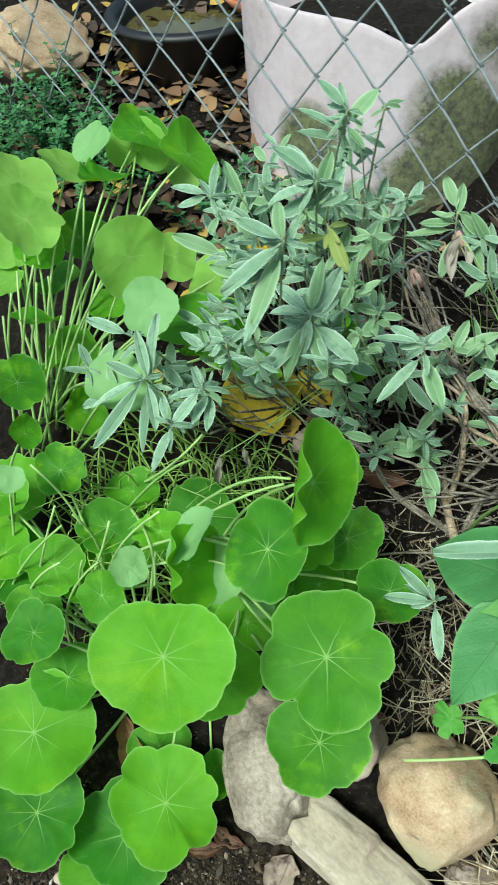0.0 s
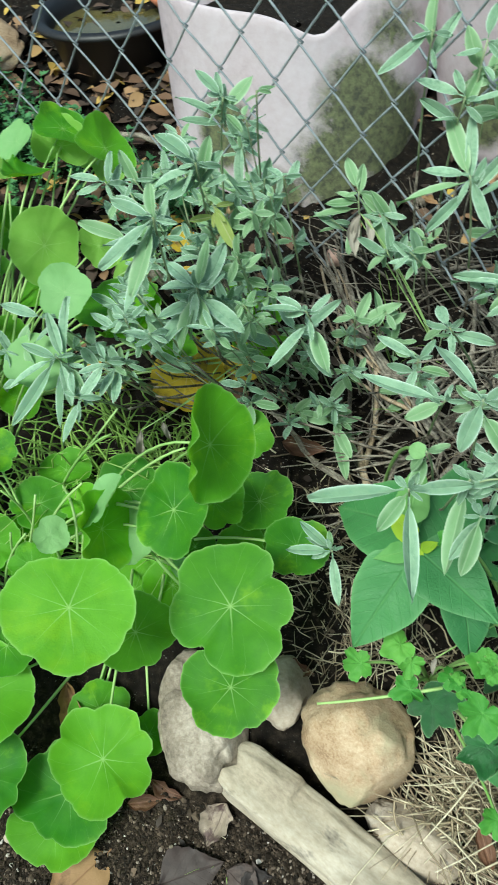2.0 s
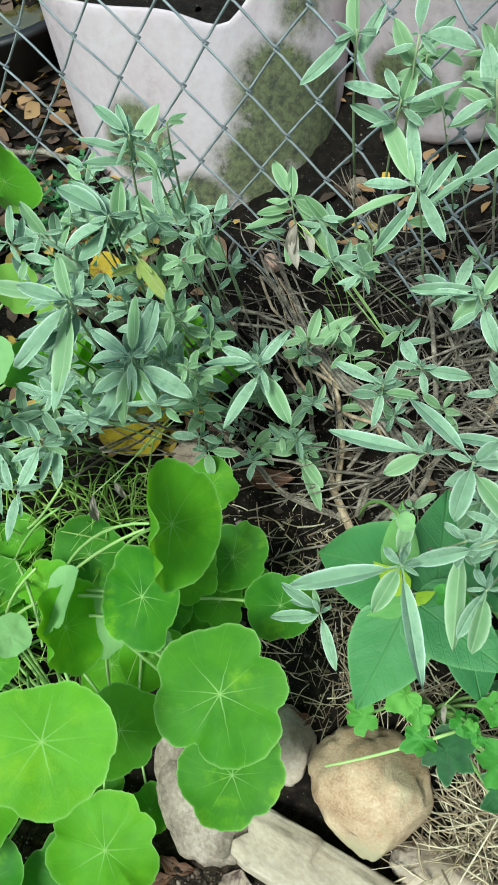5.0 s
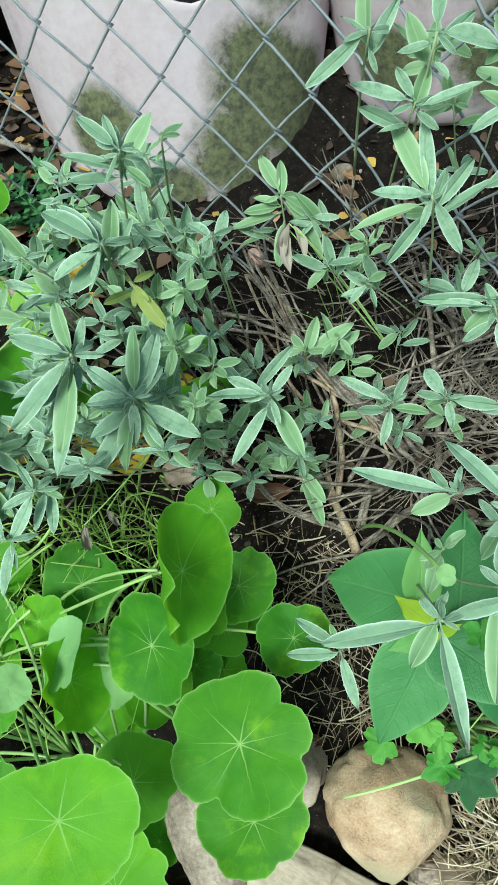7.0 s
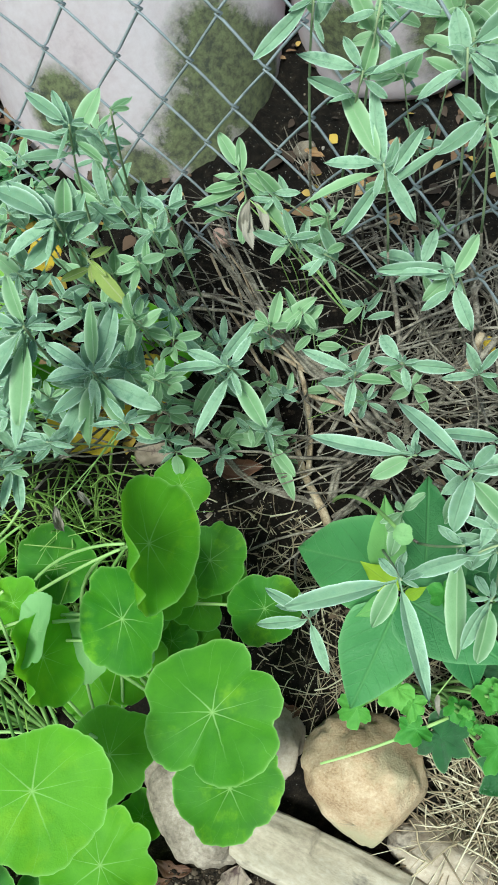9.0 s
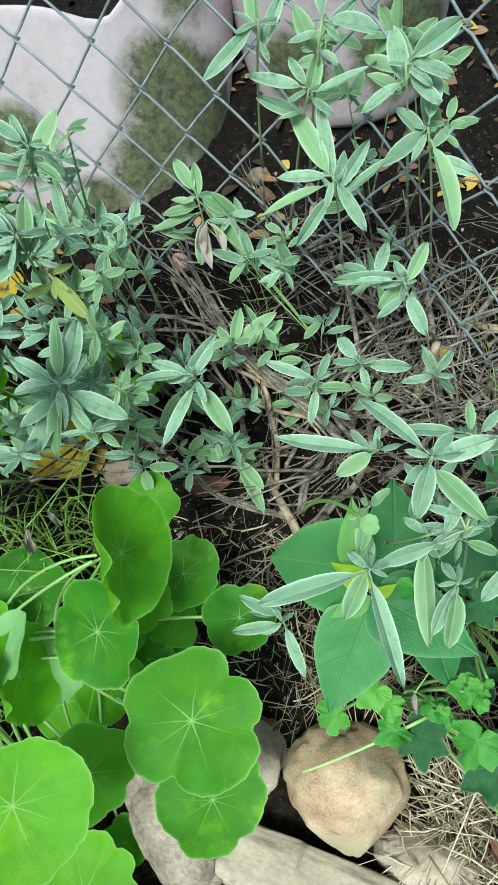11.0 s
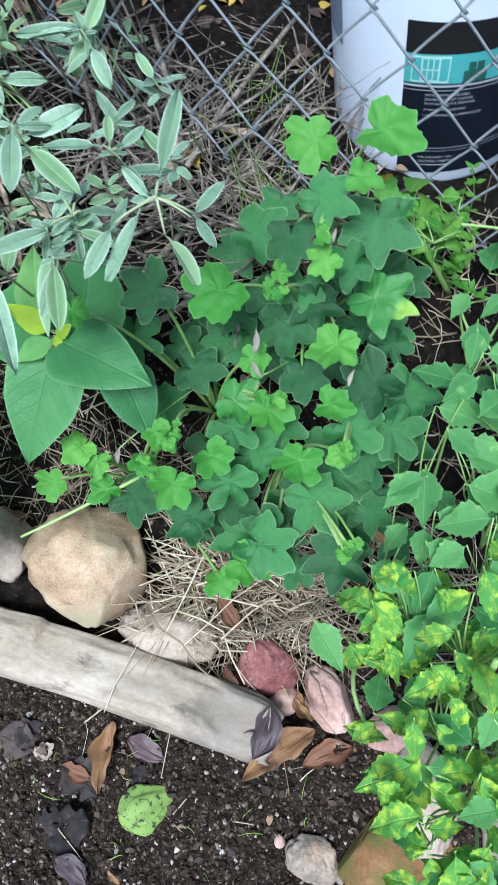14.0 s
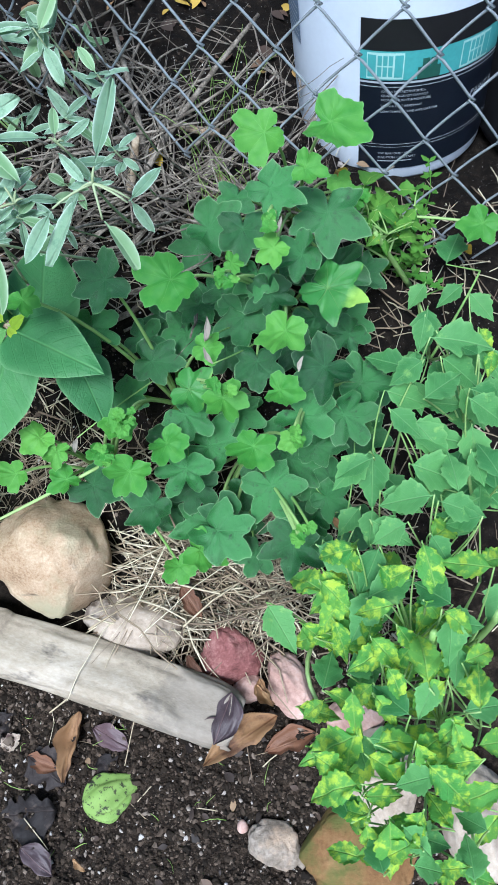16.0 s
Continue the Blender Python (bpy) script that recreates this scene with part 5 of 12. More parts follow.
round_leaf(nasturtium, "nasturtium", (-0.674, 0.361, 0.346), 0.041, (0.212, -0.056, 0.976), 5.91, 41, (-0.451, 0.284, 0.110))
round_leaf(nasturtium, "nasturtium", (-0.595, 0.406, 0.375), 0.036, (0.345, -0.282, 0.895), 4.34, 42, (-0.451, 0.284, 0.110))
round_leaf(nasturtium, "nasturtium", (-0.649, 0.312, 0.291), 0.041, (0.127, -0.171, 0.977), 6.07, 43, (-0.451, 0.284, 0.110))
round_leaf(nasturtium, "nasturtium", (-0.578, 0.318, 0.289), 0.042, (0.276, -0.296, 0.914), 5.61, 44, (-0.451, 0.284, 0.110))
round_leaf(nasturtium, "nasturtium", (-0.482, 0.404, 0.256), 0.036, (0.085, -0.138, 0.987), 1.88, 45, (-0.451, 0.284, 0.110))
round_leaf(nasturtium, "nasturtium", (-0.440, 0.376, 0.348), 0.033, (0.090, -0.157, 0.983), 2.27, 46, (-0.451, 0.284, 0.110))
round_leaf(nasturtium, "nasturtium", (-0.537, 0.344, 0.257), 0.049, (0.165, -0.172, 0.971), 1.04, 47, (-0.451, 0.284, 0.110))
stalk(nasturtium, (-0.636, 0.278, 0.133), (-0.628, 0.283, 0.266), (-0.523, 0.283, 0.371), 0.0022, 0.0015, STEM)
stalk(nasturtium, (-0.584, 0.317, 0.152), (-0.519, 0.336, 0.288), (-0.481, 0.340, 0.398), 0.0022, 0.0015, STEM)
stalk(nasturtium, (-0.709, 0.362, 0.179), (-0.665, 0.370, 0.312), (-0.616, 0.345, 0.406), 0.0022, 0.0015, STEM)
stalk(nasturtium, (-0.556, 0.353, 0.168), (-0.512, 0.364, 0.301), (-0.529, 0.335, 0.397), 0.0022, 0.0015, STEM)
stalk(nasturtium, (-0.732, 0.326, 0.163), (-0.708, 0.333, 0.294), (-0.656, 0.330, 0.400), 0.0022, 0.0015, STEM)
stalk(nasturtium, (-0.547, 0.301, 0.143), (-0.544, 0.305, 0.273), (-0.497, 0.292, 0.375), 0.0022, 0.0015, STEM)
stalk(nasturtium, (-0.574, 0.282, 0.133), (-0.566, 0.288, 0.266), (-0.477, 0.296, 0.376), 0.0022, 0.0015, STEM)
stalk(nasturtium, (-0.707, 0.273, 0.133), (-0.678, 0.285, 0.267), (-0.668, 0.279, 0.374), 0.0022, 0.0015, STEM)
stalk(nasturtium, (-0.686, 0.330, 0.162), (-0.651, 0.339, 0.295), (-0.623, 0.344, 0.406), 0.0022, 0.0015, STEM)
stalk(nasturtium, (-0.695, 0.375, 0.184), (-0.688, 0.372, 0.313), (-0.671, 0.368, 0.419), 0.0022, 0.0015, STEM)
stalk(nasturtium, (-0.639, 0.286, 0.138), (-0.601, 0.299, 0.274), (-0.555, 0.338, 0.400), 0.0022, 0.0015, STEM)
stalk(nasturtium, (-0.744, 0.373, 0.185), (-0.729, 0.372, 0.315), (-0.677, 0.380, 0.426), 0.0022, 0.0015, STEM)
stalk(nasturtium, (-0.594, 0.364, 0.176), (-0.527, 0.381, 0.309), (-0.606, 0.373, 0.419), 0.0022, 0.0015, STEM)
stalk(nasturtium, (-0.664, 0.270, 0.129), (-0.661, 0.274, 0.262), (-0.537, 0.320, 0.391), 0.0022, 0.0015, STEM)
stalk(nasturtium, (-0.536, 0.348, 0.165), (-0.534, 0.348, 0.294), (-0.425, 0.366, 0.408), 0.0022, 0.0015, STEM)
stalk(nasturtium, (-0.703, 0.297, 0.146), (-0.662, 0.310, 0.281), (-0.617, 0.293, 0.381), 0.0022, 0.0015, STEM)
nasturtium_back = thing("nasturtium_plant", (-0.740, 0.572, 0.265), "nasturtium with pale green leaves standing against the fence", "plant", "nasturtiums")
round_leaf(nasturtium_back, "nasturtium_folded", (-0.681, 0.890, 0.589), 0.046, (0.471, -0.012, 0.882), 0.92, 48, (-0.740, 0.572, 0.265))
round_leaf(nasturtium_back, "nasturtium_folded", (-0.566, 0.817, 0.604), 0.049, (0.707, 0.059, 0.704), 0.41, 49, (-0.740, 0.572, 0.265))
round_leaf(nasturtium_back, "nasturtium_fan", (-0.692, 0.888, 0.560), 0.052, (0.150, -0.800, 0.580), 1.75, 50, (-0.740, 0.572, 0.265))
round_leaf(nasturtium_back, "nasturtium_sunlit", (-0.771, 0.809, 0.560), 0.048, (0.411, 0.320, 0.854), 3.79, 51, (-0.740, 0.572, 0.265))
round_leaf(nasturtium_back, "nasturtium_rolled", (-0.688, 0.785, 0.568), 0.042, (-0.087, 0.351, 0.932), 0.02, 52, (-0.740, 0.572, 0.265))
round_leaf(nasturtium_back, "nasturtium_fan", (-0.661, 0.942, 0.513), 0.054, (0.050, -0.750, 0.650), 1.35, 53, (-0.740, 0.572, 0.265))
round_leaf(nasturtium_back, "nasturtium_sunlit", (-0.786, 0.714, 0.587), 0.054, (0.584, -0.019, 0.812), 2.12, 54, (-0.740, 0.572, 0.265))
round_leaf(nasturtium_back, "nasturtium_sunlit", (-0.736, 0.646, 0.577), 0.054, (0.659, 0.047, 0.751), 1.95, 55, (-0.740, 0.572, 0.265))
round_leaf(nasturtium_back, "nasturtium_folded", (-0.740, 0.660, 0.523), 0.038, (0.474, -0.227, 0.851), 5.14, 56, (-0.740, 0.572, 0.265))
round_leaf(nasturtium_back, "nasturtium_sunlit", (-0.796, 0.666, 0.509), 0.037, (0.296, -0.352, 0.888), 3.02, 57, (-0.740, 0.572, 0.265))
round_leaf(nasturtium_back, "nasturtium_sunlit", (-0.545, 0.590, 0.590), 0.050, (0.760, -0.530, 0.377), 1.98, 58, (-0.740, 0.572, 0.265))
round_leaf(nasturtium_back, "nasturtium_sunlit", (-0.576, 0.751, 0.479), 0.038, (0.698, -0.170, 0.696), 3.02, 59, (-0.740, 0.572, 0.265))
round_leaf(nasturtium_back, "nasturtium_folded", (-0.712, 0.575, 0.465), 0.036, (0.005, 0.483, 0.876), 4.43, 60, (-0.740, 0.572, 0.265))
round_leaf(nasturtium_back, "nasturtium", (-0.623, 0.419, 0.512), 0.038, (0.598, 0.096, 0.796), 0.36, 61, (-0.740, 0.572, 0.265))
round_leaf(nasturtium_back, "nasturtium_rolled", (-0.662, 0.435, 0.393), 0.024, (0.648, 0.137, 0.749), 6.12, 62, (-0.740, 0.572, 0.265))
round_leaf(nasturtium_back, "nasturtium_sunlit", (-0.781, 0.614, 0.488), 0.034, (-0.076, -0.128, 0.989), 0.14, 63, (-0.740, 0.572, 0.265))
round_leaf(nasturtium_back, "nasturtium_rolled", (-0.769, 0.791, 0.454), 0.043, (0.721, -0.213, 0.659), 4.71, 64, (-0.740, 0.572, 0.265))
round_leaf(nasturtium_back, "nasturtium", (-0.478, 0.615, 0.486), 0.059, (-0.091, 0.037, 0.995), 5.31, 65, (-0.740, 0.572, 0.265))
round_leaf(nasturtium_back, "nasturtium", (-0.401, 0.597, 0.452), 0.048, (0.291, 0.221, 0.931), 0.11, 66, (-0.740, 0.572, 0.265))
round_leaf(nasturtium_back, "nasturtium_rolled", (-0.336, 0.705, 0.434), 0.046, (-0.266, 0.222, 0.938), 4.95, 67, (-0.740, 0.572, 0.265))
round_leaf(nasturtium_back, "nasturtium_rolled", (-0.315, 0.729, 0.404), 0.034, (0.218, -0.153, 0.964), 2.30, 68, (-0.740, 0.572, 0.265))
round_leaf(nasturtium_back, "nasturtium", (-0.696, 0.614, 0.383), 0.039, (0.487, -0.358, 0.797), 3.63, 69, (-0.740, 0.572, 0.265))
round_leaf(nasturtium_back, "nasturtium_rolled", (-0.643, 0.537, 0.341), 0.035, (0.698, -0.103, 0.709), 0.06, 70, (-0.740, 0.572, 0.265))
round_leaf(nasturtium_back, "nasturtium_rolled", (-0.719, 0.560, 0.378), 0.034, (-0.500, 0.218, 0.838), 0.29, 71, (-0.740, 0.572, 0.265))
round_leaf(nasturtium_back, "nasturtium_rolled", (-0.288, 0.668, 0.395), 0.043, (-0.201, 0.339, 0.919), 1.14, 72, (-0.740, 0.572, 0.265))
round_leaf(nasturtium_back, "nasturtium_sunlit", (-0.502, 0.726, 0.474), 0.052, (-0.514, -0.330, 0.792), 6.00, 73, (-0.740, 0.572, 0.265))
round_leaf(nasturtium_back, "nasturtium_rolled", (-0.451, 0.610, 0.463), 0.048, (-0.461, -0.110, 0.881), 1.23, 74, (-0.740, 0.572, 0.265))
round_leaf(nasturtium_back, "nasturtium_folded", (-0.655, 0.682, 0.425), 0.035, (-0.151, -0.147, 0.978), 4.75, 75, (-0.740, 0.572, 0.265))
round_leaf(nasturtium_back, "nasturtium_folded", (-0.767, 0.710, 0.424), 0.035, (-0.192, -0.119, 0.974), 5.84, 76, (-0.740, 0.572, 0.265))
stalk(nasturtium_back, (-0.727, 0.511, 0.254), (-0.639, 0.558, 0.502), (-0.589, 0.572, 0.574), 0.0022, 0.0015, STEM)
stalk(nasturtium_back, (-0.709, 0.515, 0.255), (-0.690, 0.524, 0.439), (-0.669, 0.555, 0.552), 0.0022, 0.0015, STEM)
stalk(nasturtium_back, (-0.735, 0.517, 0.258), (-0.707, 0.520, 0.438), (-0.728, 0.590, 0.534), 0.0022, 0.0015, STEM)
stalk(nasturtium_back, (-0.717, 0.546, 0.272), (-0.695, 0.592, 0.423), (-0.688, 0.601, 0.526), 0.0022, 0.0015, STEM)
stalk(nasturtium_back, (-0.723, 0.580, 0.288), (-0.710, 0.623, 0.437), (-0.660, 0.625, 0.533), 0.0022, 0.0015, STEM)
stalk(nasturtium_back, (-0.711, 0.600, 0.297), (-0.714, 0.705, 0.438), (-0.724, 0.768, 0.543), 0.0022, 0.0015, STEM)
stalk(nasturtium_back, (-0.681, 0.665, 0.320), (-0.666, 0.717, 0.439), (-0.672, 0.846, 0.572), 0.0022, 0.0015, STEM)
stalk(nasturtium_back, (-0.687, 0.702, 0.335), (-0.655, 0.739, 0.477), (-0.639, 0.824, 0.561), 0.0022, 0.0015, STEM)
stalk(nasturtium_back, (-0.733, 0.492, 0.245), (-0.704, 0.476, 0.414), (-0.696, 0.506, 0.529), 0.0022, 0.0015, STEM)
stalk(nasturtium_back, (-0.662, 0.508, 0.279), (-0.589, 0.474, 0.408), (-0.503, 0.439, 0.516), 0.0022, 0.0015, STEM)
stalk(nasturtium_back, (-0.654, 0.510, 0.280), (-0.569, 0.466, 0.402), (-0.472, 0.428, 0.509), 0.0022, 0.0015, STEM)
stalk(nasturtium_back, (-0.751, 0.487, 0.244), (-0.728, 0.546, 0.452), (-0.682, 0.574, 0.563), 0.0022, 0.0015, STEM)
stalk(nasturtium_back, (-0.735, 0.483, 0.241), (-0.667, 0.522, 0.436), (-0.618, 0.524, 0.533), 0.0022, 0.0015, STEM)
stalk(nasturtium_back, (-0.717, 0.521, 0.259), (-0.726, 0.586, 0.420), (-0.702, 0.658, 0.549), 0.0022, 0.0015, STEM)
stalk(nasturtium_back, (-0.775, 0.515, 0.259), (-0.741, 0.527, 0.444), (-0.696, 0.534, 0.544), 0.0022, 0.0015, STEM)
stalk(nasturtium_back, (-0.670, 0.551, 0.270), (-0.638, 0.607, 0.425), (-0.601, 0.641, 0.506), 0.0022, 0.0015, STEM)
stalk(nasturtium_back, (-0.700, 0.552, 0.272), (-0.660, 0.585, 0.416), (-0.669, 0.733, 0.526), 0.0022, 0.0015, STEM)
stalk(nasturtium_back, (-0.743, 0.557, 0.279), (-0.699, 0.600, 0.457), (-0.735, 0.650, 0.548), 0.0022, 0.0015, STEM)
round_leaf(nasturtium_back, "nasturtium_pale", (-0.735, 0.837, 0.591), 0.035, (-0.288, -0.532, 0.796), 5.92, 77, (-0.740, 0.572, 0.265))
round_leaf(nasturtium_back, "nasturtium_pale", (-0.496, 0.539, 0.562), 0.036, (0.291, -0.477, 0.830), 2.16, 78, (-0.740, 0.572, 0.265))
round_leaf(nasturtium_back, "nasturtium_pale", (-0.494, 0.441, 0.526), 0.039, (0.313, -0.173, 0.934), 2.23, 79, (-0.740, 0.572, 0.265))
round_leaf(nasturtium_back, "nasturtium_pale", (-0.604, 0.331, 0.439), 0.020, (0.350, -0.133, 0.927), 3.30, 80, (-0.740, 0.572, 0.265))
round_leaf(nasturtium_back, "nasturtium_yellow", (-0.418, 0.663, 0.323), 0.063, (0.109, -0.290, 0.951), 4.87, 81, (-0.740, 0.572, 0.265))
round_leaf(nasturtium_back, "nasturtium_yellow", (-0.337, 0.703, 0.335), 0.036, (0.130, -0.385, 0.914), 0.68, 82, (-0.740, 0.572, 0.265))
round_leaf(nasturtium_back, "nasturtium_yellow", (-0.475, 0.827, 0.453), 0.025, (0.135, -0.205, 0.969), 4.70, 83, (-0.740, 0.572, 0.265))

# ---- sage ----
sage = thing("sage_bush", (-0.140, 0.667, 0.292), "grey-green sage bush with downy narrow leaves on woody stems", "plant")
sprig(sage, (-0.277, 0.605, 0.792), (-0.276, 0.751, 0.362), [(-0.035, 0.017, 0.021), (-0.016, 0.023, 0.016), (0.019, 0.033, 0.011), (-0.049, -0.002, 0.002), (-0.044, -0.012, -0.016), (-0.018, -0.007, -0.026), (0.013, 0.012, -0.018), (0.017, -0.000, -0.036), (-0.005, -0.002, -0.027), (-0.013, 0.032, -0.001), (-0.030, 0.023, -0.004), (-0.030, 0.014, -0.017), (-0.020, 0.013, -0.024), (-0.004, 0.010, -0.037), (-0.006, 0.017, -0.027)], "sage")
sprig(sage, (-0.243, 0.613, 0.797), (-0.276, 0.751, 0.362), [(0.013, 0.023, 0.000), (0.002, 0.013, -0.009), (-0.010, -0.000, -0.023)], "sage_young")
sprig(sage, (-0.285, 0.536, 0.757), (-0.276, 0.751, 0.362), [(-0.047, 0.014, 0.022), (-0.036, 0.020, 0.021), (-0.015, 0.021, 0.008), (0.004, 0.033, 0.012), (0.025, 0.015, -0.020), (0.011, 0.018, -0.010), (-0.044, -0.020, -0.019), (-0.031, -0.023, -0.031), (-0.003, -0.003, -0.025), (0.015, 0.028, -0.000), (-0.018, -0.022, -0.037), (-0.031, 0.024, -0.003), (-0.019, 0.033, 0.000), (-0.004, 0.029, -0.013), (0.001, 0.035, -0.009), (-0.016, 0.010, -0.027), (-0.012, 0.009, -0.031), (-0.028, 0.004, -0.028), (-0.018, 0.005, -0.032), (-0.016, 0.029, -0.006), (-0.031, 0.009, -0.020)], "sage")
sprig(sage, (-0.279, 0.550, 0.703), (-0.276, 0.751, 0.362), [(0.025, -0.011, -0.043), (-0.001, -0.004, -0.026), (-0.026, -0.009, -0.018)], "sage_old")
sprig(sage, (-0.269, 0.405, 0.778), (-0.276, 0.751, 0.362), [(-0.042, 0.006, 0.009), (-0.018, 0.030, 0.016), (0.002, 0.031, 0.004), (-0.029, -0.008, -0.011), (-0.041, -0.026, -0.018), (-0.039, -0.041, -0.030), (-0.018, -0.047, -0.046), (-0.018, -0.054, -0.069), (-0.001, -0.008, -0.027), (-0.023, 0.023, -0.010), (-0.025, 0.019, -0.012), (-0.023, 0.015, -0.017), (-0.032, -0.005, -0.028), (-0.032, -0.018, -0.038), (-0.025, -0.030, -0.050), (-0.017, -0.011, -0.041), (-0.026, -0.006, -0.032), (-0.018, 0.021, -0.015)], "sage")
sprig(sage, (-0.264, 0.453, 0.669), (-0.276, 0.751, 0.362), [(-0.043, 0.019, 0.015), (-0.012, 0.054, 0.030), (0.013, 0.053, 0.018), (-0.035, -0.024, -0.021), (-0.041, -0.049, -0.053), (-0.002, -0.023, -0.035), (0.025, -0.028, -0.048), (0.049, -0.007, -0.042), (0.020, -0.005, -0.031), (-0.025, -0.002, -0.011), (-0.042, -0.003, -0.003), (-0.019, -0.039, -0.057), (0.015, 0.033, -0.000), (-0.018, 0.035, -0.005), (-0.024, 0.022, -0.012), (-0.019, -0.004, -0.034), (-0.012, -0.023, -0.050), (0.015, -0.004, -0.047), (0.008, -0.003, -0.044), (0.006, 0.011, -0.033), (-0.019, 0.009, -0.025), (-0.017, -0.009, -0.038), (-0.020, 0.018, -0.017), (-0.024, 0.002, -0.028), (-0.009, 0.047, 0.001)], "sage")
sprig(sage, (-0.163, 0.494, 0.624), (-0.140, 0.667, 0.292), [(-0.040, 0.017, 0.003), (0.018, 0.031, 0.003), (0.009, -0.011, -0.028), (-0.032, -0.044, -0.043), (0.025, -0.031, -0.044), (-0.058, 0.003, -0.003)], "sage")
sprig(sage, (-0.195, 0.853, 0.552), (-0.059, 0.791, 0.344), [(-0.025, 0.038, 0.032), (-0.002, 0.035, 0.022), (-0.034, 0.008, -0.006), (-0.065, -0.020, -0.031), (-0.010, -0.042, -0.071), (0.038, -0.002, -0.033), (0.056, -0.030, -0.068), (-0.048, -0.006, -0.019)], "sage_young")
sprig(sage, (-0.251, 0.723, 0.547), (-0.276, 0.751, 0.362), [(-0.038, 0.033, 0.027), (0.011, 0.023, -0.002), (0.012, 0.010, -0.015), (-0.015, -0.010, -0.028), (0.005, 0.028, 0.006), (-0.028, 0.004, -0.008)], "sage")
sprig(sage, (-0.029, 0.660, 0.699), (-0.059, 0.791, 0.344), [(-0.053, 0.014, -0.007), (-0.078, -0.005, -0.030), (-0.038, -0.027, -0.056), (0.035, 0.028, 0.016), (0.057, 0.017, 0.006), (0.029, -0.023, -0.047), (-0.035, 0.053, 0.047), (-0.010, 0.049, 0.041), (0.012, 0.024, 0.008)], "sage")
sprig(sage, (-0.047, 0.696, 0.765), (-0.059, 0.791, 0.344), [(-0.056, 0.021, 0.006), (0.060, 0.018, 0.007), (0.011, 0.027, 0.017), (-0.031, -0.001, -0.028), (-0.047, 0.011, -0.010), (-0.017, 0.027, 0.015), (0.020, -0.000, -0.027)], "sage")
sprig(sage, (-0.085, 0.695, 0.829), (-0.059, 0.791, 0.344), [(-0.052, -0.010, -0.041), (-0.022, 0.018, 0.004), (0.006, -0.003, -0.036), (-0.003, 0.029, 0.024), (0.019, 0.022, 0.009)], "sage")
sprig(sage, (-0.033, 0.707, 0.817), (-0.059, 0.791, 0.344), [(0.049, 0.005, -0.014), (-0.032, 0.007, -0.019), (0.028, 0.018, 0.006), (0.012, -0.004, -0.036), (-0.022, 0.020, 0.004), (0.001, 0.030, 0.026)], "sage")
sprig(sage, (0.033, 0.666, 0.796), (0.066, 0.782, 0.334), [(0.047, 0.022, 0.021), (0.030, -0.007, -0.034), (-0.039, -0.002, -0.037), (-0.009, 0.027, 0.016), (-0.027, 0.013, -0.012), (0.043, 0.004, -0.013)], "sage")
sprig(sage, (0.054, 0.659, 0.740), (0.066, 0.782, 0.334), [(-0.039, -0.000, -0.033), (0.032, -0.044, -0.074), (-0.025, 0.026, 0.007), (0.022, 0.010, -0.007), (0.040, -0.014, -0.036), (0.008, 0.040, 0.037)], "sage")
sprig(sage, (0.039, 0.644, 0.578), (0.066, 0.782, 0.334), [(-0.076, 0.018, -0.007), (0.026, 0.035, 0.019), (0.022, -0.032, -0.048), (-0.027, -0.012, -0.036), (-0.007, 0.026, 0.005)], "sage")
sprig(sage, (-0.055, 0.583, 0.502), (-0.140, 0.667, 0.292), [(-0.059, 0.028, 0.005), (0.014, 0.032, 0.006), (-0.009, -0.028, -0.039), (0.035, 0.003, -0.015), (-0.037, 0.001, -0.018), (-0.034, 0.019, -0.004)], "sage")
sprig(sage, (-0.015, 0.484, 0.638), (0.066, 0.782, 0.334), [(-0.017, 0.029, 0.003), (0.007, -0.011, -0.026), (0.043, 0.002, -0.011), (-0.013, 0.006, -0.016)], "sage")
sprig(sage, (-0.004, 0.410, 0.613), (-0.088, 0.574, 0.241), [(-0.085, 0.022, -0.005), (-0.037, -0.006, -0.026), (0.002, 0.028, -0.004), (-0.022, 0.026, -0.006)], "sage")
sprig(sage, (-0.013, 0.384, 0.567), (-0.088, 0.574, 0.241), [(-0.015, -0.007, -0.026), (0.019, 0.024, -0.007), (-0.009, -0.025, -0.034)], "sage_young")
sprig(sage, (0.030, 0.363, 0.668), (-0.088, 0.574, 0.241), [(-0.051, 0.056, 0.013), (0.018, 0.024, -0.004), (0.049, 0.017, -0.004), (0.038, -0.033, -0.034), (-0.017, -0.004, -0.026), (-0.011, -0.027, -0.038)], "sage")
sprig(sage, (0.032, 0.346, 0.584), (-0.088, 0.574, 0.241), [(-0.018, 0.021, -0.010), (0.045, 0.008, -0.008), (-0.005, -0.073, -0.050), (0.008, -0.010, -0.023)], "sage")
sprig(sage, (-0.017, 0.310, 0.598), (-0.088, 0.574, 0.241), [(-0.087, -0.016, -0.021), (0.052, 0.024, -0.007), (-0.021, -0.026, -0.031), (0.022, -0.076, -0.054), (0.004, 0.027, -0.007), (0.020, 0.015, -0.012)], "sage")
sprig(sage, (-0.097, 0.342, 0.424), (-0.088, 0.574, 0.241), [(-0.054, -0.004, -0.011), (0.018, -0.043, -0.037), (-0.013, 0.028, -0.004), (-0.044, 0.027, 0.000), (-0.031, 0.015, -0.007)], "sage", stem=0.0018)
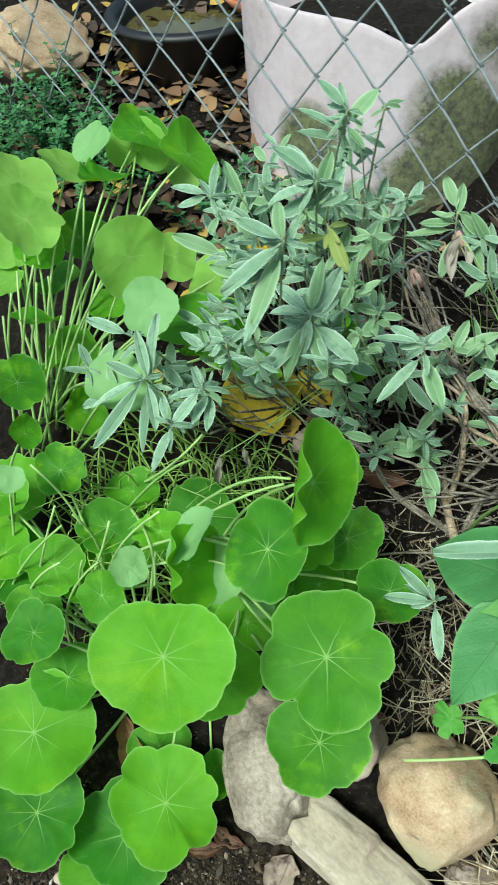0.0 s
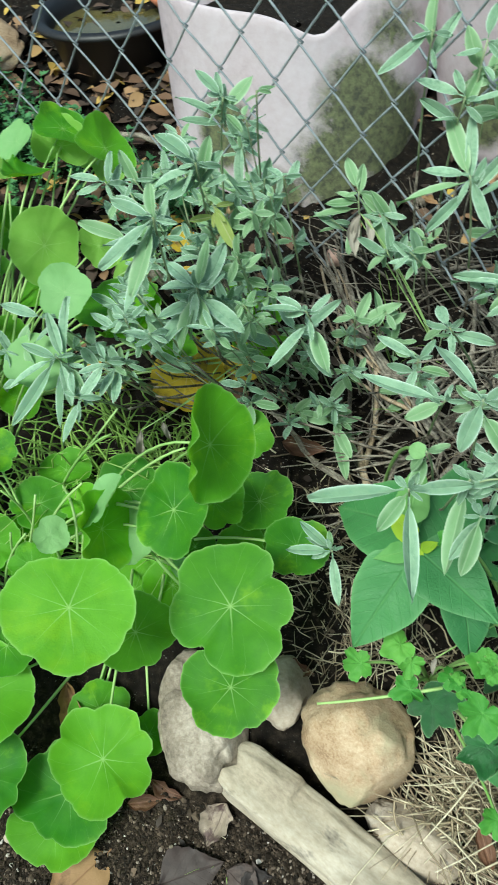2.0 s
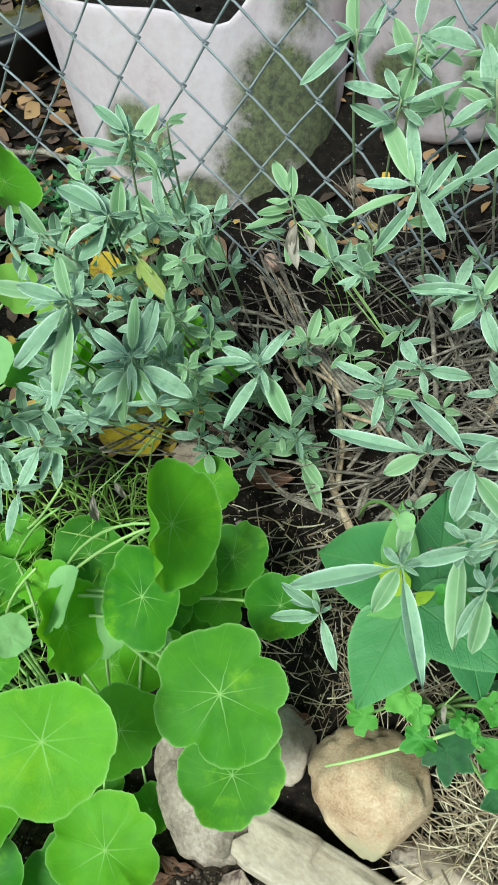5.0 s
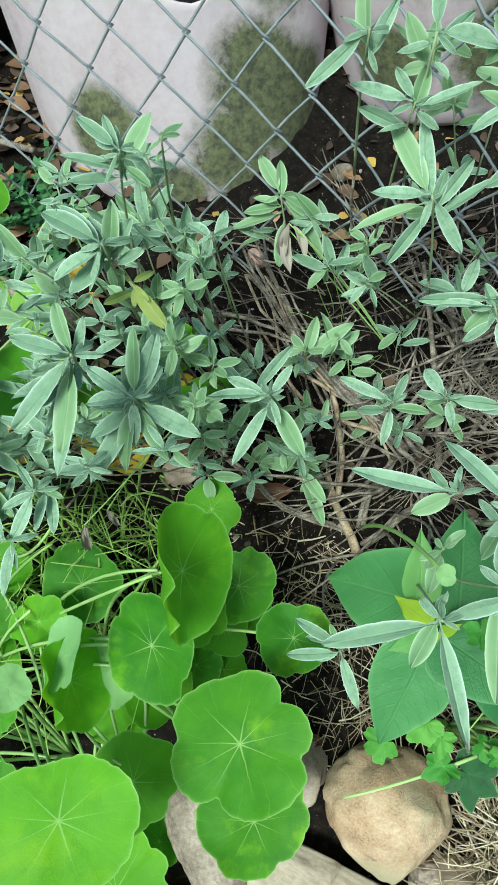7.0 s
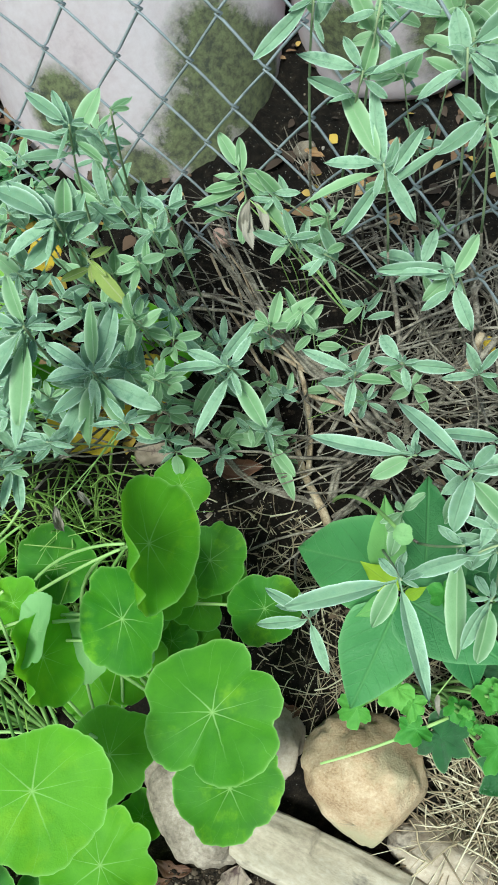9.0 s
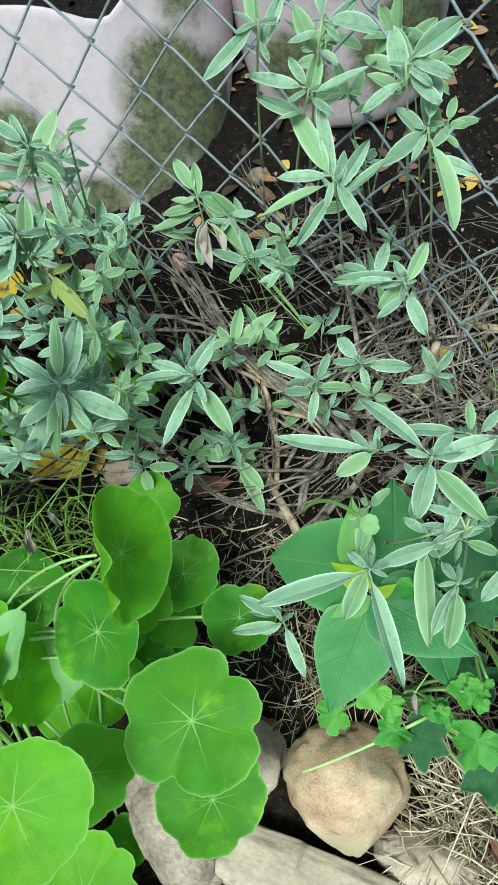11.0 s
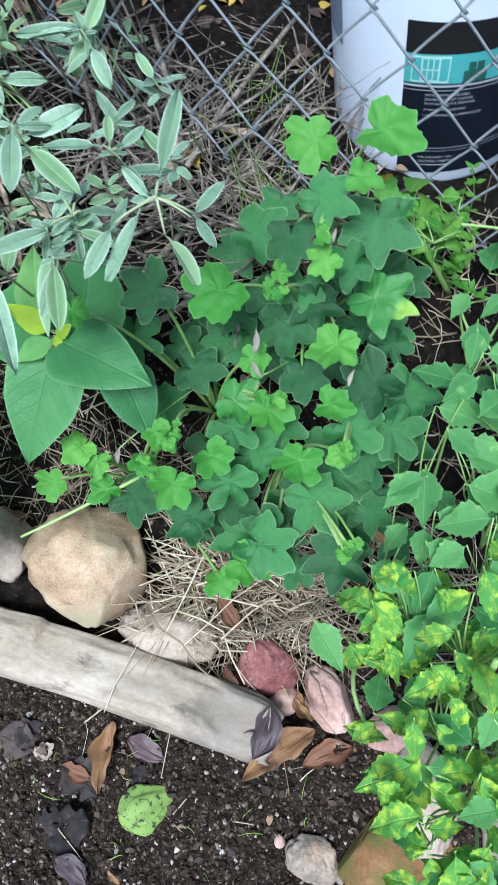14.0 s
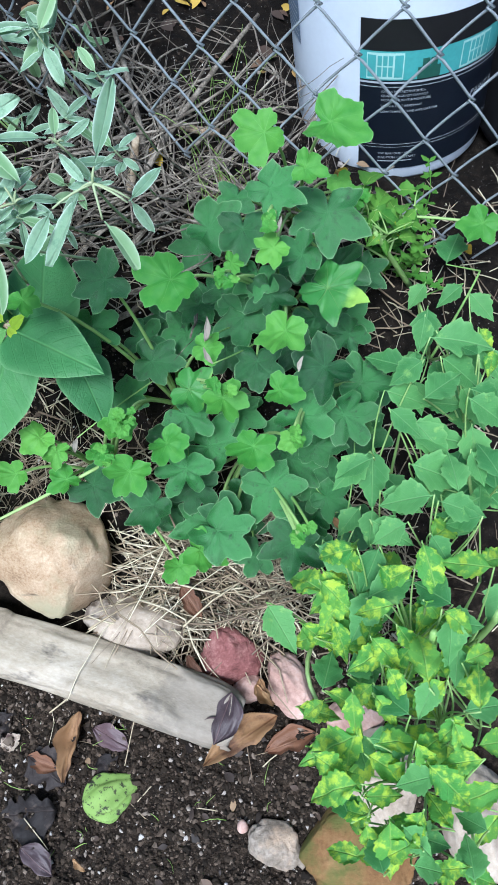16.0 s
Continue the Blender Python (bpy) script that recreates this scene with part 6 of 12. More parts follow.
sprig(sage, (0.128, 0.326, 0.620), (0.125, 0.808, 0.323), [(0.025, 0.056, 0.048, 0.003, 0.008, 0.009), (-0.025, 0.023, 0.013, -0.004, -0.001, -0.001), (-0.047, -0.033, -0.047, -0.011, -0.004, -0.002), (-0.063, -0.033, -0.042, -0.033, -0.014, -0.008), (0.028, -0.030, -0.062, 0.003, -0.017, -0.021), (0.051, 0.021, -0.007, 0.024, -0.008, -0.015), (0.039, -0.011, -0.044, 0.026, -0.006, -0.013), (0.008, 0.022, 0.002, 0.001, 0.005, 0.006)], "sage")
sprig(sage, (0.079, 0.443, 0.578), (0.125, 0.808, 0.323), [(-0.064, 0.007, 0.011, -0.006, 0.002, 0.005), (-0.001, 0.029, 0.016, -0.001, 0.002, 0.003), (0.029, 0.027, 0.003, 0.006, 0.002, 0.000), (0.023, -0.006, -0.041, 0.008, -0.004, -0.008)], "sage")
sprig(sage, (0.058, 0.341, 0.598), (0.125, 0.808, 0.323), [(0.001, 0.029, 0.011, -0.018, -0.007, -0.001), (0.031, 0.018, -0.014, 0.007, 0.003, 0.001), (0.013, 0.031, 0.009, 0.003, 0.007, 0.007), (-0.029, 0.017, 0.010, -0.005, 0.007, 0.011)], "sage")
sprig(sage, (0.015, 0.721, 0.518), (0.125, 0.808, 0.323), [(-0.046, 0.011, 0.010), (0.017, 0.032, 0.021), (-0.029, -0.002, -0.022), (0.019, -0.006, -0.049), (-0.007, 0.026, 0.019)], "sage")
sprig(sage, (0.046, 0.295, 0.600), (0.125, 0.808, 0.323), [(-0.007, -0.028, -0.049), (-0.018, -0.023, -0.039), (0.004, 0.010, -0.014)], "sage")
sprig(sage, (-0.449, 0.429, 0.558), (-0.276, 0.751, 0.362), [(-0.056, -0.043, -0.021), (-0.046, 0.002, 0.011), (-0.024, 0.039, 0.031), (-0.012, 0.057, 0.041), (0.027, -0.007, -0.045), (-0.038, -0.070, -0.054), (0.019, -0.023, -0.053), (0.006, -0.052, -0.068), (0.023, 0.015, -0.024)], "sage")
sprig(sage, (-0.481, 0.469, 0.578), (-0.276, 0.751, 0.362), [(-0.056, -0.003, 0.017), (0.014, -0.000, -0.034), (-0.014, -0.015, -0.028)], "sage")
sprig(sage, (-0.430, 0.480, 0.500), (-0.276, 0.751, 0.362), [(-0.035, 0.015, 0.013), (0.016, -0.015, -0.043), (-0.018, -0.020, -0.029), (0.020, 0.016, -0.018), (-0.002, 0.031, 0.008)], "sage")
sprig(sage, (-0.202, 0.571, 0.526), (-0.059, 0.791, 0.344), [(-0.031, 0.028, 0.016), (0.042, 0.046, 0.023), (-0.027, -0.028, -0.045), (0.048, -0.018, -0.048), (0.032, 0.010, -0.017)], "sage")
sprig(sage, (-0.156, 0.679, 0.470), (-0.140, 0.667, 0.292), [(-0.034, 0.003, -0.012), (-0.018, 0.023, 0.003), (0.011, 0.040, 0.014), (0.050, 0.037, 0.008)], "sage_young")
sprig(sage, (-0.163, 0.591, 0.353), (-0.140, 0.667, 0.292), [(-0.054, 0.011, -0.002), (0.031, -0.025, -0.036), (0.032, -0.049, -0.049), (0.008, 0.026, -0.002)], "sage_young", stem=0.0016)
sprig(sage, (-0.165, 0.651, 0.399), (-0.140, 0.667, 0.292), [(0.013, -0.012, -0.029), (0.026, 0.003, -0.020), (-0.011, -0.026, -0.036), (0.005, 0.026, 0.000)], "sage_young", stem=0.0016)
sprig(sage, (-0.214, 0.656, 0.466), (-0.276, 0.751, 0.362), [(-0.009, 0.024, 0.002), (0.010, 0.016, -0.009), (0.004, 0.035, 0.009), (-0.015, -0.002, -0.018)], "sage", stem=0.0016)
sprig(sage, (-0.247, 0.621, 0.552), (-0.276, 0.751, 0.362), [(-0.021, 0.024, 0.008), (0.014, 0.021, -0.006), (0.003, -0.007, -0.028), (-0.027, -0.003, -0.015), (-0.015, -0.015, -0.028)], "sage", stem=0.0016)
sprig(sage, (-0.273, 0.581, 0.597), (-0.276, 0.751, 0.362), [(-0.025, 0.015, 0.003), (0.012, 0.029, 0.001), (0.020, 0.006, -0.023), (-0.012, -0.013, -0.027), (0.001, 0.027, 0.003)], "sage")
sprig(sage, (-0.091, 0.808, 0.516), (-0.059, 0.791, 0.344), [(-0.021, 0.024, 0.006), (0.019, 0.024, 0.005), (-0.020, -0.009, -0.031), (0.026, 0.011, -0.010)], "sage_young", stem=0.0016)
sprig(sage, (-0.432, 0.776, 0.630), (-0.276, 0.751, 0.362), [(-0.026, 0.017, 0.014), (0.008, 0.032, 0.010), (-0.025, -0.006, -0.017), (0.016, 0.010, -0.024)], "sage", stem=0.0016)
sprig(sage, (-0.494, 0.774, 0.533), (-0.276, 0.751, 0.362), [(-0.030, 0.011, 0.009), (0.013, 0.026, -0.005), (-0.017, -0.012, -0.026), (0.005, -0.000, -0.028)], "sage", stem=0.0016)
sprig(sage, (-0.368, 0.410, 0.585), (-0.276, 0.751, 0.362), [(-0.021, 0.024, 0.007), (-0.032, -0.014, -0.009), (0.017, 0.008, -0.023), (-0.004, -0.024, -0.030), (0.012, -0.020, -0.035), (-0.021, -0.038, -0.027)], "sage")
sprig(sage, (-0.389, 0.368, 0.567), (-0.276, 0.751, 0.362), [(-0.022, 0.028, 0.008), (0.004, -0.014, -0.027), (-0.006, -0.040, -0.032), (0.011, 0.011, -0.019)], "sage")
sprig(sage, (0.044, 0.660, 0.573), (0.125, 0.808, 0.323), [(-0.077, -0.001, -0.001), (-0.031, -0.013, -0.035), (0.019, 0.031, 0.014), (0.008, -0.012, -0.045)], "sage")
sprig(sage, (0.432, 1.024, 0.293), (0.125, 0.808, 0.323), [(-0.034, 0.011, -0.020)], "sage", stem=0.0014)
sprig(sage, (-0.361, 0.452, 0.613), (-0.276, 0.751, 0.362), [(-0.006, -0.013, -0.012), (-0.027, 0.001, -0.018), (-0.022, 0.020, -0.001), (0.002, 0.023, -0.015), (0.010, 0.001, -0.009)], "sage", stem=0.0014)
sprig(sage, (-0.281, 0.670, 0.740), (-0.140, 0.667, 0.292), [(-0.009, 0.025, 0.004), (0.020, 0.011, -0.001), (0.011, 0.018, -0.031), (-0.019, 0.010, -0.024), (-0.017, 0.010, -0.003)], "sage", stem=0.0014)
sprig(sage, (-0.235, 0.414, 0.652), (-0.140, 0.667, 0.292), [(-0.024, -0.006, 0.008), (-0.016, 0.020, 0.007), (0.010, 0.019, -0.021), (0.017, -0.003, -0.015), (-0.014, 0.001, -0.026)], "sage", stem=0.0014)
sprig(sage, (-0.315, 0.546, 0.658), (-0.140, 0.667, 0.292), [(-0.027, -0.001, 0.001), (-0.013, 0.024, 0.008), (0.022, 0.009, 0.003), (0.010, -0.003, -0.005), (-0.017, -0.010, -0.009)], "sage", stem=0.0014)
sprig(sage, (-0.344, 0.668, 0.643), (-0.140, 0.667, 0.292), [(0.020, 0.034, -0.017), (-0.001, -0.018, -0.011), (-0.027, 0.015, -0.014), (-0.009, 0.018, 0.007)], "sage_young", stem=0.0014)
sprig(sage, (-0.311, 0.737, 0.508), (-0.276, 0.751, 0.362), [(-0.036, 0.011, -0.007), (-0.004, 0.014, 0.020), (0.007, 0.035, -0.002), (0.007, 0.016, -0.027), (0.019, -0.009, -0.028), (-0.019, -0.011, -0.005)], "sage", stem=0.0014)
sprig(sage, (-0.419, 0.771, 0.603), (-0.276, 0.751, 0.362), [(0.025, 0.022, -0.002), (0.023, -0.009, -0.009), (-0.004, -0.016, -0.013), (-0.033, -0.013, -0.012), (-0.032, 0.017, 0.003), (0.000, 0.004, 0.013)], "sage_young", stem=0.0014)
sprig(sage, (-0.282, 0.542, 0.584), (-0.140, 0.667, 0.292), [(-0.001, -0.017, -0.011), (-0.021, -0.004, -0.012), (-0.022, -0.006, 0.014), (-0.018, 0.033, 0.001), (0.018, 0.021, 0.007), (0.020, -0.004, -0.019)], "sage", stem=0.0014)
sprig(sage, (-0.479, 0.549, 0.447), (-0.140, 0.667, 0.292), [(0.001, 0.040, -0.007), (0.031, 0.001, -0.006), (0.007, 0.001, -0.020), (-0.021, -0.017, -0.011), (-0.026, 0.003, 0.004), (-0.025, 0.008, 0.012)], "sage", stem=0.0014)
sprig(sage, (-0.351, 0.443, 0.622), (-0.276, 0.751, 0.362), [(-0.021, 0.008, -0.006), (0.014, 0.022, 0.003), (0.014, -0.002, -0.021), (-0.018, -0.002, -0.016)], "sage", stem=0.0014)
sprig(sage, (-0.419, 0.515, 0.480), (-0.140, 0.667, 0.292), [(-0.001, 0.017, 0.007), (0.001, 0.028, -0.019), (0.017, -0.006, -0.025), (-0.003, -0.023, -0.016), (-0.030, 0.000, -0.022), (-0.013, -0.003, 0.012)], "sage", stem=0.0014)
sprig(sage, (-0.369, 0.791, 0.559), (-0.276, 0.751, 0.362), [(-0.010, -0.017, -0.028), (-0.040, 0.001, -0.015), (-0.021, -0.000, 0.022), (0.019, 0.016, 0.024), (0.036, 0.009, -0.018)], "sage_young", stem=0.0014)
sprig(sage, (-0.378, 0.630, 0.689), (-0.276, 0.751, 0.362), [(0.004, 0.010, -0.029), (-0.011, -0.015, -0.014), (-0.013, -0.014, 0.008), (-0.008, 0.030, 0.009), (0.012, 0.016, 0.001)], "sage", stem=0.0014)
sprig(sage, (-0.251, 0.522, 0.441), (-0.276, 0.751, 0.362), [(-0.004, -0.014, -0.037), (-0.015, -0.015, -0.002), (-0.020, 0.000, 0.000), (-0.004, 0.023, -0.009), (0.012, 0.022, 0.006), (0.038, -0.001, 0.000)], "sage", stem=0.0014)
sprig(sage, (-0.238, 0.503, 0.676), (-0.140, 0.667, 0.292), [(-0.004, -0.005, -0.022), (-0.011, -0.004, 0.001), (-0.005, 0.006, 0.018), (0.020, 0.010, -0.000)], "sage_young", stem=0.0014)
sprig(sage, (-0.366, 0.554, 0.460), (-0.140, 0.667, 0.292), [(-0.006, 0.023, 0.023), (0.030, 0.018, -0.029), (0.006, -0.003, -0.018), (-0.028, 0.002, -0.019), (-0.030, -0.008, 0.020)], "sage", stem=0.0014)
sprig(sage, (-0.444, 0.691, 0.544), (-0.276, 0.751, 0.362), [(-0.019, 0.026, 0.012), (0.017, 0.016, 0.006), (0.029, -0.003, -0.005), (-0.005, -0.006, -0.017), (-0.043, -0.003, -0.020), (-0.034, -0.003, -0.001)], "sage", stem=0.0014)
sprig(sage, (-0.381, 0.514, 0.534), (-0.276, 0.751, 0.362), [(-0.011, -0.019, -0.003), (-0.040, 0.012, -0.006), (0.006, 0.020, 0.012), (0.008, 0.034, -0.017), (0.011, 0.003, -0.022), (-0.013, -0.006, -0.035)], "sage", stem=0.0014)
sprig(sage, (-0.232, 0.503, 0.592), (-0.276, 0.751, 0.362), [(-0.024, -0.014, -0.006), (-0.028, 0.005, 0.007), (-0.007, 0.026, 0.004), (0.019, 0.031, -0.018), (0.015, -0.001, -0.005), (0.008, -0.001, -0.028)], "sage_young", stem=0.0014)
sprig(sage, (-0.302, 0.564, 0.535), (-0.276, 0.751, 0.362), [(-0.037, 0.002, 0.003), (-0.003, 0.008, 0.016), (0.007, 0.017, -0.028), (-0.020, -0.003, -0.032)], "sage_young", stem=0.0014)
sprig(sage, (-0.242, 0.612, 0.702), (-0.276, 0.751, 0.362), [(0.024, 0.017, -0.001), (0.011, -0.009, -0.012), (-0.018, 0.006, -0.027), (-0.017, 0.004, 0.004), (-0.002, 0.024, 0.012)], "sage", stem=0.0014)
sprig(sage, (-0.273, 0.511, 0.655), (-0.276, 0.751, 0.362), [(0.007, -0.005, -0.011), (-0.026, -0.007, -0.005), (-0.014, 0.009, 0.018), (0.006, 0.010, 0.013), (0.027, 0.008, -0.001)], "sage", stem=0.0014)
sprig(sage, (-0.395, 0.514, 0.579), (-0.276, 0.751, 0.362), [(0.010, 0.008, -0.013), (0.007, -0.002, -0.019), (0.001, -0.023, -0.003), (-0.020, -0.009, 0.002), (-0.027, 0.017, 0.005), (0.005, 0.022, 0.007)], "sage", stem=0.0014)
sprig(sage, (-0.216, 0.527, 0.624), (-0.276, 0.751, 0.362), [(-0.004, 0.025, 0.011), (0.015, 0.019, -0.014), (0.013, -0.009, -0.007), (-0.001, -0.012, -0.015), (-0.012, -0.008, -0.012), (-0.029, 0.011, 0.000)], "sage_young", stem=0.0014)
sprig(sage, (-0.210, 0.583, 0.724), (-0.140, 0.667, 0.292), [(-0.008, -0.002, -0.023), (-0.026, 0.022, -0.003), (0.009, 0.025, 0.004), (0.012, 0.015, -0.015)], "sage", stem=0.0014)
sprig(sage, (-0.384, 0.757, 0.570), (-0.140, 0.667, 0.292), [(-0.034, -0.003, 0.005), (-0.006, 0.006, 0.026), (0.026, 0.032, -0.005), (0.020, 0.006, -0.026), (-0.012, 0.006, -0.028)], "sage", stem=0.0014)
sprig(sage, (-0.403, 0.492, 0.563), (-0.140, 0.667, 0.292), [(-0.009, -0.009, -0.003), (-0.033, 0.007, 0.008), (-0.013, 0.018, 0.013), (0.012, 0.017, 0.004), (0.024, 0.001, -0.013), (-0.003, -0.003, -0.022)], "sage", stem=0.0014)
sprig(sage, (-0.252, 0.513, 0.480), (-0.140, 0.667, 0.292), [(-0.010, 0.001, -0.031), (-0.039, 0.006, -0.008), (0.001, 0.021, -0.000), (0.013, 0.014, -0.017)], "sage", stem=0.0014)
sprig(sage, (-0.271, 0.641, 0.678), (-0.140, 0.667, 0.292), [(-0.009, 0.008, 0.009), (0.032, 0.003, 0.003), (0.001, 0.010, -0.021), (-0.015, -0.005, -0.016), (-0.030, 0.004, 0.006)], "sage", stem=0.0014)
sprig(sage, (-0.347, 0.777, 0.594), (-0.140, 0.667, 0.292), [(0.003, -0.010, -0.012), (-0.029, 0.001, -0.005), (-0.025, 0.006, 0.015), (0.013, 0.043, -0.002), (0.026, 0.028, -0.018)], "sage_young", stem=0.0014)
sprig(sage, (-0.292, 0.743, 0.568), (-0.276, 0.751, 0.362), [(0.029, -0.016, -0.014), (-0.005, -0.024, -0.013), (-0.020, 0.001, -0.004), (-0.007, 0.011, 0.029), (0.007, 0.014, 0.026), (0.019, 0.001, 0.004)], "sage_young", stem=0.0014)
sprig(sage, (-0.281, 0.499, 0.605), (-0.276, 0.751, 0.362), [(0.009, 0.013, 0.006), (0.023, 0.007, -0.004), (0.011, -0.017, -0.013), (-0.017, -0.009, -0.020), (-0.029, 0.010, 0.004), (-0.014, 0.021, 0.006)], "sage", stem=0.0014)
sprig(sage, (-0.257, 0.495, 0.622), (-0.140, 0.667, 0.292), [(0.002, -0.004, -0.035), (-0.010, -0.004, 0.009), (0.004, 0.017, 0.006), (0.008, 0.005, -0.014)], "sage", stem=0.0014)
sprig(sage, (-0.219, 0.461, 0.649), (-0.140, 0.667, 0.292), [(-0.017, 0.008, -0.017), (-0.012, 0.004, 0.000), (0.007, 0.009, 0.011), (0.020, 0.020, -0.022), (0.016, -0.004, -0.007), (-0.004, -0.010, -0.010)], "sage_young", stem=0.0014)
sprig(sage, (-0.413, 0.560, 0.572), (-0.140, 0.667, 0.292), [(0.019, 0.010, -0.018), (0.014, 0.011, -0.041), (-0.012, -0.010, -0.008), (-0.017, -0.012, 0.008), (-0.024, 0.016, -0.004), (0.008, 0.018, 0.006)], "sage", stem=0.0014)
sprig(sage, (-0.322, 0.695, 0.492), (-0.140, 0.667, 0.292), [(0.010, -0.009, -0.017), (-0.007, -0.021, -0.029), (-0.042, 0.023, -0.002), (-0.004, 0.043, 0.004), (0.015, 0.014, -0.009)], "sage", stem=0.0014)
sprig(sage, (-0.295, 0.552, 0.534), (-0.276, 0.751, 0.362), [(0.014, 0.018, -0.010), (0.023, -0.010, -0.004), (0.002, -0.015, -0.006), (-0.031, -0.003, -0.026), (-0.031, 0.027, -0.005), (0.009, 0.019, 0.014)], "sage", stem=0.0014)
sprig(sage, (-0.273, 0.563, 0.492), (-0.140, 0.667, 0.292), [(0.010, 0.011, -0.001), (0.029, -0.001, -0.011), (-0.000, -0.005, -0.034), (-0.022, -0.005, -0.018), (-0.041, 0.007, -0.009), (-0.018, 0.037, -0.005)], "sage_young", stem=0.0014)
sprig(sage, (-0.351, 0.479, 0.627), (-0.140, 0.667, 0.292), [(-0.025, -0.004, -0.003), (-0.005, 0.015, 0.008), (-0.000, 0.020, -0.024), (0.010, -0.003, -0.023), (-0.024, 0.000, -0.027)], "sage", stem=0.0014)
sprig(sage, (-0.294, 0.530, 0.661), (-0.276, 0.751, 0.362), [(0.019, 0.013, -0.008), (0.016, -0.007, -0.007), (-0.021, -0.018, -0.005), (-0.024, 0.005, -0.007), (-0.007, 0.011, 0.011)], "sage", stem=0.0014)
sprig(sage, (-0.246, 0.520, 0.522), (-0.140, 0.667, 0.292), [(-0.036, 0.003, -0.012), (-0.021, 0.020, 0.008), (-0.000, 0.029, -0.017), (0.018, -0.009, -0.005), (-0.011, -0.021, -0.019)], "sage_young", stem=0.0014)
sprig(sage, (-0.272, 0.571, 0.664), (-0.276, 0.751, 0.362), [(-0.030, 0.001, 0.005), (-0.007, 0.003, 0.009), (0.006, 0.012, 0.018), (0.026, 0.006, 0.005), (0.010, -0.013, -0.003), (-0.009, -0.025, -0.009)], "sage_young", stem=0.0014)
sprig(sage, (-0.298, 0.399, 0.647), (-0.140, 0.667, 0.292), [(0.010, 0.000, -0.029), (-0.008, -0.018, -0.003), (-0.017, -0.012, 0.011), (-0.028, 0.014, -0.009), (-0.010, 0.021, -0.004), (0.010, 0.016, -0.013)], "sage", stem=0.0014)
sprig(sage, (-0.374, 0.527, 0.630), (-0.140, 0.667, 0.292), [(0.003, 0.005, -0.040), (-0.022, -0.001, -0.025), (-0.022, 0.013, -0.005), (0.004, 0.008, 0.019), (0.012, 0.020, -0.029)], "sage", stem=0.0014)
sprig(sage, (-0.300, 0.570, 0.662), (-0.140, 0.667, 0.292), [(0.009, 0.011, 0.007), (0.014, 0.005, -0.011), (-0.015, -0.023, -0.004), (-0.023, 0.025, -0.005)], "sage", stem=0.0014)
sprig(sage, (-0.344, 0.668, 0.627), (-0.140, 0.667, 0.292), [(-0.025, 0.004, -0.004), (-0.027, 0.020, 0.009), (0.007, 0.011, 0.004), (0.019, 0.020, -0.023), (0.000, -0.004, -0.020), (-0.005, -0.013, -0.005)], "sage", stem=0.0014)
sprig(sage, (-0.388, 0.549, 0.640), (-0.140, 0.667, 0.292), [(-0.025, 0.000, 0.002), (-0.001, 0.014, 0.009), (0.015, 0.029, -0.016), (0.024, 0.005, -0.011), (0.000, -0.018, -0.017), (-0.013, -0.014, 0.004)], "sage", stem=0.0014)
sprig(sage, (-0.440, 0.528, 0.467), (-0.140, 0.667, 0.292), [(-0.025, -0.008, 0.017), (0.003, 0.011, 0.016), (0.011, 0.014, -0.005), (0.005, -0.021, -0.015), (-0.019, -0.009, -0.009)], "sage", stem=0.0014)
sprig(sage, (-0.337, 0.486, 0.589), (-0.140, 0.667, 0.292), [(0.015, 0.007, 0.006), (0.022, 0.009, -0.016), (0.014, -0.014, -0.019), (-0.004, -0.016, -0.003), (-0.013, -0.002, 0.005), (0.001, 0.006, 0.017)], "sage", stem=0.0014)
sprig(sage, (-0.382, 0.716, 0.534), (-0.276, 0.751, 0.362), [(-0.026, -0.003, -0.008), (-0.027, 0.011, 0.005), (-0.002, 0.011, 0.020), (0.007, 0.031, 0.002), (0.015, 0.012, -0.028), (0.000, -0.013, -0.016)], "sage_young", stem=0.0014)
sprig(sage, (-0.231, 0.539, 0.707), (-0.140, 0.667, 0.292), [(0.009, -0.001, -0.025), (-0.013, 0.000, -0.034), (-0.019, 0.010, -0.001), (0.000, 0.027, -0.004), (0.011, 0.025, -0.019)], "sage_young", stem=0.0014)
sprig(sage, (-0.329, 0.760, 0.659), (-0.276, 0.751, 0.362), [(0.022, 0.018, -0.027), (-0.002, 0.004, -0.029), (-0.027, -0.007, -0.017), (-0.019, 0.009, 0.007), (-0.007, 0.027, 0.015), (0.009, 0.038, 0.004)], "sage", stem=0.0014)
sprig(sage, (-0.227, 0.585, 0.698), (-0.276, 0.751, 0.362), [(-0.025, 0.003, -0.028), (-0.019, 0.002, 0.002), (-0.009, 0.025, -0.003), (0.010, 0.010, 0.014), (0.011, 0.010, -0.009), (0.003, 0.008, -0.032)], "sage", stem=0.0014)
sprig(sage, (-0.332, 0.668, 0.669), (-0.140, 0.667, 0.292), [(0.013, 0.007, -0.004), (-0.002, 0.002, -0.031), (-0.017, -0.007, -0.015), (-0.021, 0.000, 0.016), (-0.004, 0.022, 0.008)], "sage", stem=0.0014)
sprig(sage, (-0.460, 0.723, 0.543), (-0.276, 0.751, 0.362), [(0.019, 0.002, -0.018), (-0.018, -0.006, -0.037), (-0.023, -0.014, 0.010), (-0.009, 0.031, 0.003)], "sage_young", stem=0.0014)
sprig(sage, (-0.249, 0.643, 0.536), (-0.276, 0.751, 0.362), [(-0.020, -0.009, -0.001), (-0.016, 0.039, 0.002), (0.018, 0.022, 0.000), (0.012, 0.002, -0.039)], "sage", stem=0.0014)
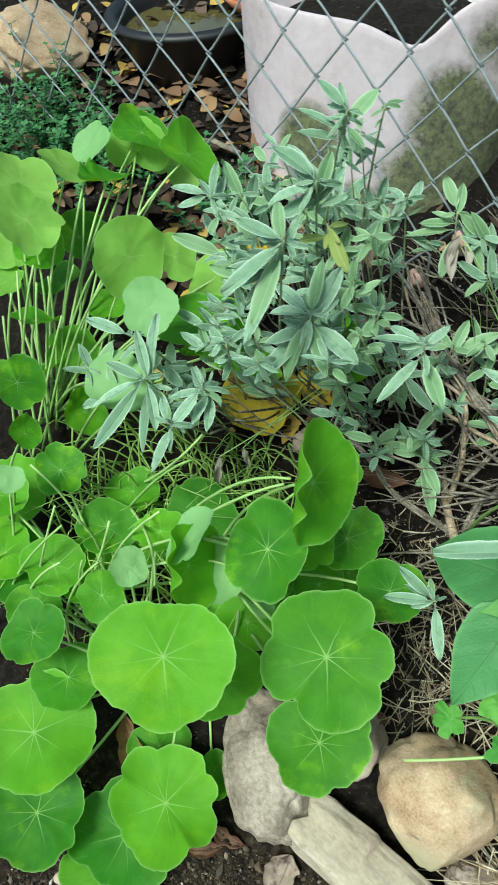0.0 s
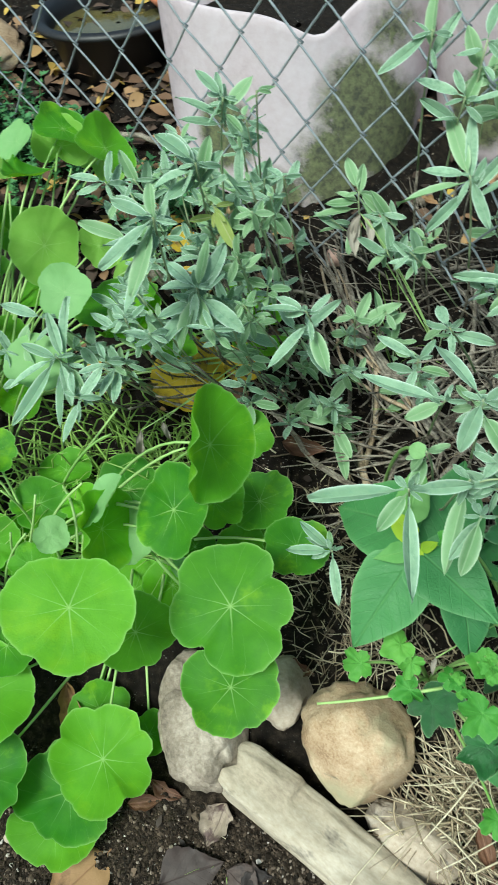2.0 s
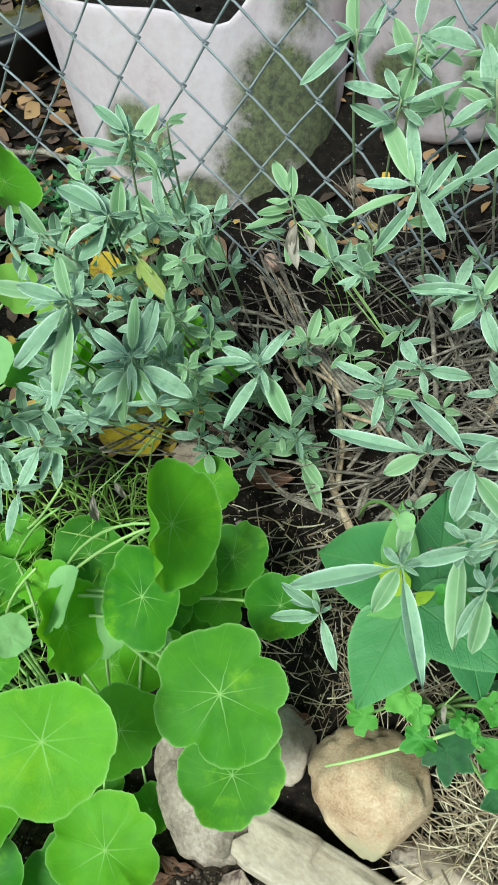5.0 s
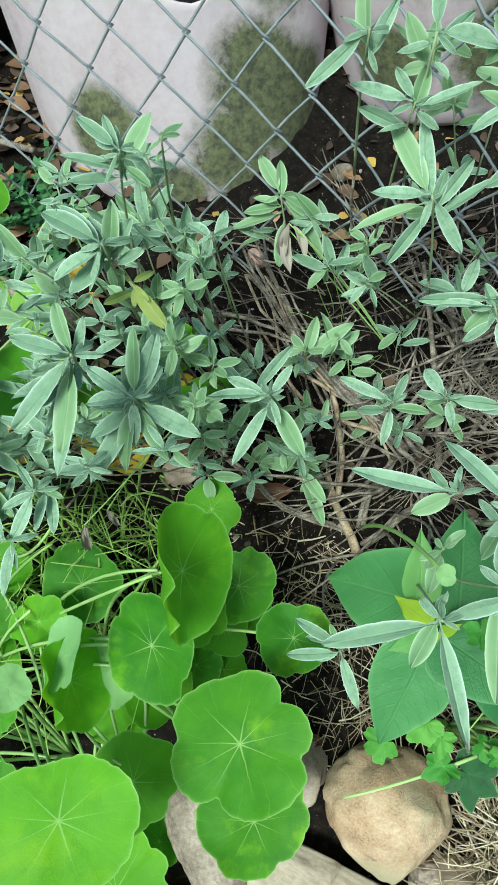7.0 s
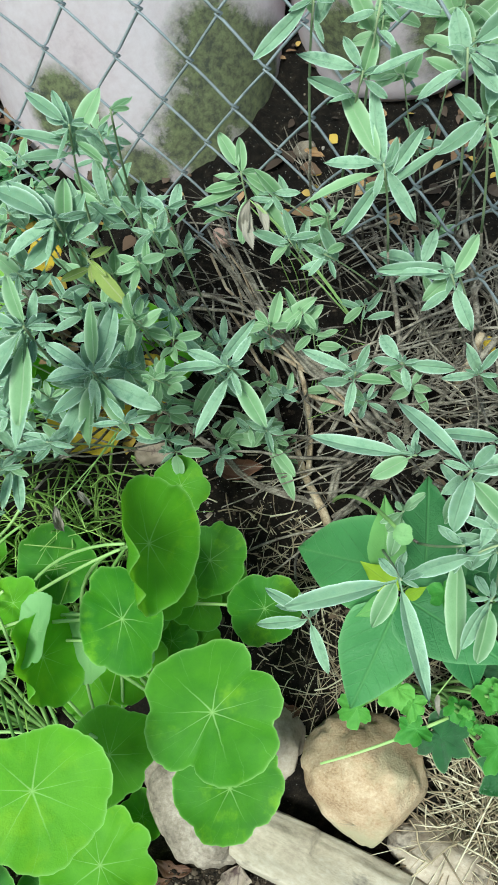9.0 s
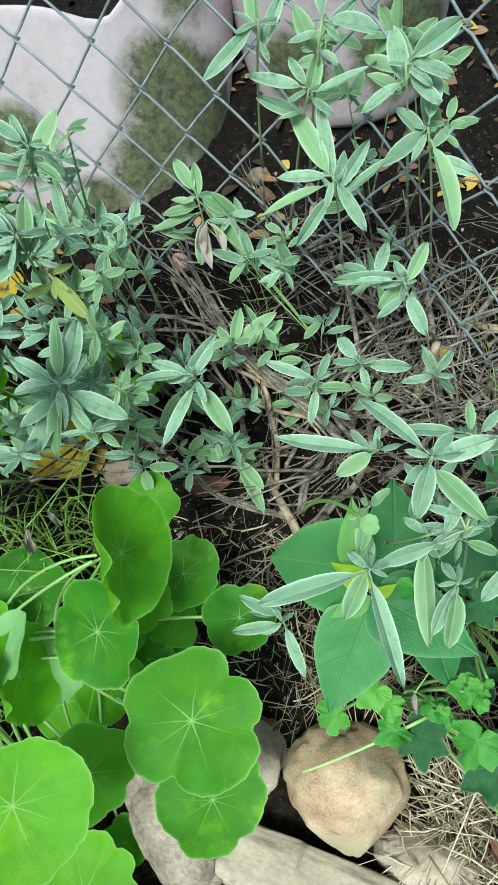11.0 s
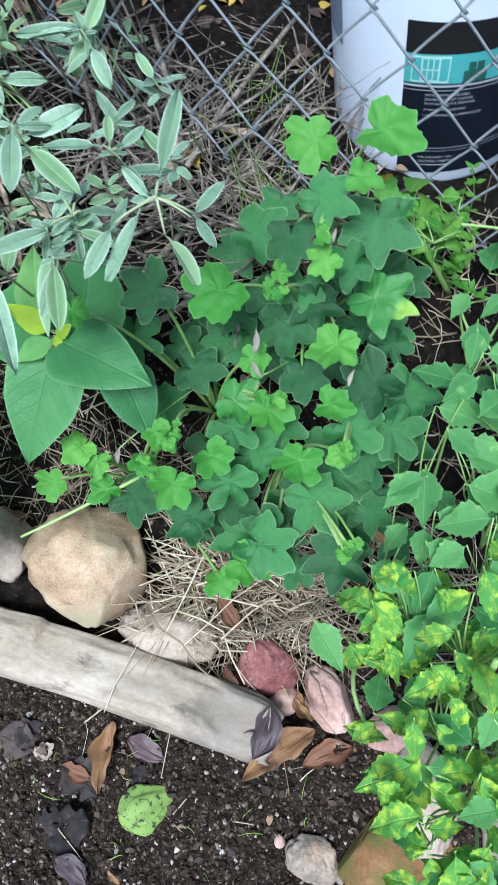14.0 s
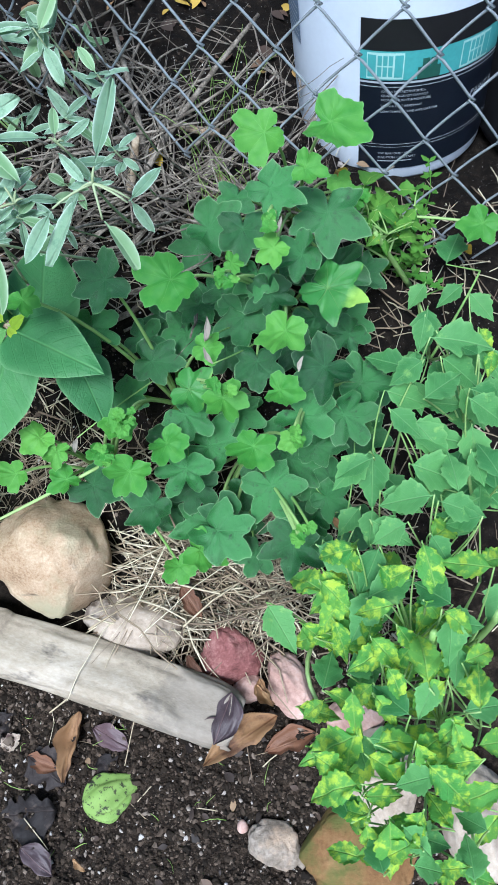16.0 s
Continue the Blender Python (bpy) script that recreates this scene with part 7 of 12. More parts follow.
sprig(sage, (-0.418, 0.575, 0.479), (-0.140, 0.667, 0.292), [(-0.022, 0.015, -0.007), (-0.003, 0.032, -0.003), (0.030, 0.016, -0.015), (-0.000, -0.016, -0.005), (-0.038, -0.005, -0.011)], "sage_young", stem=0.0014)
sprig(sage, (-0.296, 0.509, 0.614), (-0.276, 0.751, 0.362), [(0.012, 0.010, 0.009), (0.021, 0.016, -0.024), (0.003, -0.015, -0.017), (-0.012, -0.009, -0.007), (-0.016, 0.000, 0.013)], "sage", stem=0.0014)
sprig(sage, (-0.395, 0.725, 0.681), (-0.140, 0.667, 0.292), [(-0.026, 0.012, 0.012), (0.008, 0.011, 0.013), (0.006, 0.022, -0.013), (0.023, 0.006, -0.017), (-0.008, -0.019, -0.011), (-0.013, -0.007, 0.001)], "sage", stem=0.0014)
sprig(sage, (-0.314, 0.466, 0.684), (-0.140, 0.667, 0.292), [(-0.011, -0.014, -0.011), (-0.018, 0.016, -0.009), (0.007, 0.014, 0.006), (0.007, 0.000, -0.023)], "sage", stem=0.0014)
sprig(sage, (-0.296, 0.683, 0.716), (-0.140, 0.667, 0.292), [(0.005, -0.016, -0.013), (-0.023, -0.009, 0.001), (-0.013, -0.000, 0.016), (0.019, 0.026, -0.014)], "sage", stem=0.0014)
sprig(sage, (-0.250, 0.541, 0.634), (-0.140, 0.667, 0.292), [(-0.000, 0.026, 0.000), (0.018, -0.001, 0.005), (0.008, -0.005, -0.024), (-0.018, -0.008, -0.002)], "sage_young", stem=0.0014)
sprig(sage, (-0.152, 0.609, 0.306), (0.066, 0.782, 0.334), [(0.021, -0.011, -0.011), (-0.016, -0.011, -0.020), (-0.024, 0.005, -0.001), (0.019, 0.035, -0.013)], "sage_young", stem=0.0014)
sprig(sage, (-0.155, 0.602, 0.347), (-0.140, 0.667, 0.292), [(0.026, 0.010, 0.008), (0.017, -0.008, -0.003), (-0.006, -0.015, -0.014), (-0.028, 0.018, -0.021), (-0.005, 0.022, 0.002)], "sage_young", stem=0.0014)
sprig(sage, (-0.213, 0.594, 0.360), (-0.276, 0.751, 0.362), [(0.022, 0.011, -0.010), (0.017, -0.011, -0.022), (-0.021, 0.002, -0.025), (-0.021, 0.015, -0.001), (0.007, 0.025, 0.003)], "sage_young", stem=0.0014)
sprig(sage, (-0.158, 0.572, 0.407), (-0.276, 0.751, 0.362), [(-0.027, 0.019, -0.006), (0.007, 0.025, -0.004), (0.020, -0.002, -0.001), (0.005, -0.012, -0.026), (-0.019, -0.007, -0.024)], "sage", stem=0.0014)
sprig(sage, (-0.254, 0.644, 0.361), (-0.276, 0.751, 0.362), [(-0.001, -0.013, -0.010), (-0.029, -0.006, 0.013), (0.006, 0.016, 0.020), (0.021, 0.001, 0.007)], "sage", stem=0.0014)
sprig(sage, (-0.263, 0.647, 0.328), (-0.140, 0.667, 0.292), [(-0.003, -0.024, -0.003), (-0.030, -0.002, 0.006), (0.001, 0.028, -0.015), (0.029, 0.002, -0.007)], "sage", stem=0.0014)
sprig(sage, (-0.220, 0.641, 0.404), (-0.140, 0.667, 0.292), [(0.023, 0.004, -0.024), (-0.001, -0.004, -0.023), (-0.017, -0.003, -0.009), (-0.009, 0.019, -0.001), (0.012, 0.013, 0.013)], "sage_young", stem=0.0014)
sprig(sage, (-0.218, 0.559, 0.373), (-0.276, 0.751, 0.362), [(-0.003, 0.011, 0.013), (0.018, 0.011, 0.004), (0.002, -0.024, -0.004), (-0.021, -0.016, 0.003)], "sage", stem=0.0014)
sprig(sage, (-0.181, 0.589, 0.392), (-0.140, 0.667, 0.292), [(0.005, -0.021, -0.009), (-0.018, -0.001, -0.010), (-0.013, 0.001, 0.014), (0.014, 0.004, 0.012), (0.019, 0.001, -0.016)], "sage", stem=0.0014)
sprig(sage, (-0.182, 0.633, 0.342), (-0.276, 0.751, 0.362), [(0.009, 0.013, 0.018), (0.025, 0.001, 0.001), (0.017, -0.013, -0.017), (-0.028, -0.007, -0.018), (-0.030, 0.011, 0.006)], "sage_young", stem=0.0014)
sprig(sage, (-0.240, 0.667, 0.450), (-0.276, 0.751, 0.362), [(-0.007, 0.020, -0.002), (0.022, 0.022, -0.006), (0.012, -0.004, -0.009), (-0.020, -0.000, -0.008)], "sage_young", stem=0.0014)
sprig(sage, (-0.209, 0.647, 0.426), (-0.140, 0.667, 0.292), [(-0.014, -0.002, -0.017), (-0.015, 0.007, 0.011), (0.012, 0.021, 0.003), (0.023, -0.006, -0.011)], "sage", stem=0.0014)
sprig(sage, (-0.171, 0.707, 0.416), (-0.276, 0.751, 0.362), [(-0.034, 0.014, -0.013), (-0.016, 0.014, 0.002), (0.002, 0.026, -0.001), (0.023, 0.013, -0.022), (0.016, 0.013, -0.031), (-0.001, -0.020, -0.007)], "sage", stem=0.0014)
sprig(sage, (-0.252, 0.721, 0.389), (-0.140, 0.667, 0.292), [(-0.012, 0.010, 0.009), (0.003, 0.040, -0.005), (0.022, 0.003, -0.002), (0.010, -0.013, -0.008), (-0.021, 0.005, -0.024), (-0.033, 0.006, -0.012)], "sage_young", stem=0.0014)
sprig(sage, (-0.175, 0.611, 0.356), (-0.140, 0.667, 0.292), [(-0.003, 0.020, 0.007), (0.028, 0.018, -0.014), (0.021, -0.013, -0.015), (-0.020, -0.005, -0.025), (-0.020, 0.013, -0.006)], "sage_young", stem=0.0014)
sprig(sage, (-0.110, 0.717, 0.411), (-0.059, 0.791, 0.344), [(-0.025, 0.029, -0.008), (0.002, 0.017, 0.018), (0.028, 0.013, -0.006), (0.030, -0.012, -0.010), (0.006, -0.020, -0.024), (-0.023, -0.019, -0.010)], "sage_young", stem=0.0014)
sprig(sage, (0.011, 0.671, 0.361), (0.066, 0.782, 0.334), [(-0.026, 0.021, 0.007), (0.015, 0.033, -0.008), (0.019, -0.007, 0.003), (0.021, -0.018, -0.020), (-0.020, -0.003, -0.016)], "sage_young", stem=0.0014)
sprig(sage, (-0.046, 0.775, 0.399), (0.066, 0.782, 0.334), [(-0.028, -0.006, -0.028), (-0.036, 0.025, -0.015), (0.023, 0.025, -0.001), (0.035, 0.001, -0.015)], "sage", stem=0.0014)
sprig(sage, (-0.135, 0.576, 0.473), (-0.059, 0.791, 0.344), [(0.017, -0.004, -0.007), (-0.020, -0.022, -0.003), (-0.016, 0.017, -0.009), (0.010, 0.038, -0.009)], "sage", stem=0.0014)
sprig(sage, (-0.098, 0.801, 0.488), (-0.059, 0.791, 0.344), [(0.021, -0.007, -0.009), (-0.012, -0.018, -0.023), (-0.023, 0.018, -0.015), (0.002, 0.023, 0.018)], "sage_young", stem=0.0014)
sprig(sage, (-0.066, 0.693, 0.372), (-0.059, 0.791, 0.344), [(-0.009, -0.025, -0.007), (-0.030, -0.008, 0.006), (-0.008, 0.016, 0.022), (0.024, 0.020, -0.005), (0.029, 0.001, -0.023)], "sage", stem=0.0014)
sprig(sage, (0.046, 0.867, 0.446), (-0.059, 0.791, 0.344), [(-0.017, 0.016, 0.008), (0.009, 0.024, 0.007), (0.029, 0.013, -0.012), (0.018, -0.003, -0.028), (-0.017, 0.010, -0.025)], "sage_young", stem=0.0014)
sprig(sage, (-0.119, 0.702, 0.468), (-0.059, 0.791, 0.344), [(0.017, -0.016, -0.014), (-0.018, -0.024, -0.011), (-0.023, 0.010, -0.006), (-0.015, 0.011, 0.023), (0.022, 0.020, -0.015)], "sage_young", stem=0.0014)
sprig(sage, (-0.086, 0.681, 0.341), (0.066, 0.782, 0.334), [(-0.024, 0.020, -0.011), (0.000, 0.022, 0.008), (0.026, 0.024, -0.016), (0.018, 0.010, -0.027), (-0.019, -0.020, -0.023), (-0.038, -0.001, 0.003)], "sage_young", stem=0.0014)
sprig(sage, (-0.043, 0.588, 0.446), (-0.059, 0.791, 0.344), [(0.007, 0.009, 0.017), (0.021, -0.011, -0.004), (-0.008, -0.021, -0.005), (-0.018, 0.002, -0.011), (-0.013, 0.015, -0.004)], "sage", stem=0.0014)
sprig(sage, (-0.431, 0.638, 0.651), (-0.140, 0.667, 0.292), [(0.033, 0.005, -0.019), (-0.028, -0.005, -0.007), (-0.040, 0.020, 0.016), (0.032, 0.020, 0.027)], "sage", stem=0.0014)
sprig(sage, (-0.404, 0.556, 0.660), (-0.276, 0.751, 0.362), [(-0.026, 0.021, 0.017), (0.019, 0.022, 0.001), (0.033, 0.024, -0.033), (-0.022, 0.000, -0.032), (-0.051, 0.004, -0.000)], "sage", stem=0.0014)
sprig(sage, (-0.378, 0.598, 0.642), (-0.140, 0.667, 0.292), [(0.002, -0.019, -0.013), (-0.031, -0.007, -0.011), (-0.035, 0.025, 0.003), (0.006, 0.016, 0.024), (0.029, 0.010, -0.011)], "sage", stem=0.0014)
sprig(sage, (-0.327, 0.727, 0.616), (-0.059, 0.791, 0.344), [(0.005, -0.011, -0.026), (-0.017, -0.027, -0.017), (-0.054, 0.020, 0.007), (-0.002, 0.013, 0.042), (0.025, 0.043, 0.017), (0.048, 0.019, -0.020)], "sage", stem=0.0014)
sprig(sage, (-0.314, 0.517, 0.570), (-0.140, 0.667, 0.292), [(-0.003, -0.027, -0.013), (-0.020, -0.003, -0.028), (-0.028, -0.008, 0.014), (0.008, 0.020, 0.022), (0.013, 0.013, 0.014), (0.026, -0.008, -0.006)], "sage", stem=0.0014)
sprig(sage, (-0.383, 0.575, 0.708), (-0.140, 0.667, 0.292), [(-0.007, -0.016, -0.016), (-0.031, -0.016, 0.001), (-0.020, 0.013, 0.023), (0.017, 0.008, 0.018), (0.025, 0.023, -0.022)], "sage", stem=0.0014)
sprig(sage, (-0.404, 0.549, 0.717), (-0.140, 0.667, 0.292), [(-0.045, 0.000, 0.007), (-0.003, 0.025, 0.023), (0.003, 0.035, 0.003), (0.032, 0.004, -0.025), (-0.002, -0.006, -0.037), (-0.035, -0.007, -0.014)], "sage", stem=0.0014)
sprig(sage, (-0.267, 0.551, 0.537), (0.066, 0.782, 0.334), [(0.020, 0.027, -0.016), (0.043, 0.009, -0.027), (0.002, -0.005, -0.029), (-0.048, 0.002, -0.021), (-0.029, 0.021, -0.008), (-0.009, 0.020, 0.034)], "sage", stem=0.0014)
sprig(sage, (-0.431, 0.431, 0.516), (-0.276, 0.751, 0.362), [(0.019, 0.033, -0.016), (0.022, -0.010, -0.010), (-0.001, -0.002, -0.036), (-0.017, -0.016, -0.003), (-0.021, 0.003, 0.019), (-0.001, 0.034, 0.001)], "sage", stem=0.0014)
sprig(sage, (-0.478, 0.516, 0.485), (-0.140, 0.667, 0.292), [(0.011, 0.037, -0.015), (-0.010, -0.002, -0.038), (-0.034, -0.022, 0.004), (-0.012, 0.044, 0.006)], "sage", stem=0.0014)
sprig(sage, (-0.531, 0.441, 0.542), (-0.140, 0.667, 0.292), [(0.013, -0.025, -0.016), (-0.025, -0.015, 0.003), (-0.014, 0.014, 0.020), (0.020, 0.023, 0.019), (0.007, 0.011, -0.026)], "sage", stem=0.0014)
sprig(sage, (-0.479, 0.500, 0.504), (-0.276, 0.751, 0.362), [(-0.011, 0.036, -0.001), (0.027, 0.035, -0.024), (-0.005, -0.019, -0.020), (-0.029, -0.029, 0.001), (-0.034, 0.027, 0.012)], "sage", stem=0.0014)
sprig(sage, (-0.435, 0.562, 0.528), (-0.140, 0.667, 0.292), [(-0.043, 0.004, 0.014), (0.012, 0.018, 0.018), (0.019, 0.017, -0.020), (-0.017, -0.022, -0.000)], "sage", stem=0.0014)
sprig(sage, (-0.495, 0.434, 0.523), (-0.276, 0.751, 0.362), [(-0.035, -0.023, -0.017), (-0.013, 0.010, 0.020), (0.025, 0.021, 0.009), (0.026, -0.002, -0.014), (0.002, -0.009, -0.019)], "sage", stem=0.0014)
sprig(sage, (-0.001, 0.743, 0.498), (0.125, 0.808, 0.323), [(0.000, 0.007, -0.040), (-0.025, -0.007, 0.014), (-0.001, 0.033, 0.003), (0.031, -0.008, -0.009)], "sage", stem=0.0014)
sprig(sage, (-0.010, 0.942, 0.477), (0.125, 0.808, 0.323), [(0.009, 0.009, 0.017), (0.027, 0.026, -0.021), (0.003, 0.003, -0.028), (-0.042, 0.004, -0.030), (-0.034, 0.021, 0.012)], "sage", stem=0.0014)
sprig(sage, (-0.160, 0.840, 0.529), (0.125, 0.808, 0.323), [(0.015, -0.014, -0.021), (-0.012, -0.017, -0.015), (-0.024, -0.010, 0.001), (-0.011, 0.002, 0.030), (0.011, 0.014, 0.010), (0.035, 0.009, -0.009)], "sage", stem=0.0014)
sprig(sage, (-0.134, 0.761, 0.526), (0.125, 0.808, 0.323), [(-0.005, 0.010, -0.037), (-0.029, -0.003, -0.035), (-0.039, 0.002, 0.011), (-0.004, 0.025, 0.021), (0.022, 0.023, 0.012), (0.036, 0.012, -0.003)], "sage", stem=0.0014)
sprig(sage, (-0.232, 0.839, 0.511), (0.125, 0.808, 0.323), [(-0.001, 0.038, 0.008), (0.022, 0.027, -0.023), (-0.017, -0.009, -0.019), (-0.024, 0.001, 0.009)], "sage", stem=0.0014)
sprig(sage, (-0.086, 0.658, 0.597), (0.125, 0.808, 0.323), [(0.019, 0.021, -0.008), (0.011, -0.014, -0.021), (-0.026, -0.003, -0.018), (-0.022, 0.012, 0.004), (-0.002, 0.017, 0.019)], "sage", stem=0.0014)
sprig(sage, (0.018, 0.941, 0.516), (0.125, 0.808, 0.323), [(0.035, -0.003, -0.003), (0.011, 0.005, -0.025), (-0.021, 0.003, -0.019), (-0.029, 0.009, -0.008), (-0.020, 0.026, 0.022), (0.017, 0.029, -0.001)], "sage", stem=0.0014)
sprig(sage, (0.064, 0.559, 0.527), (0.125, 0.808, 0.323), [(0.023, 0.027, 0.008), (0.031, 0.006, -0.035), (-0.033, 0.012, -0.021), (-0.010, 0.009, 0.025)], "sage", stem=0.0014)
sprig(sage, (0.056, 0.339, 0.586), (0.125, 0.808, 0.323), [(0.030, -0.007, -0.011), (-0.002, -0.003, -0.033), (-0.019, -0.010, -0.005), (-0.030, 0.016, -0.003), (-0.013, 0.035, 0.009), (0.015, 0.022, 0.005)], "sage", stem=0.0014)
sprig(sage, (0.050, 0.452, 0.482), (0.125, 0.808, 0.323), [(-0.022, 0.028, 0.004), (0.027, 0.019, 0.022), (0.013, -0.005, -0.032), (-0.019, -0.021, -0.006)], "sage", stem=0.0014)
sprig(sage, (0.126, 0.467, 0.623), (0.125, 0.808, 0.323), [(-0.014, 0.022, 0.014), (0.022, 0.032, -0.011), (-0.012, 0.005, -0.024), (-0.027, 0.012, 0.001)], "sage", stem=0.0014)
sprig(sage, (0.126, 0.455, 0.556), (0.125, 0.808, 0.323), [(-0.021, 0.016, 0.022), (0.016, 0.034, -0.004), (0.018, 0.002, -0.026), (0.000, -0.013, -0.017), (-0.039, -0.006, 0.000)], "sage", stem=0.0014)
sprig(sage, (-0.029, 0.803, 0.753), (-0.059, 0.791, 0.344), [(0.039, 0.019, -0.018), (0.008, -0.004, -0.022), (-0.027, -0.016, -0.012), (-0.040, 0.022, 0.011), (0.000, 0.021, 0.012), (0.018, 0.019, 0.010)], "sage_young", stem=0.0014)
sprig(sage, (-0.011, 0.759, 0.721), (0.066, 0.782, 0.334), [(-0.038, 0.017, -0.002), (-0.009, 0.008, 0.028), (0.016, 0.024, 0.008), (0.032, 0.005, -0.015), (0.007, 0.004, -0.033), (-0.028, 0.006, -0.016)], "sage_young", stem=0.0014)
sprig(sage, (0.045, 0.733, 0.766), (0.066, 0.782, 0.334), [(0.031, 0.014, -0.023), (-0.015, -0.020, -0.023), (-0.037, 0.026, -0.006), (-0.010, 0.020, 0.015), (0.023, -0.006, 0.007)], "sage_young", stem=0.0014)
sprig(sage, (0.045, 0.807, 0.755), (-0.059, 0.791, 0.344), [(-0.029, -0.007, -0.020), (-0.039, -0.008, -0.000), (-0.019, 0.005, 0.018), (-0.001, 0.009, 0.030), (0.034, 0.022, -0.004), (0.031, -0.000, -0.019)], "sage_young", stem=0.0014)
sprig(sage, (0.084, 0.830, 0.710), (-0.059, 0.791, 0.344), [(-0.026, -0.005, -0.008), (-0.031, 0.014, -0.001), (0.001, 0.003, 0.026), (0.034, 0.010, 0.001), (0.012, -0.009, -0.033)], "sage_young", stem=0.0014)
sprig(sage, (0.075, 0.682, 0.728), (-0.059, 0.791, 0.344), [(0.007, 0.020, 0.015), (0.031, 0.021, -0.014), (0.012, -0.001, -0.024), (-0.017, -0.001, -0.026), (-0.021, 0.010, 0.023)], "sage_young", stem=0.0014)
round_leaf(sage, "nasturtium_pale", (-0.016, 0.337, 0.619), 0.008, (0.132, -0.354, 0.926), 5.01, 84, (-0.088, 0.574, 0.241))
flat_leaf(sage, "dry_sage", (-0.187, 0.817, 0.535), (-0.181, 0.785, 0.489), (-0.081, -0.352, 0.933), 85, (-0.059, 0.791, 0.344))
flat_leaf(sage, "dry_sage", (-0.182, 0.813, 0.542), (-0.191, 0.786, 0.501), (-0.078, -0.535, 0.841), 86, (-0.059, 0.791, 0.344))
flat_leaf(sage, "dry_sage", (-0.177, 0.818, 0.534), (-0.165, 0.802, 0.496), (0.194, -0.364, 0.911), 87, (-0.059, 0.791, 0.344))
flat_leaf(sage, "dry_sage", (-0.371, 0.493, 0.403), (-0.364, 0.491, 0.373), (0.248, -0.278, 0.928), 88, (-0.276, 0.751, 0.362))
flat_leaf(sage, "dry_sage", (-0.396, 0.476, 0.397), (-0.393, 0.457, 0.358), (0.244, -0.209, 0.947), 89, (-0.276, 0.751, 0.362))

# ---- heart-leaved plant ----
heart_plant = thing("heart_leaved_plant", (0.027, 0.477, 0.172), "broad dark green heart-shaped leaves beside the stones", "plant")
flat_leaf(heart_plant, "heart", (-0.013, 0.393, 0.429), (-0.130, 0.443, 0.374), (0.348, -0.484, 0.803), 90, (0.027, 0.477, 0.172))
flat_leaf(heart_plant, "heart", (-0.015, 0.361, 0.410), (-0.059, 0.274, 0.343), (0.079, -0.390, 0.918), 91, (0.027, 0.477, 0.172))
flat_leaf(heart_plant, "heart", (-0.008, 0.368, 0.425), (0.084, 0.307, 0.425), (0.100, -0.380, 0.920), 92, (0.027, 0.477, 0.172))
flat_leaf(heart_plant, "heart", (0.045, 0.366, 0.375), (0.071, 0.304, 0.328), (0.217, -0.352, 0.910), 93, (0.027, 0.477, 0.172))
flat_leaf(heart_plant, "heart", (0.014, 0.387, 0.400), (0.023, 0.493, 0.447), (0.150, -0.500, 0.850), 94, (0.027, 0.477, 0.172))
flat_leaf(heart_plant, "heart_young", (-0.026, 0.379, 0.433), (-0.024, 0.451, 0.477), (0.200, -0.600, 0.750), 95, (0.027, 0.477, 0.172))
flat_leaf(heart_plant, "heart_lime", (-0.010, 0.370, 0.433), (-0.046, 0.381, 0.468), (0.000, -0.500, 0.850), 96, (0.027, 0.477, 0.172))
flat_leaf(heart_plant, "heart_lime", (-0.007, 0.366, 0.428), (0.013, 0.370, 0.444), (0.237, -0.434, 0.869), 97, (0.027, 0.477, 0.172))
flat_leaf(heart_plant, "heart_young", (-0.008, 0.367, 0.429), (-0.053, 0.346, 0.423), (0.000, -0.450, 0.880), 98, (0.027, 0.477, 0.172))
flat_leaf(heart_plant, "heart_lime", (-0.009, 0.368, 0.431), (-0.002, 0.356, 0.418), (0.237, -0.434, 0.869), 99, (0.027, 0.477, 0.172))

# ---- ivy-leaved geranium ----
geranium = thing("ivy_geranium", (0.274, 0.563, 0.188), "ivy-leaved geranium with lobed glossy green leaves", "plant")
round_leaf(geranium, "bright", (0.339, 0.554, 0.491), 0.042, (0.024, -0.315, 0.949), -0.58, 96, (0.305, 0.705, 0.222))
round_leaf(geranium, "bright", (0.268, 0.536, 0.500), 0.035, (-0.162, -0.586, 0.794), -2.80, 97, (0.305, 0.705, 0.222))
round_leaf(geranium, "bright", (0.305, 0.484, 0.490), 0.022, (-0.075, -0.472, 0.878), -0.35, 98, (0.305, 0.705, 0.222))
round_leaf(geranium, "bright", (0.159, 0.394, 0.445), 0.039, (-0.087, -0.312, 0.946), -2.65, 99, (0.274, 0.563, 0.188))
round_leaf(geranium, "bright", (0.268, 0.340, 0.412), 0.032, (-0.163, -0.188, 0.968), -1.98, 100, (0.274, 0.563, 0.188))
round_leaf(geranium, "bright", (0.196, 0.327, 0.329), 0.028, (0.066, -0.291, 0.955), -1.25, 101, (0.124, 0.449, 0.157))
round_leaf(geranium, "bright", (0.257, 0.300, 0.369), 0.024, (0.021, -0.164, 0.986), -0.42, 102, (0.308, 0.450, 0.149))
round_leaf(geranium, "bright", (0.224, 0.275, 0.308), 0.031, (0.038, -0.165, 0.986), -1.98, 103, (0.210, 0.384, 0.129))
round_leaf(geranium, "bright", (0.153, 0.199, 0.227), 0.029, (0.151, -0.252, 0.956), -0.40, 104, (0.210, 0.384, 0.129))
round_leaf(geranium, "bright", (0.128, 0.189, 0.213), 0.023, (-0.042, -0.192, 0.981), -1.43, 105, (0.028, 0.361, 0.128))
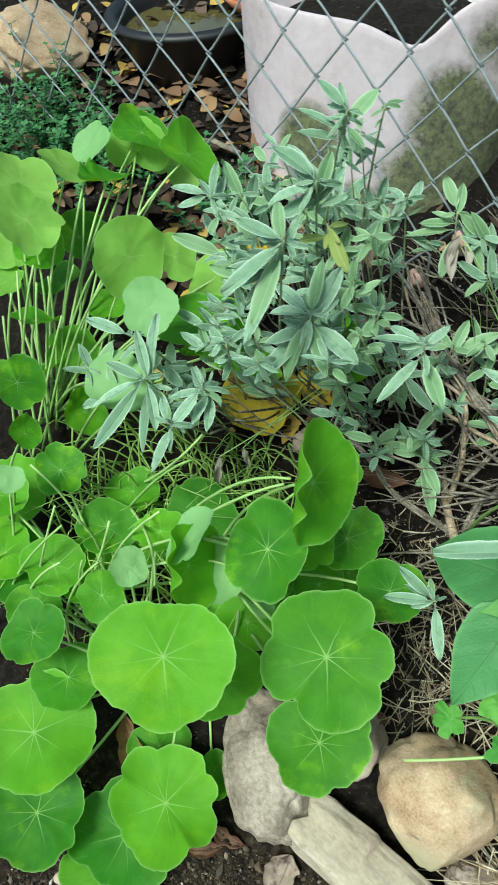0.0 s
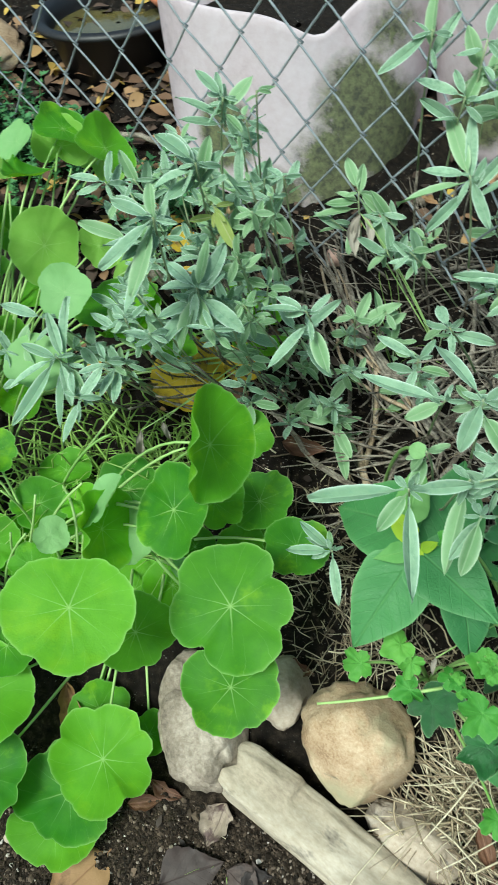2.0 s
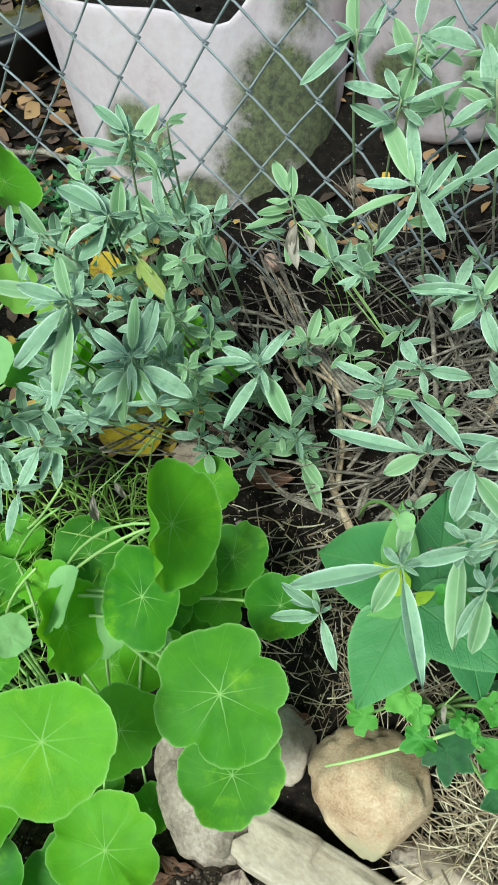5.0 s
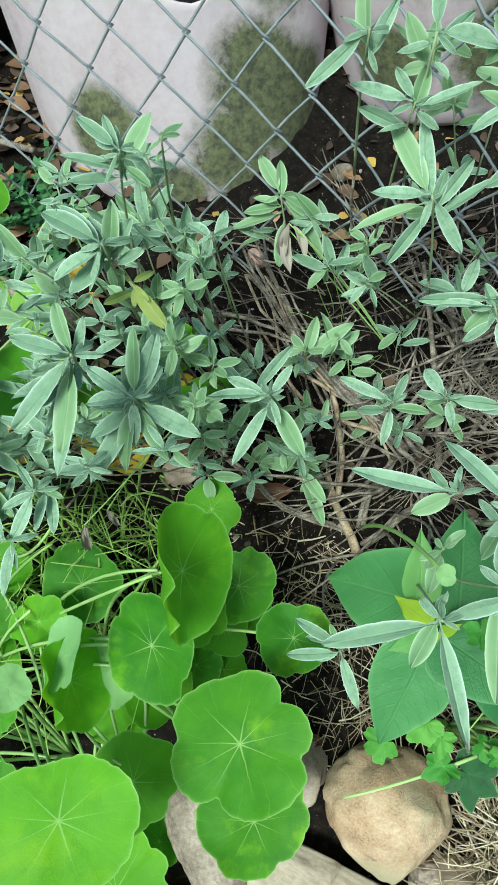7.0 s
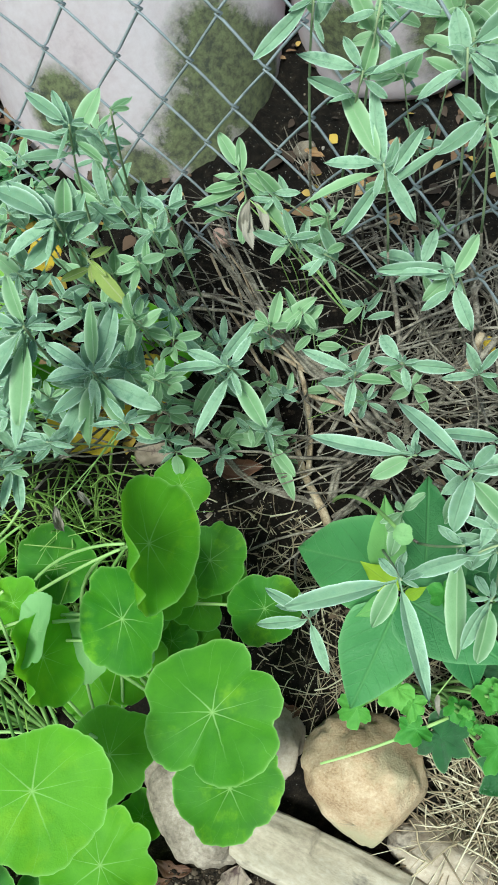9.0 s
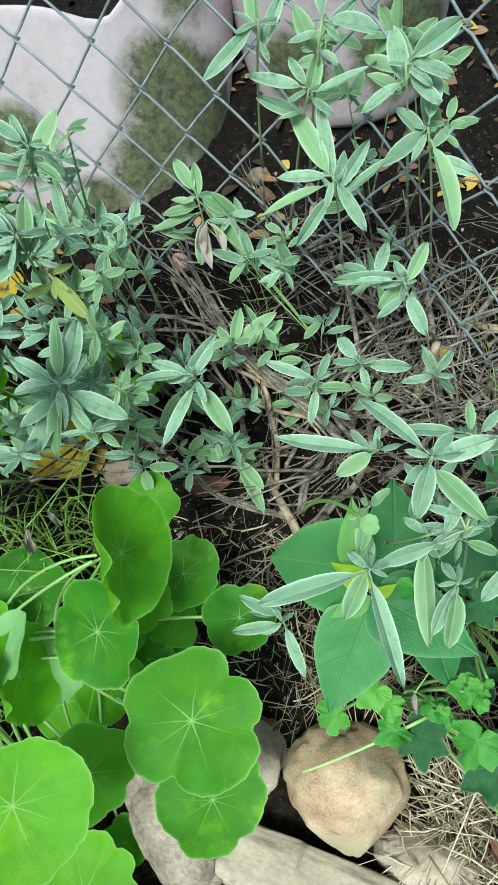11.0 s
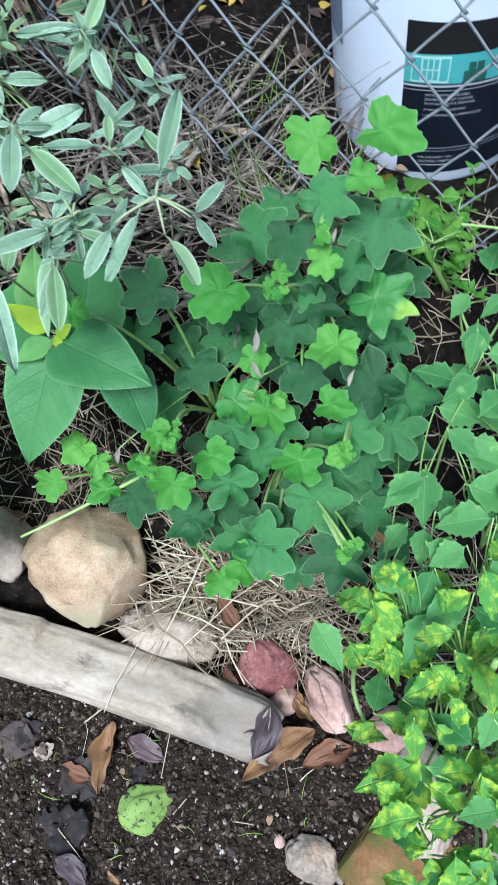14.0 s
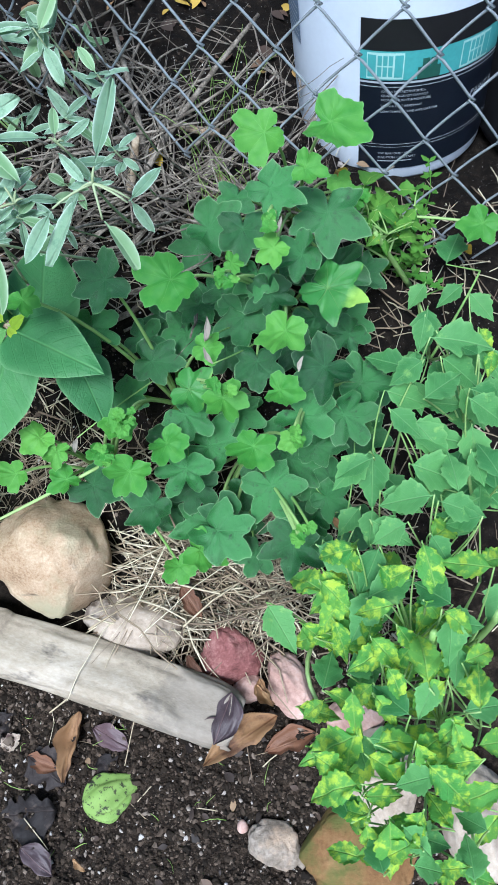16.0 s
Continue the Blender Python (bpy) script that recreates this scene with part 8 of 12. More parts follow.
round_leaf(geranium, "bright", (0.086, 0.305, 0.333), 0.024, (0.168, -0.295, 0.941), -2.06, 106, (0.028, 0.361, 0.128))
round_leaf(geranium, "bright", (0.090, 0.262, 0.303), 0.029, (0.064, -0.244, 0.968), -2.04, 107, (0.028, 0.361, 0.128))
round_leaf(geranium, "bright", (-0.010, 0.313, 0.310), 0.023, (0.224, -0.263, 0.939), -2.42, 108, (0.028, 0.361, 0.128))
round_leaf(geranium, "bright", (-0.053, 0.303, 0.257), 0.023, (0.051, -0.343, 0.938), -2.69, 109, (0.028, 0.361, 0.128))
round_leaf(geranium, "bright", (0.010, 0.283, 0.266), 0.022, (0.041, -0.116, 0.992), -2.50, 110, (0.028, 0.361, 0.128))
round_leaf(geranium, "bright", (0.132, 0.285, 0.315), 0.027, (-0.039, -0.160, 0.986), -1.04, 111, (0.124, 0.449, 0.157))
round_leaf(geranium, "bright", (0.183, 0.364, 0.372), 0.022, (-0.078, -0.371, 0.925), -0.21, 112, (0.124, 0.449, 0.157))
round_leaf(geranium, "bright", (0.265, 0.411, 0.457), 0.021, (-0.089, -0.525, 0.847), -2.46, 113, (0.305, 0.705, 0.222))
round_leaf(geranium, "bright", (0.266, 0.266, 0.326), 0.016, (-0.062, -0.288, 0.956), -2.77, 114, (0.210, 0.384, 0.129))
round_leaf(geranium, "bright", (0.219, 0.452, 0.404), 0.015, (0.183, -0.397, 0.899), -0.24, 115, (0.274, 0.563, 0.188))
round_leaf(geranium, "bright", (0.005, 0.302, 0.295), 0.018, (0.234, -0.410, 0.881), -1.46, 116, (0.028, 0.361, 0.128))
round_leaf(geranium, "bright", (0.053, 0.304, 0.284), 0.018, (0.204, -0.286, 0.936), -1.80, 117, (0.028, 0.361, 0.128))
round_leaf(geranium, "bright", (0.531, 0.565, 0.317), 0.032, (-0.205, -0.450, 0.869), -2.26, 118, (0.305, 0.705, 0.222))
round_leaf(geranium, "bright", (0.025, 0.350, 0.483), 0.018, (0.076, -0.295, 0.952), -1.30, 119, (0.124, 0.449, 0.157))
round_leaf(geranium, "dark", (0.268, 0.490, 0.465), 0.038, (-0.010, -0.390, 0.921), -0.67, 120, (0.305, 0.705, 0.222))
round_leaf(geranium, "dark", (0.235, 0.481, 0.423), 0.038, (-0.050, -0.538, 0.842), -1.67, 121, (0.305, 0.705, 0.222))
round_leaf(geranium, "dark", (0.330, 0.503, 0.415), 0.053, (-0.056, -0.431, 0.900), -1.76, 122, (0.305, 0.705, 0.222))
round_leaf(geranium, "dark", (0.295, 0.433, 0.423), 0.034, (-0.169, -0.483, 0.859), -2.75, 123, (0.305, 0.705, 0.222))
round_leaf(geranium, "dark", (0.195, 0.533, 0.384), 0.044, (0.162, -0.433, 0.887), -0.43, 124, (0.305, 0.705, 0.222))
round_leaf(geranium, "dark", (0.091, 0.407, 0.442), 0.040, (-0.017, -0.420, 0.907), -2.81, 125, (0.124, 0.449, 0.157))
round_leaf(geranium, "dark", (0.055, 0.427, 0.352), 0.038, (0.138, -0.438, 0.888), -1.57, 126, (0.124, 0.449, 0.157))
round_leaf(geranium, "dark", (0.278, 0.301, 0.319), 0.043, (-0.056, -0.183, 0.981), -0.64, 127, (0.308, 0.450, 0.149))
round_leaf(geranium, "dark", (0.306, 0.330, 0.360), 0.043, (-0.112, -0.343, 0.933), -2.55, 128, (0.308, 0.450, 0.149))
round_leaf(geranium, "dark", (0.325, 0.307, 0.302), 0.043, (0.003, -0.202, 0.979), -0.92, 129, (0.308, 0.450, 0.149))
round_leaf(geranium, "dark", (0.293, 0.305, 0.250), 0.036, (-0.153, -0.150, 0.977), -0.34, 130, (0.308, 0.450, 0.149))
round_leaf(geranium, "dark", (0.237, 0.266, 0.237), 0.044, (-0.145, -0.332, 0.932), -1.20, 131, (0.210, 0.384, 0.129))
round_leaf(geranium, "dark", (0.174, 0.216, 0.236), 0.045, (0.064, -0.143, 0.988), -0.77, 132, (0.210, 0.384, 0.129))
round_leaf(geranium, "dark", (0.189, 0.235, 0.224), 0.040, (-0.008, -0.237, 0.972), -2.61, 133, (0.210, 0.384, 0.129))
round_leaf(geranium, "dark", (0.256, 0.205, 0.213), 0.044, (0.118, -0.302, 0.946), -1.73, 134, (0.210, 0.384, 0.129))
round_leaf(geranium, "dark", (0.104, 0.248, 0.250), 0.037, (-0.069, -0.228, 0.971), -2.50, 135, (0.028, 0.361, 0.128))
round_leaf(geranium, "dark", (0.037, 0.280, 0.253), 0.038, (0.078, -0.350, 0.934), -0.62, 136, (0.028, 0.361, 0.128))
round_leaf(geranium, "dark", (0.146, 0.278, 0.272), 0.037, (-0.014, -0.132, 0.991), -2.10, 137, (0.124, 0.449, 0.157))
round_leaf(geranium, "dark", (0.149, 0.284, 0.223), 0.038, (0.111, -0.292, 0.950), -1.68, 138, (0.210, 0.384, 0.129))
round_leaf(geranium, "dark", (0.170, 0.320, 0.248), 0.046, (-0.104, -0.192, 0.976), -0.20, 139, (0.210, 0.384, 0.129))
round_leaf(geranium, "dark", (0.153, 0.324, 0.309), 0.039, (0.008, -0.200, 0.980), -0.60, 140, (0.124, 0.449, 0.157))
round_leaf(geranium, "dark", (0.112, 0.416, 0.296), 0.039, (0.124, -0.398, 0.909), -0.26, 141, (0.124, 0.449, 0.157))
round_leaf(geranium, "dark", (0.224, 0.442, 0.329), 0.042, (-0.028, -0.354, 0.935), -1.68, 142, (0.274, 0.563, 0.188))
round_leaf(geranium, "dark", (0.236, 0.375, 0.326), 0.037, (0.095, -0.258, 0.962), -1.58, 143, (0.274, 0.563, 0.188))
round_leaf(geranium, "dark", (0.207, 0.468, 0.341), 0.035, (-0.020, -0.258, 0.966), -0.93, 144, (0.274, 0.563, 0.188))
round_leaf(geranium, "dark", (0.259, 0.451, 0.351), 0.038, (-0.131, -0.360, 0.924), -1.61, 145, (0.274, 0.563, 0.188))
round_leaf(geranium, "dark", (0.171, 0.479, 0.316), 0.036, (0.180, -0.241, 0.954), -2.11, 146, (0.274, 0.563, 0.188))
round_leaf(geranium, "dark", (0.245, 0.471, 0.360), 0.034, (-0.137, -0.356, 0.924), -1.81, 147, (0.274, 0.563, 0.188))
round_leaf(geranium, "dark", (0.351, 0.452, 0.267), 0.032, (0.081, -0.349, 0.934), -2.50, 148, (0.274, 0.563, 0.188))
round_leaf(geranium, "dark", (0.212, 0.217, 0.167), 0.032, (0.161, -0.341, 0.926), -1.88, 149, (0.210, 0.384, 0.129))
round_leaf(geranium, "dark", (0.352, 0.364, 0.280), 0.041, (-0.176, -0.193, 0.965), -0.23, 150, (0.308, 0.450, 0.149))
round_leaf(geranium, "dark", (0.096, 0.464, 0.284), 0.036, (-0.074, -0.403, 0.912), -0.31, 151, (0.124, 0.449, 0.157))
round_leaf(geranium, "dark", (0.280, 0.436, 0.266), 0.039, (-0.054, -0.347, 0.936), -1.21, 152, (0.274, 0.563, 0.188))
round_leaf(geranium, "dark", (0.205, 0.368, 0.244), 0.039, (0.102, -0.395, 0.913), -1.55, 153, (0.210, 0.384, 0.129))
round_leaf(geranium, "dark", (0.251, 0.302, 0.200), 0.038, (0.116, -0.145, 0.983), -1.99, 154, (0.210, 0.384, 0.129))
round_leaf(geranium, "dark", (0.311, 0.290, 0.195), 0.034, (0.024, -0.279, 0.960), -2.66, 155, (0.308, 0.450, 0.149))
round_leaf(geranium, "dark", (0.288, 0.268, 0.168), 0.035, (-0.067, -0.137, 0.988), -2.16, 156, (0.210, 0.384, 0.129))
round_leaf(geranium, "dark", (0.209, 0.302, 0.180), 0.039, (0.141, -0.355, 0.924), -0.79, 157, (0.210, 0.384, 0.129))
round_leaf(geranium, "dark", (0.068, 0.410, 0.245), 0.036, (0.091, -0.250, 0.964), -0.56, 158, (0.124, 0.449, 0.157))
round_leaf(geranium, "dark", (0.130, 0.502, 0.277), 0.039, (0.037, -0.277, 0.960), -1.92, 159, (0.124, 0.449, 0.157))
round_leaf(geranium, "dark", (0.242, 0.342, 0.213), 0.038, (0.124, -0.219, 0.968), -0.78, 160, (0.210, 0.384, 0.129))
round_leaf(geranium, "dark", (0.314, 0.490, 0.262), 0.041, (-0.080, -0.265, 0.961), -0.81, 161, (0.274, 0.563, 0.188))
round_leaf(geranium, "dark", (0.197, 0.455, 0.257), 0.040, (-0.069, -0.317, 0.946), -1.02, 162, (0.274, 0.563, 0.188))
round_leaf(geranium, "dark", (0.110, 0.285, 0.174), 0.031, (0.082, -0.237, 0.968), -1.11, 163, (0.028, 0.361, 0.128))
round_leaf(geranium, "dark", (0.379, 0.547, 0.275), 0.034, (0.063, -0.462, 0.885), -0.85, 164, (0.305, 0.705, 0.222))
round_leaf(geranium, "dark", (0.230, 0.612, 0.359), 0.035, (-0.083, -0.298, 0.951), -1.92, 165, (0.305, 0.705, 0.222))
round_leaf(geranium, "dark", (0.265, 0.309, 0.216), 0.044, (0.103, -0.219, 0.970), -1.00, 166, (0.210, 0.384, 0.129))
round_leaf(geranium, "dark", (0.286, 0.261, 0.157), 0.031, (-0.133, -0.179, 0.975), -2.14, 167, (0.210, 0.384, 0.129))
round_leaf(geranium, "dark", (0.351, 0.377, 0.163), 0.051, (0.081, -0.174, 0.981), -1.59, 168, (0.308, 0.450, 0.149))
round_leaf(geranium, "dark", (0.248, 0.523, 0.260), 0.044, (0.064, -0.245, 0.967), -0.82, 169, (0.274, 0.563, 0.188))
round_leaf(geranium, "dark", (0.137, 0.521, 0.296), 0.038, (0.155, -0.437, 0.886), -1.03, 170, (0.124, 0.449, 0.157))
round_leaf(geranium, "dark", (0.331, 0.587, 0.234), 0.052, (0.071, -0.319, 0.945), -2.11, 171, (0.274, 0.563, 0.188))
round_leaf(geranium, "dark", (0.290, 0.552, 0.292), 0.033, (-0.079, -0.451, 0.889), -0.35, 172, (0.305, 0.705, 0.222))
round_leaf(geranium, "dark", (0.185, 0.520, 0.290), 0.052, (-0.132, -0.381, 0.915), -1.15, 173, (0.274, 0.563, 0.188))
round_leaf(geranium, "dark", (0.179, 0.250, 0.170), 0.040, (0.152, -0.231, 0.961), -1.33, 174, (0.210, 0.384, 0.129))
round_leaf(geranium, "dark", (0.161, 0.248, 0.195), 0.042, (-0.067, -0.176, 0.982), -2.87, 175, (0.210, 0.384, 0.129))
round_leaf(geranium, "dark", (0.357, 0.521, 0.214), 0.042, (0.074, -0.376, 0.924), -1.42, 176, (0.274, 0.563, 0.188))
round_leaf(geranium, "dark", (0.172, 0.602, 0.296), 0.040, (-0.078, -0.481, 0.874), -2.22, 177, (0.305, 0.705, 0.222))
round_leaf(geranium, "dark", (0.115, 0.375, 0.188), 0.039, (0.184, -0.165, 0.969), -1.09, 178, (0.124, 0.449, 0.157))
round_leaf(geranium, "dark", (0.325, 0.428, 0.214), 0.038, (-0.132, -0.432, 0.892), -1.65, 179, (0.308, 0.450, 0.149))
round_leaf(geranium, "dark", (0.321, 0.646, 0.239), 0.058, (0.092, -0.392, 0.915), -0.69, 180, (0.305, 0.705, 0.222))
round_leaf(geranium, "dark", (0.291, 0.276, 0.191), 0.031, (0.016, -0.184, 0.983), -1.15, 181, (0.210, 0.384, 0.129))
round_leaf(geranium, "dark", (0.208, 0.420, 0.178), 0.033, (-0.108, -0.197, 0.974), -0.75, 182, (0.210, 0.384, 0.129))
round_leaf(geranium, "dark", (0.154, 0.252, 0.177), 0.034, (0.199, -0.298, 0.934), -1.96, 183, (0.210, 0.384, 0.129))
round_leaf(geranium, "dark", (0.331, 0.254, 0.146), 0.038, (-0.040, -0.217, 0.975), -1.16, 184, (0.210, 0.384, 0.129))
round_leaf(geranium, "dark", (0.241, 0.308, 0.199), 0.032, (0.004, -0.322, 0.947), -0.91, 185, (0.210, 0.384, 0.129))
round_leaf(geranium, "dark", (0.300, 0.264, 0.200), 0.030, (-0.026, -0.283, 0.959), -0.66, 186, (0.210, 0.384, 0.129))
round_leaf(geranium, "dark", (0.152, 0.470, 0.277), 0.043, (0.070, -0.309, 0.948), -1.95, 187, (0.124, 0.449, 0.157))
round_leaf(geranium, "dark", (0.190, 0.276, 0.148), 0.042, (-0.084, -0.302, 0.950), -0.62, 188, (0.210, 0.384, 0.129))
round_leaf(geranium, "dark", (0.210, 0.582, 0.245), 0.036, (0.073, -0.392, 0.917), -0.55, 189, (0.274, 0.563, 0.188))
round_leaf(geranium, "dark", (0.272, 0.251, 0.116), 0.035, (-0.087, -0.317, 0.944), -1.04, 190, (0.210, 0.384, 0.129))
round_leaf(geranium, "dark", (0.367, 0.415, 0.187), 0.041, (0.000, -0.306, 0.952), -0.26, 191, (0.308, 0.450, 0.149))
round_leaf(geranium, "dark", (0.255, 0.302, 0.167), 0.040, (0.109, -0.122, 0.986), -0.32, 192, (0.210, 0.384, 0.129))
round_leaf(geranium, "dark", (0.123, 0.278, 0.166), 0.032, (0.035, -0.194, 0.980), -1.50, 193, (0.028, 0.361, 0.128))
round_leaf(geranium, "dark", (0.344, 0.541, 0.292), 0.047, (0.013, -0.460, 0.888), -1.47, 194, (0.305, 0.705, 0.222))
round_leaf(geranium, "dark", (0.266, 0.315, 0.173), 0.033, (-0.042, -0.308, 0.951), -2.45, 195, (0.210, 0.384, 0.129))
round_leaf(geranium, "sick", (0.322, 0.437, 0.365), 0.045, (-0.167, -0.249, 0.954), -0.64, 196, (0.274, 0.563, 0.188))
round_leaf(geranium, "sick", (0.160, 0.339, 0.334), 0.034, (0.080, -0.301, 0.950), -0.37, 197, (0.124, 0.449, 0.157))
round_leaf(geranium, "bright", (0.353, 0.586, 0.389), 0.019, (-0.032, -0.445, 0.895), -1.61, 198, (0.305, 0.705, 0.222))
round_leaf(geranium, "bright", (0.269, 0.248, 0.353), 0.009, (-0.088, -0.276, 0.957), -0.79, 199, (0.308, 0.450, 0.149))
round_leaf(geranium, "bright", (0.267, 0.245, 0.360), 0.007, (-0.130, -0.151, 0.980), -0.81, 200, (0.308, 0.450, 0.149))
round_leaf(geranium, "bright", (0.268, 0.248, 0.353), 0.005, (0.074, -0.317, 0.946), -1.71, 201, (0.308, 0.450, 0.149))
round_leaf(geranium, "bright", (0.270, 0.253, 0.363), 0.008, (-0.112, -0.194, 0.975), -2.79, 202, (0.308, 0.450, 0.149))
round_leaf(geranium, "bright", (0.266, 0.257, 0.357), 0.006, (0.098, -0.268, 0.958), -2.04, 203, (0.308, 0.450, 0.149))
round_leaf(geranium, "bright", (0.260, 0.426, 0.482), 0.006, (0.133, -0.387, 0.913), -1.87, 204, (0.305, 0.705, 0.222))
round_leaf(geranium, "bright", (0.267, 0.410, 0.485), 0.006, (-0.040, -0.384, 0.922), -2.90, 205, (0.305, 0.705, 0.222))
round_leaf(geranium, "bright", (0.264, 0.429, 0.477), 0.007, (0.141, -0.392, 0.909), -0.66, 206, (0.305, 0.705, 0.222))
round_leaf(geranium, "bright", (0.264, 0.435, 0.478), 0.008, (-0.001, -0.410, 0.912), -1.43, 207, (0.305, 0.705, 0.222))
round_leaf(geranium, "bright", (0.262, 0.412, 0.484), 0.010, (-0.137, -0.345, 0.929), -1.77, 208, (0.305, 0.705, 0.222))
round_leaf(geranium, "bright", (0.096, 0.297, 0.343), 0.007, (0.062, -0.362, 0.930), -1.29, 209, (0.124, 0.449, 0.157))
round_leaf(geranium, "bright", (0.092, 0.286, 0.348), 0.010, (0.144, -0.153, 0.978), -1.95, 210, (0.028, 0.361, 0.128))
round_leaf(geranium, "bright", (0.101, 0.304, 0.355), 0.006, (0.127, -0.399, 0.908), -1.24, 211, (0.124, 0.449, 0.157))
round_leaf(geranium, "bright", (0.083, 0.296, 0.348), 0.010, (-0.048, -0.322, 0.946), -1.73, 212, (0.028, 0.361, 0.128))
round_leaf(geranium, "bright", (0.085, 0.303, 0.350), 0.010, (0.012, -0.188, 0.982), -0.30, 213, (0.028, 0.361, 0.128))
round_leaf(geranium, "bright", (0.070, 0.277, 0.311), 0.007, (0.008, -0.243, 0.970), -1.56, 214, (0.028, 0.361, 0.128))
round_leaf(geranium, "bright", (0.058, 0.288, 0.307), 0.011, (0.131, -0.126, 0.983), -2.13, 215, (0.028, 0.361, 0.128))
round_leaf(geranium, "bright", (0.059, 0.292, 0.309), 0.009, (0.023, -0.250, 0.968), -2.11, 216, (0.028, 0.361, 0.128))
round_leaf(geranium, "bright", (0.065, 0.277, 0.302), 0.006, (0.077, -0.349, 0.934), -2.16, 217, (0.028, 0.361, 0.128))
round_leaf(geranium, "bright", (0.067, 0.280, 0.299), 0.007, (0.184, -0.176, 0.967), -2.48, 218, (0.028, 0.361, 0.128))
round_leaf(geranium, "bright", (0.274, 0.193, 0.269), 0.009, (-0.120, -0.251, 0.960), -1.16, 219, (0.210, 0.384, 0.129))
round_leaf(geranium, "bright", (0.265, 0.183, 0.270), 0.006, (0.097, -0.178, 0.979), -2.09, 220, (0.210, 0.384, 0.129))
round_leaf(geranium, "bright", (0.265, 0.193, 0.270), 0.007, (0.024, -0.155, 0.988), -1.65, 221, (0.210, 0.384, 0.129))
round_leaf(geranium, "bright", (0.260, 0.190, 0.258), 0.009, (-0.023, -0.241, 0.970), -2.22, 222, (0.210, 0.384, 0.129))
round_leaf(geranium, "bright", (0.262, 0.182, 0.265), 0.010, (-0.091, -0.077, 0.993), -2.86, 223, (0.210, 0.384, 0.129))
round_leaf(geranium, "bright", (0.377, 0.553, 0.391), 0.010, (0.056, -0.280, 0.958), -1.19, 224, (0.305, 0.705, 0.222))
round_leaf(geranium, "bright", (0.370, 0.548, 0.383), 0.009, (-0.083, -0.469, 0.879), -0.60, 225, (0.305, 0.705, 0.222))
round_leaf(geranium, "bright", (0.367, 0.570, 0.384), 0.012, (-0.134, -0.427, 0.894), -0.64, 226, (0.305, 0.705, 0.222))
round_leaf(geranium, "bright", (0.375, 0.552, 0.393), 0.008, (0.048, -0.494, 0.868), -0.44, 227, (0.305, 0.705, 0.222))
round_leaf(geranium, "bright", (0.363, 0.557, 0.389), 0.010, (-0.225, -0.542, 0.809), -2.01, 228, (0.305, 0.705, 0.222))
round_leaf(geranium, "bright", (0.190, 0.319, 0.368), 0.009, (-0.021, -0.249, 0.968), -2.28, 229, (0.124, 0.449, 0.157))
round_leaf(geranium, "bright", (0.203, 0.314, 0.365), 0.009, (0.173, -0.197, 0.965), -0.95, 230, (0.124, 0.449, 0.157))
round_leaf(geranium, "bright", (0.206, 0.309, 0.364), 0.009, (-0.069, -0.175, 0.982), -0.63, 231, (0.124, 0.449, 0.157))
round_leaf(geranium, "bright", (0.192, 0.311, 0.376), 0.010, (0.070, -0.331, 0.941), -2.54, 232, (0.124, 0.449, 0.157))
round_leaf(geranium, "bright", (0.193, 0.306, 0.373), 0.006, (0.013, -0.266, 0.964), -1.78, 233, (0.124, 0.449, 0.157))
round_leaf(geranium, "bright", (0.206, 0.414, 0.413), 0.006, (0.073, -0.370, 0.926), -1.88, 234, (0.274, 0.563, 0.188))
round_leaf(geranium, "bright", (0.206, 0.417, 0.426), 0.008, (0.073, -0.375, 0.924), -0.53, 235, (0.274, 0.563, 0.188))
round_leaf(geranium, "bright", (0.206, 0.411, 0.422), 0.007, (0.094, -0.317, 0.944), -1.58, 236, (0.274, 0.563, 0.188))
round_leaf(geranium, "bright", (0.223, 0.409, 0.422), 0.006, (0.138, -0.382, 0.914), -2.49, 237, (0.274, 0.563, 0.188))
round_leaf(geranium, "bright", (0.216, 0.409, 0.420), 0.010, (-0.043, -0.373, 0.927), -1.22, 238, (0.274, 0.563, 0.188))
stalk(geranium, (0.045, 0.298, 0.262), (-0.026, 0.264, 0.257), (-0.092, 0.247, 0.239), 0.0022, 0.0015, STEM)
flat_leaf(geranium, "dry_sage", (0.186, 0.349, 0.398), (0.191, 0.366, 0.416), (0.171, -0.286, 0.943), 239, (0.274, 0.563, 0.188))
flat_leaf(geranium, "dry_sage", (0.191, 0.333, 0.381), (0.184, 0.342, 0.398), (-0.003, -0.406, 0.914), 240, (0.274, 0.563, 0.188))
flat_leaf(geranium, "dry_sage", (0.031, 0.310, 0.306), (0.031, 0.287, 0.308), (0.034, -0.297, 0.954), 241, (0.274, 0.563, 0.188))
flat_leaf(geranium, "dry_sage", (0.269, 0.410, 0.476), (0.274, 0.417, 0.490), (-0.152, -0.475, 0.866), 242, (0.274, 0.563, 0.188))
flat_leaf(geranium, "dry_sage", (0.278, 0.316, 0.375), (0.284, 0.324, 0.390), (0.020, -0.408, 0.913), 243, (0.274, 0.563, 0.188))

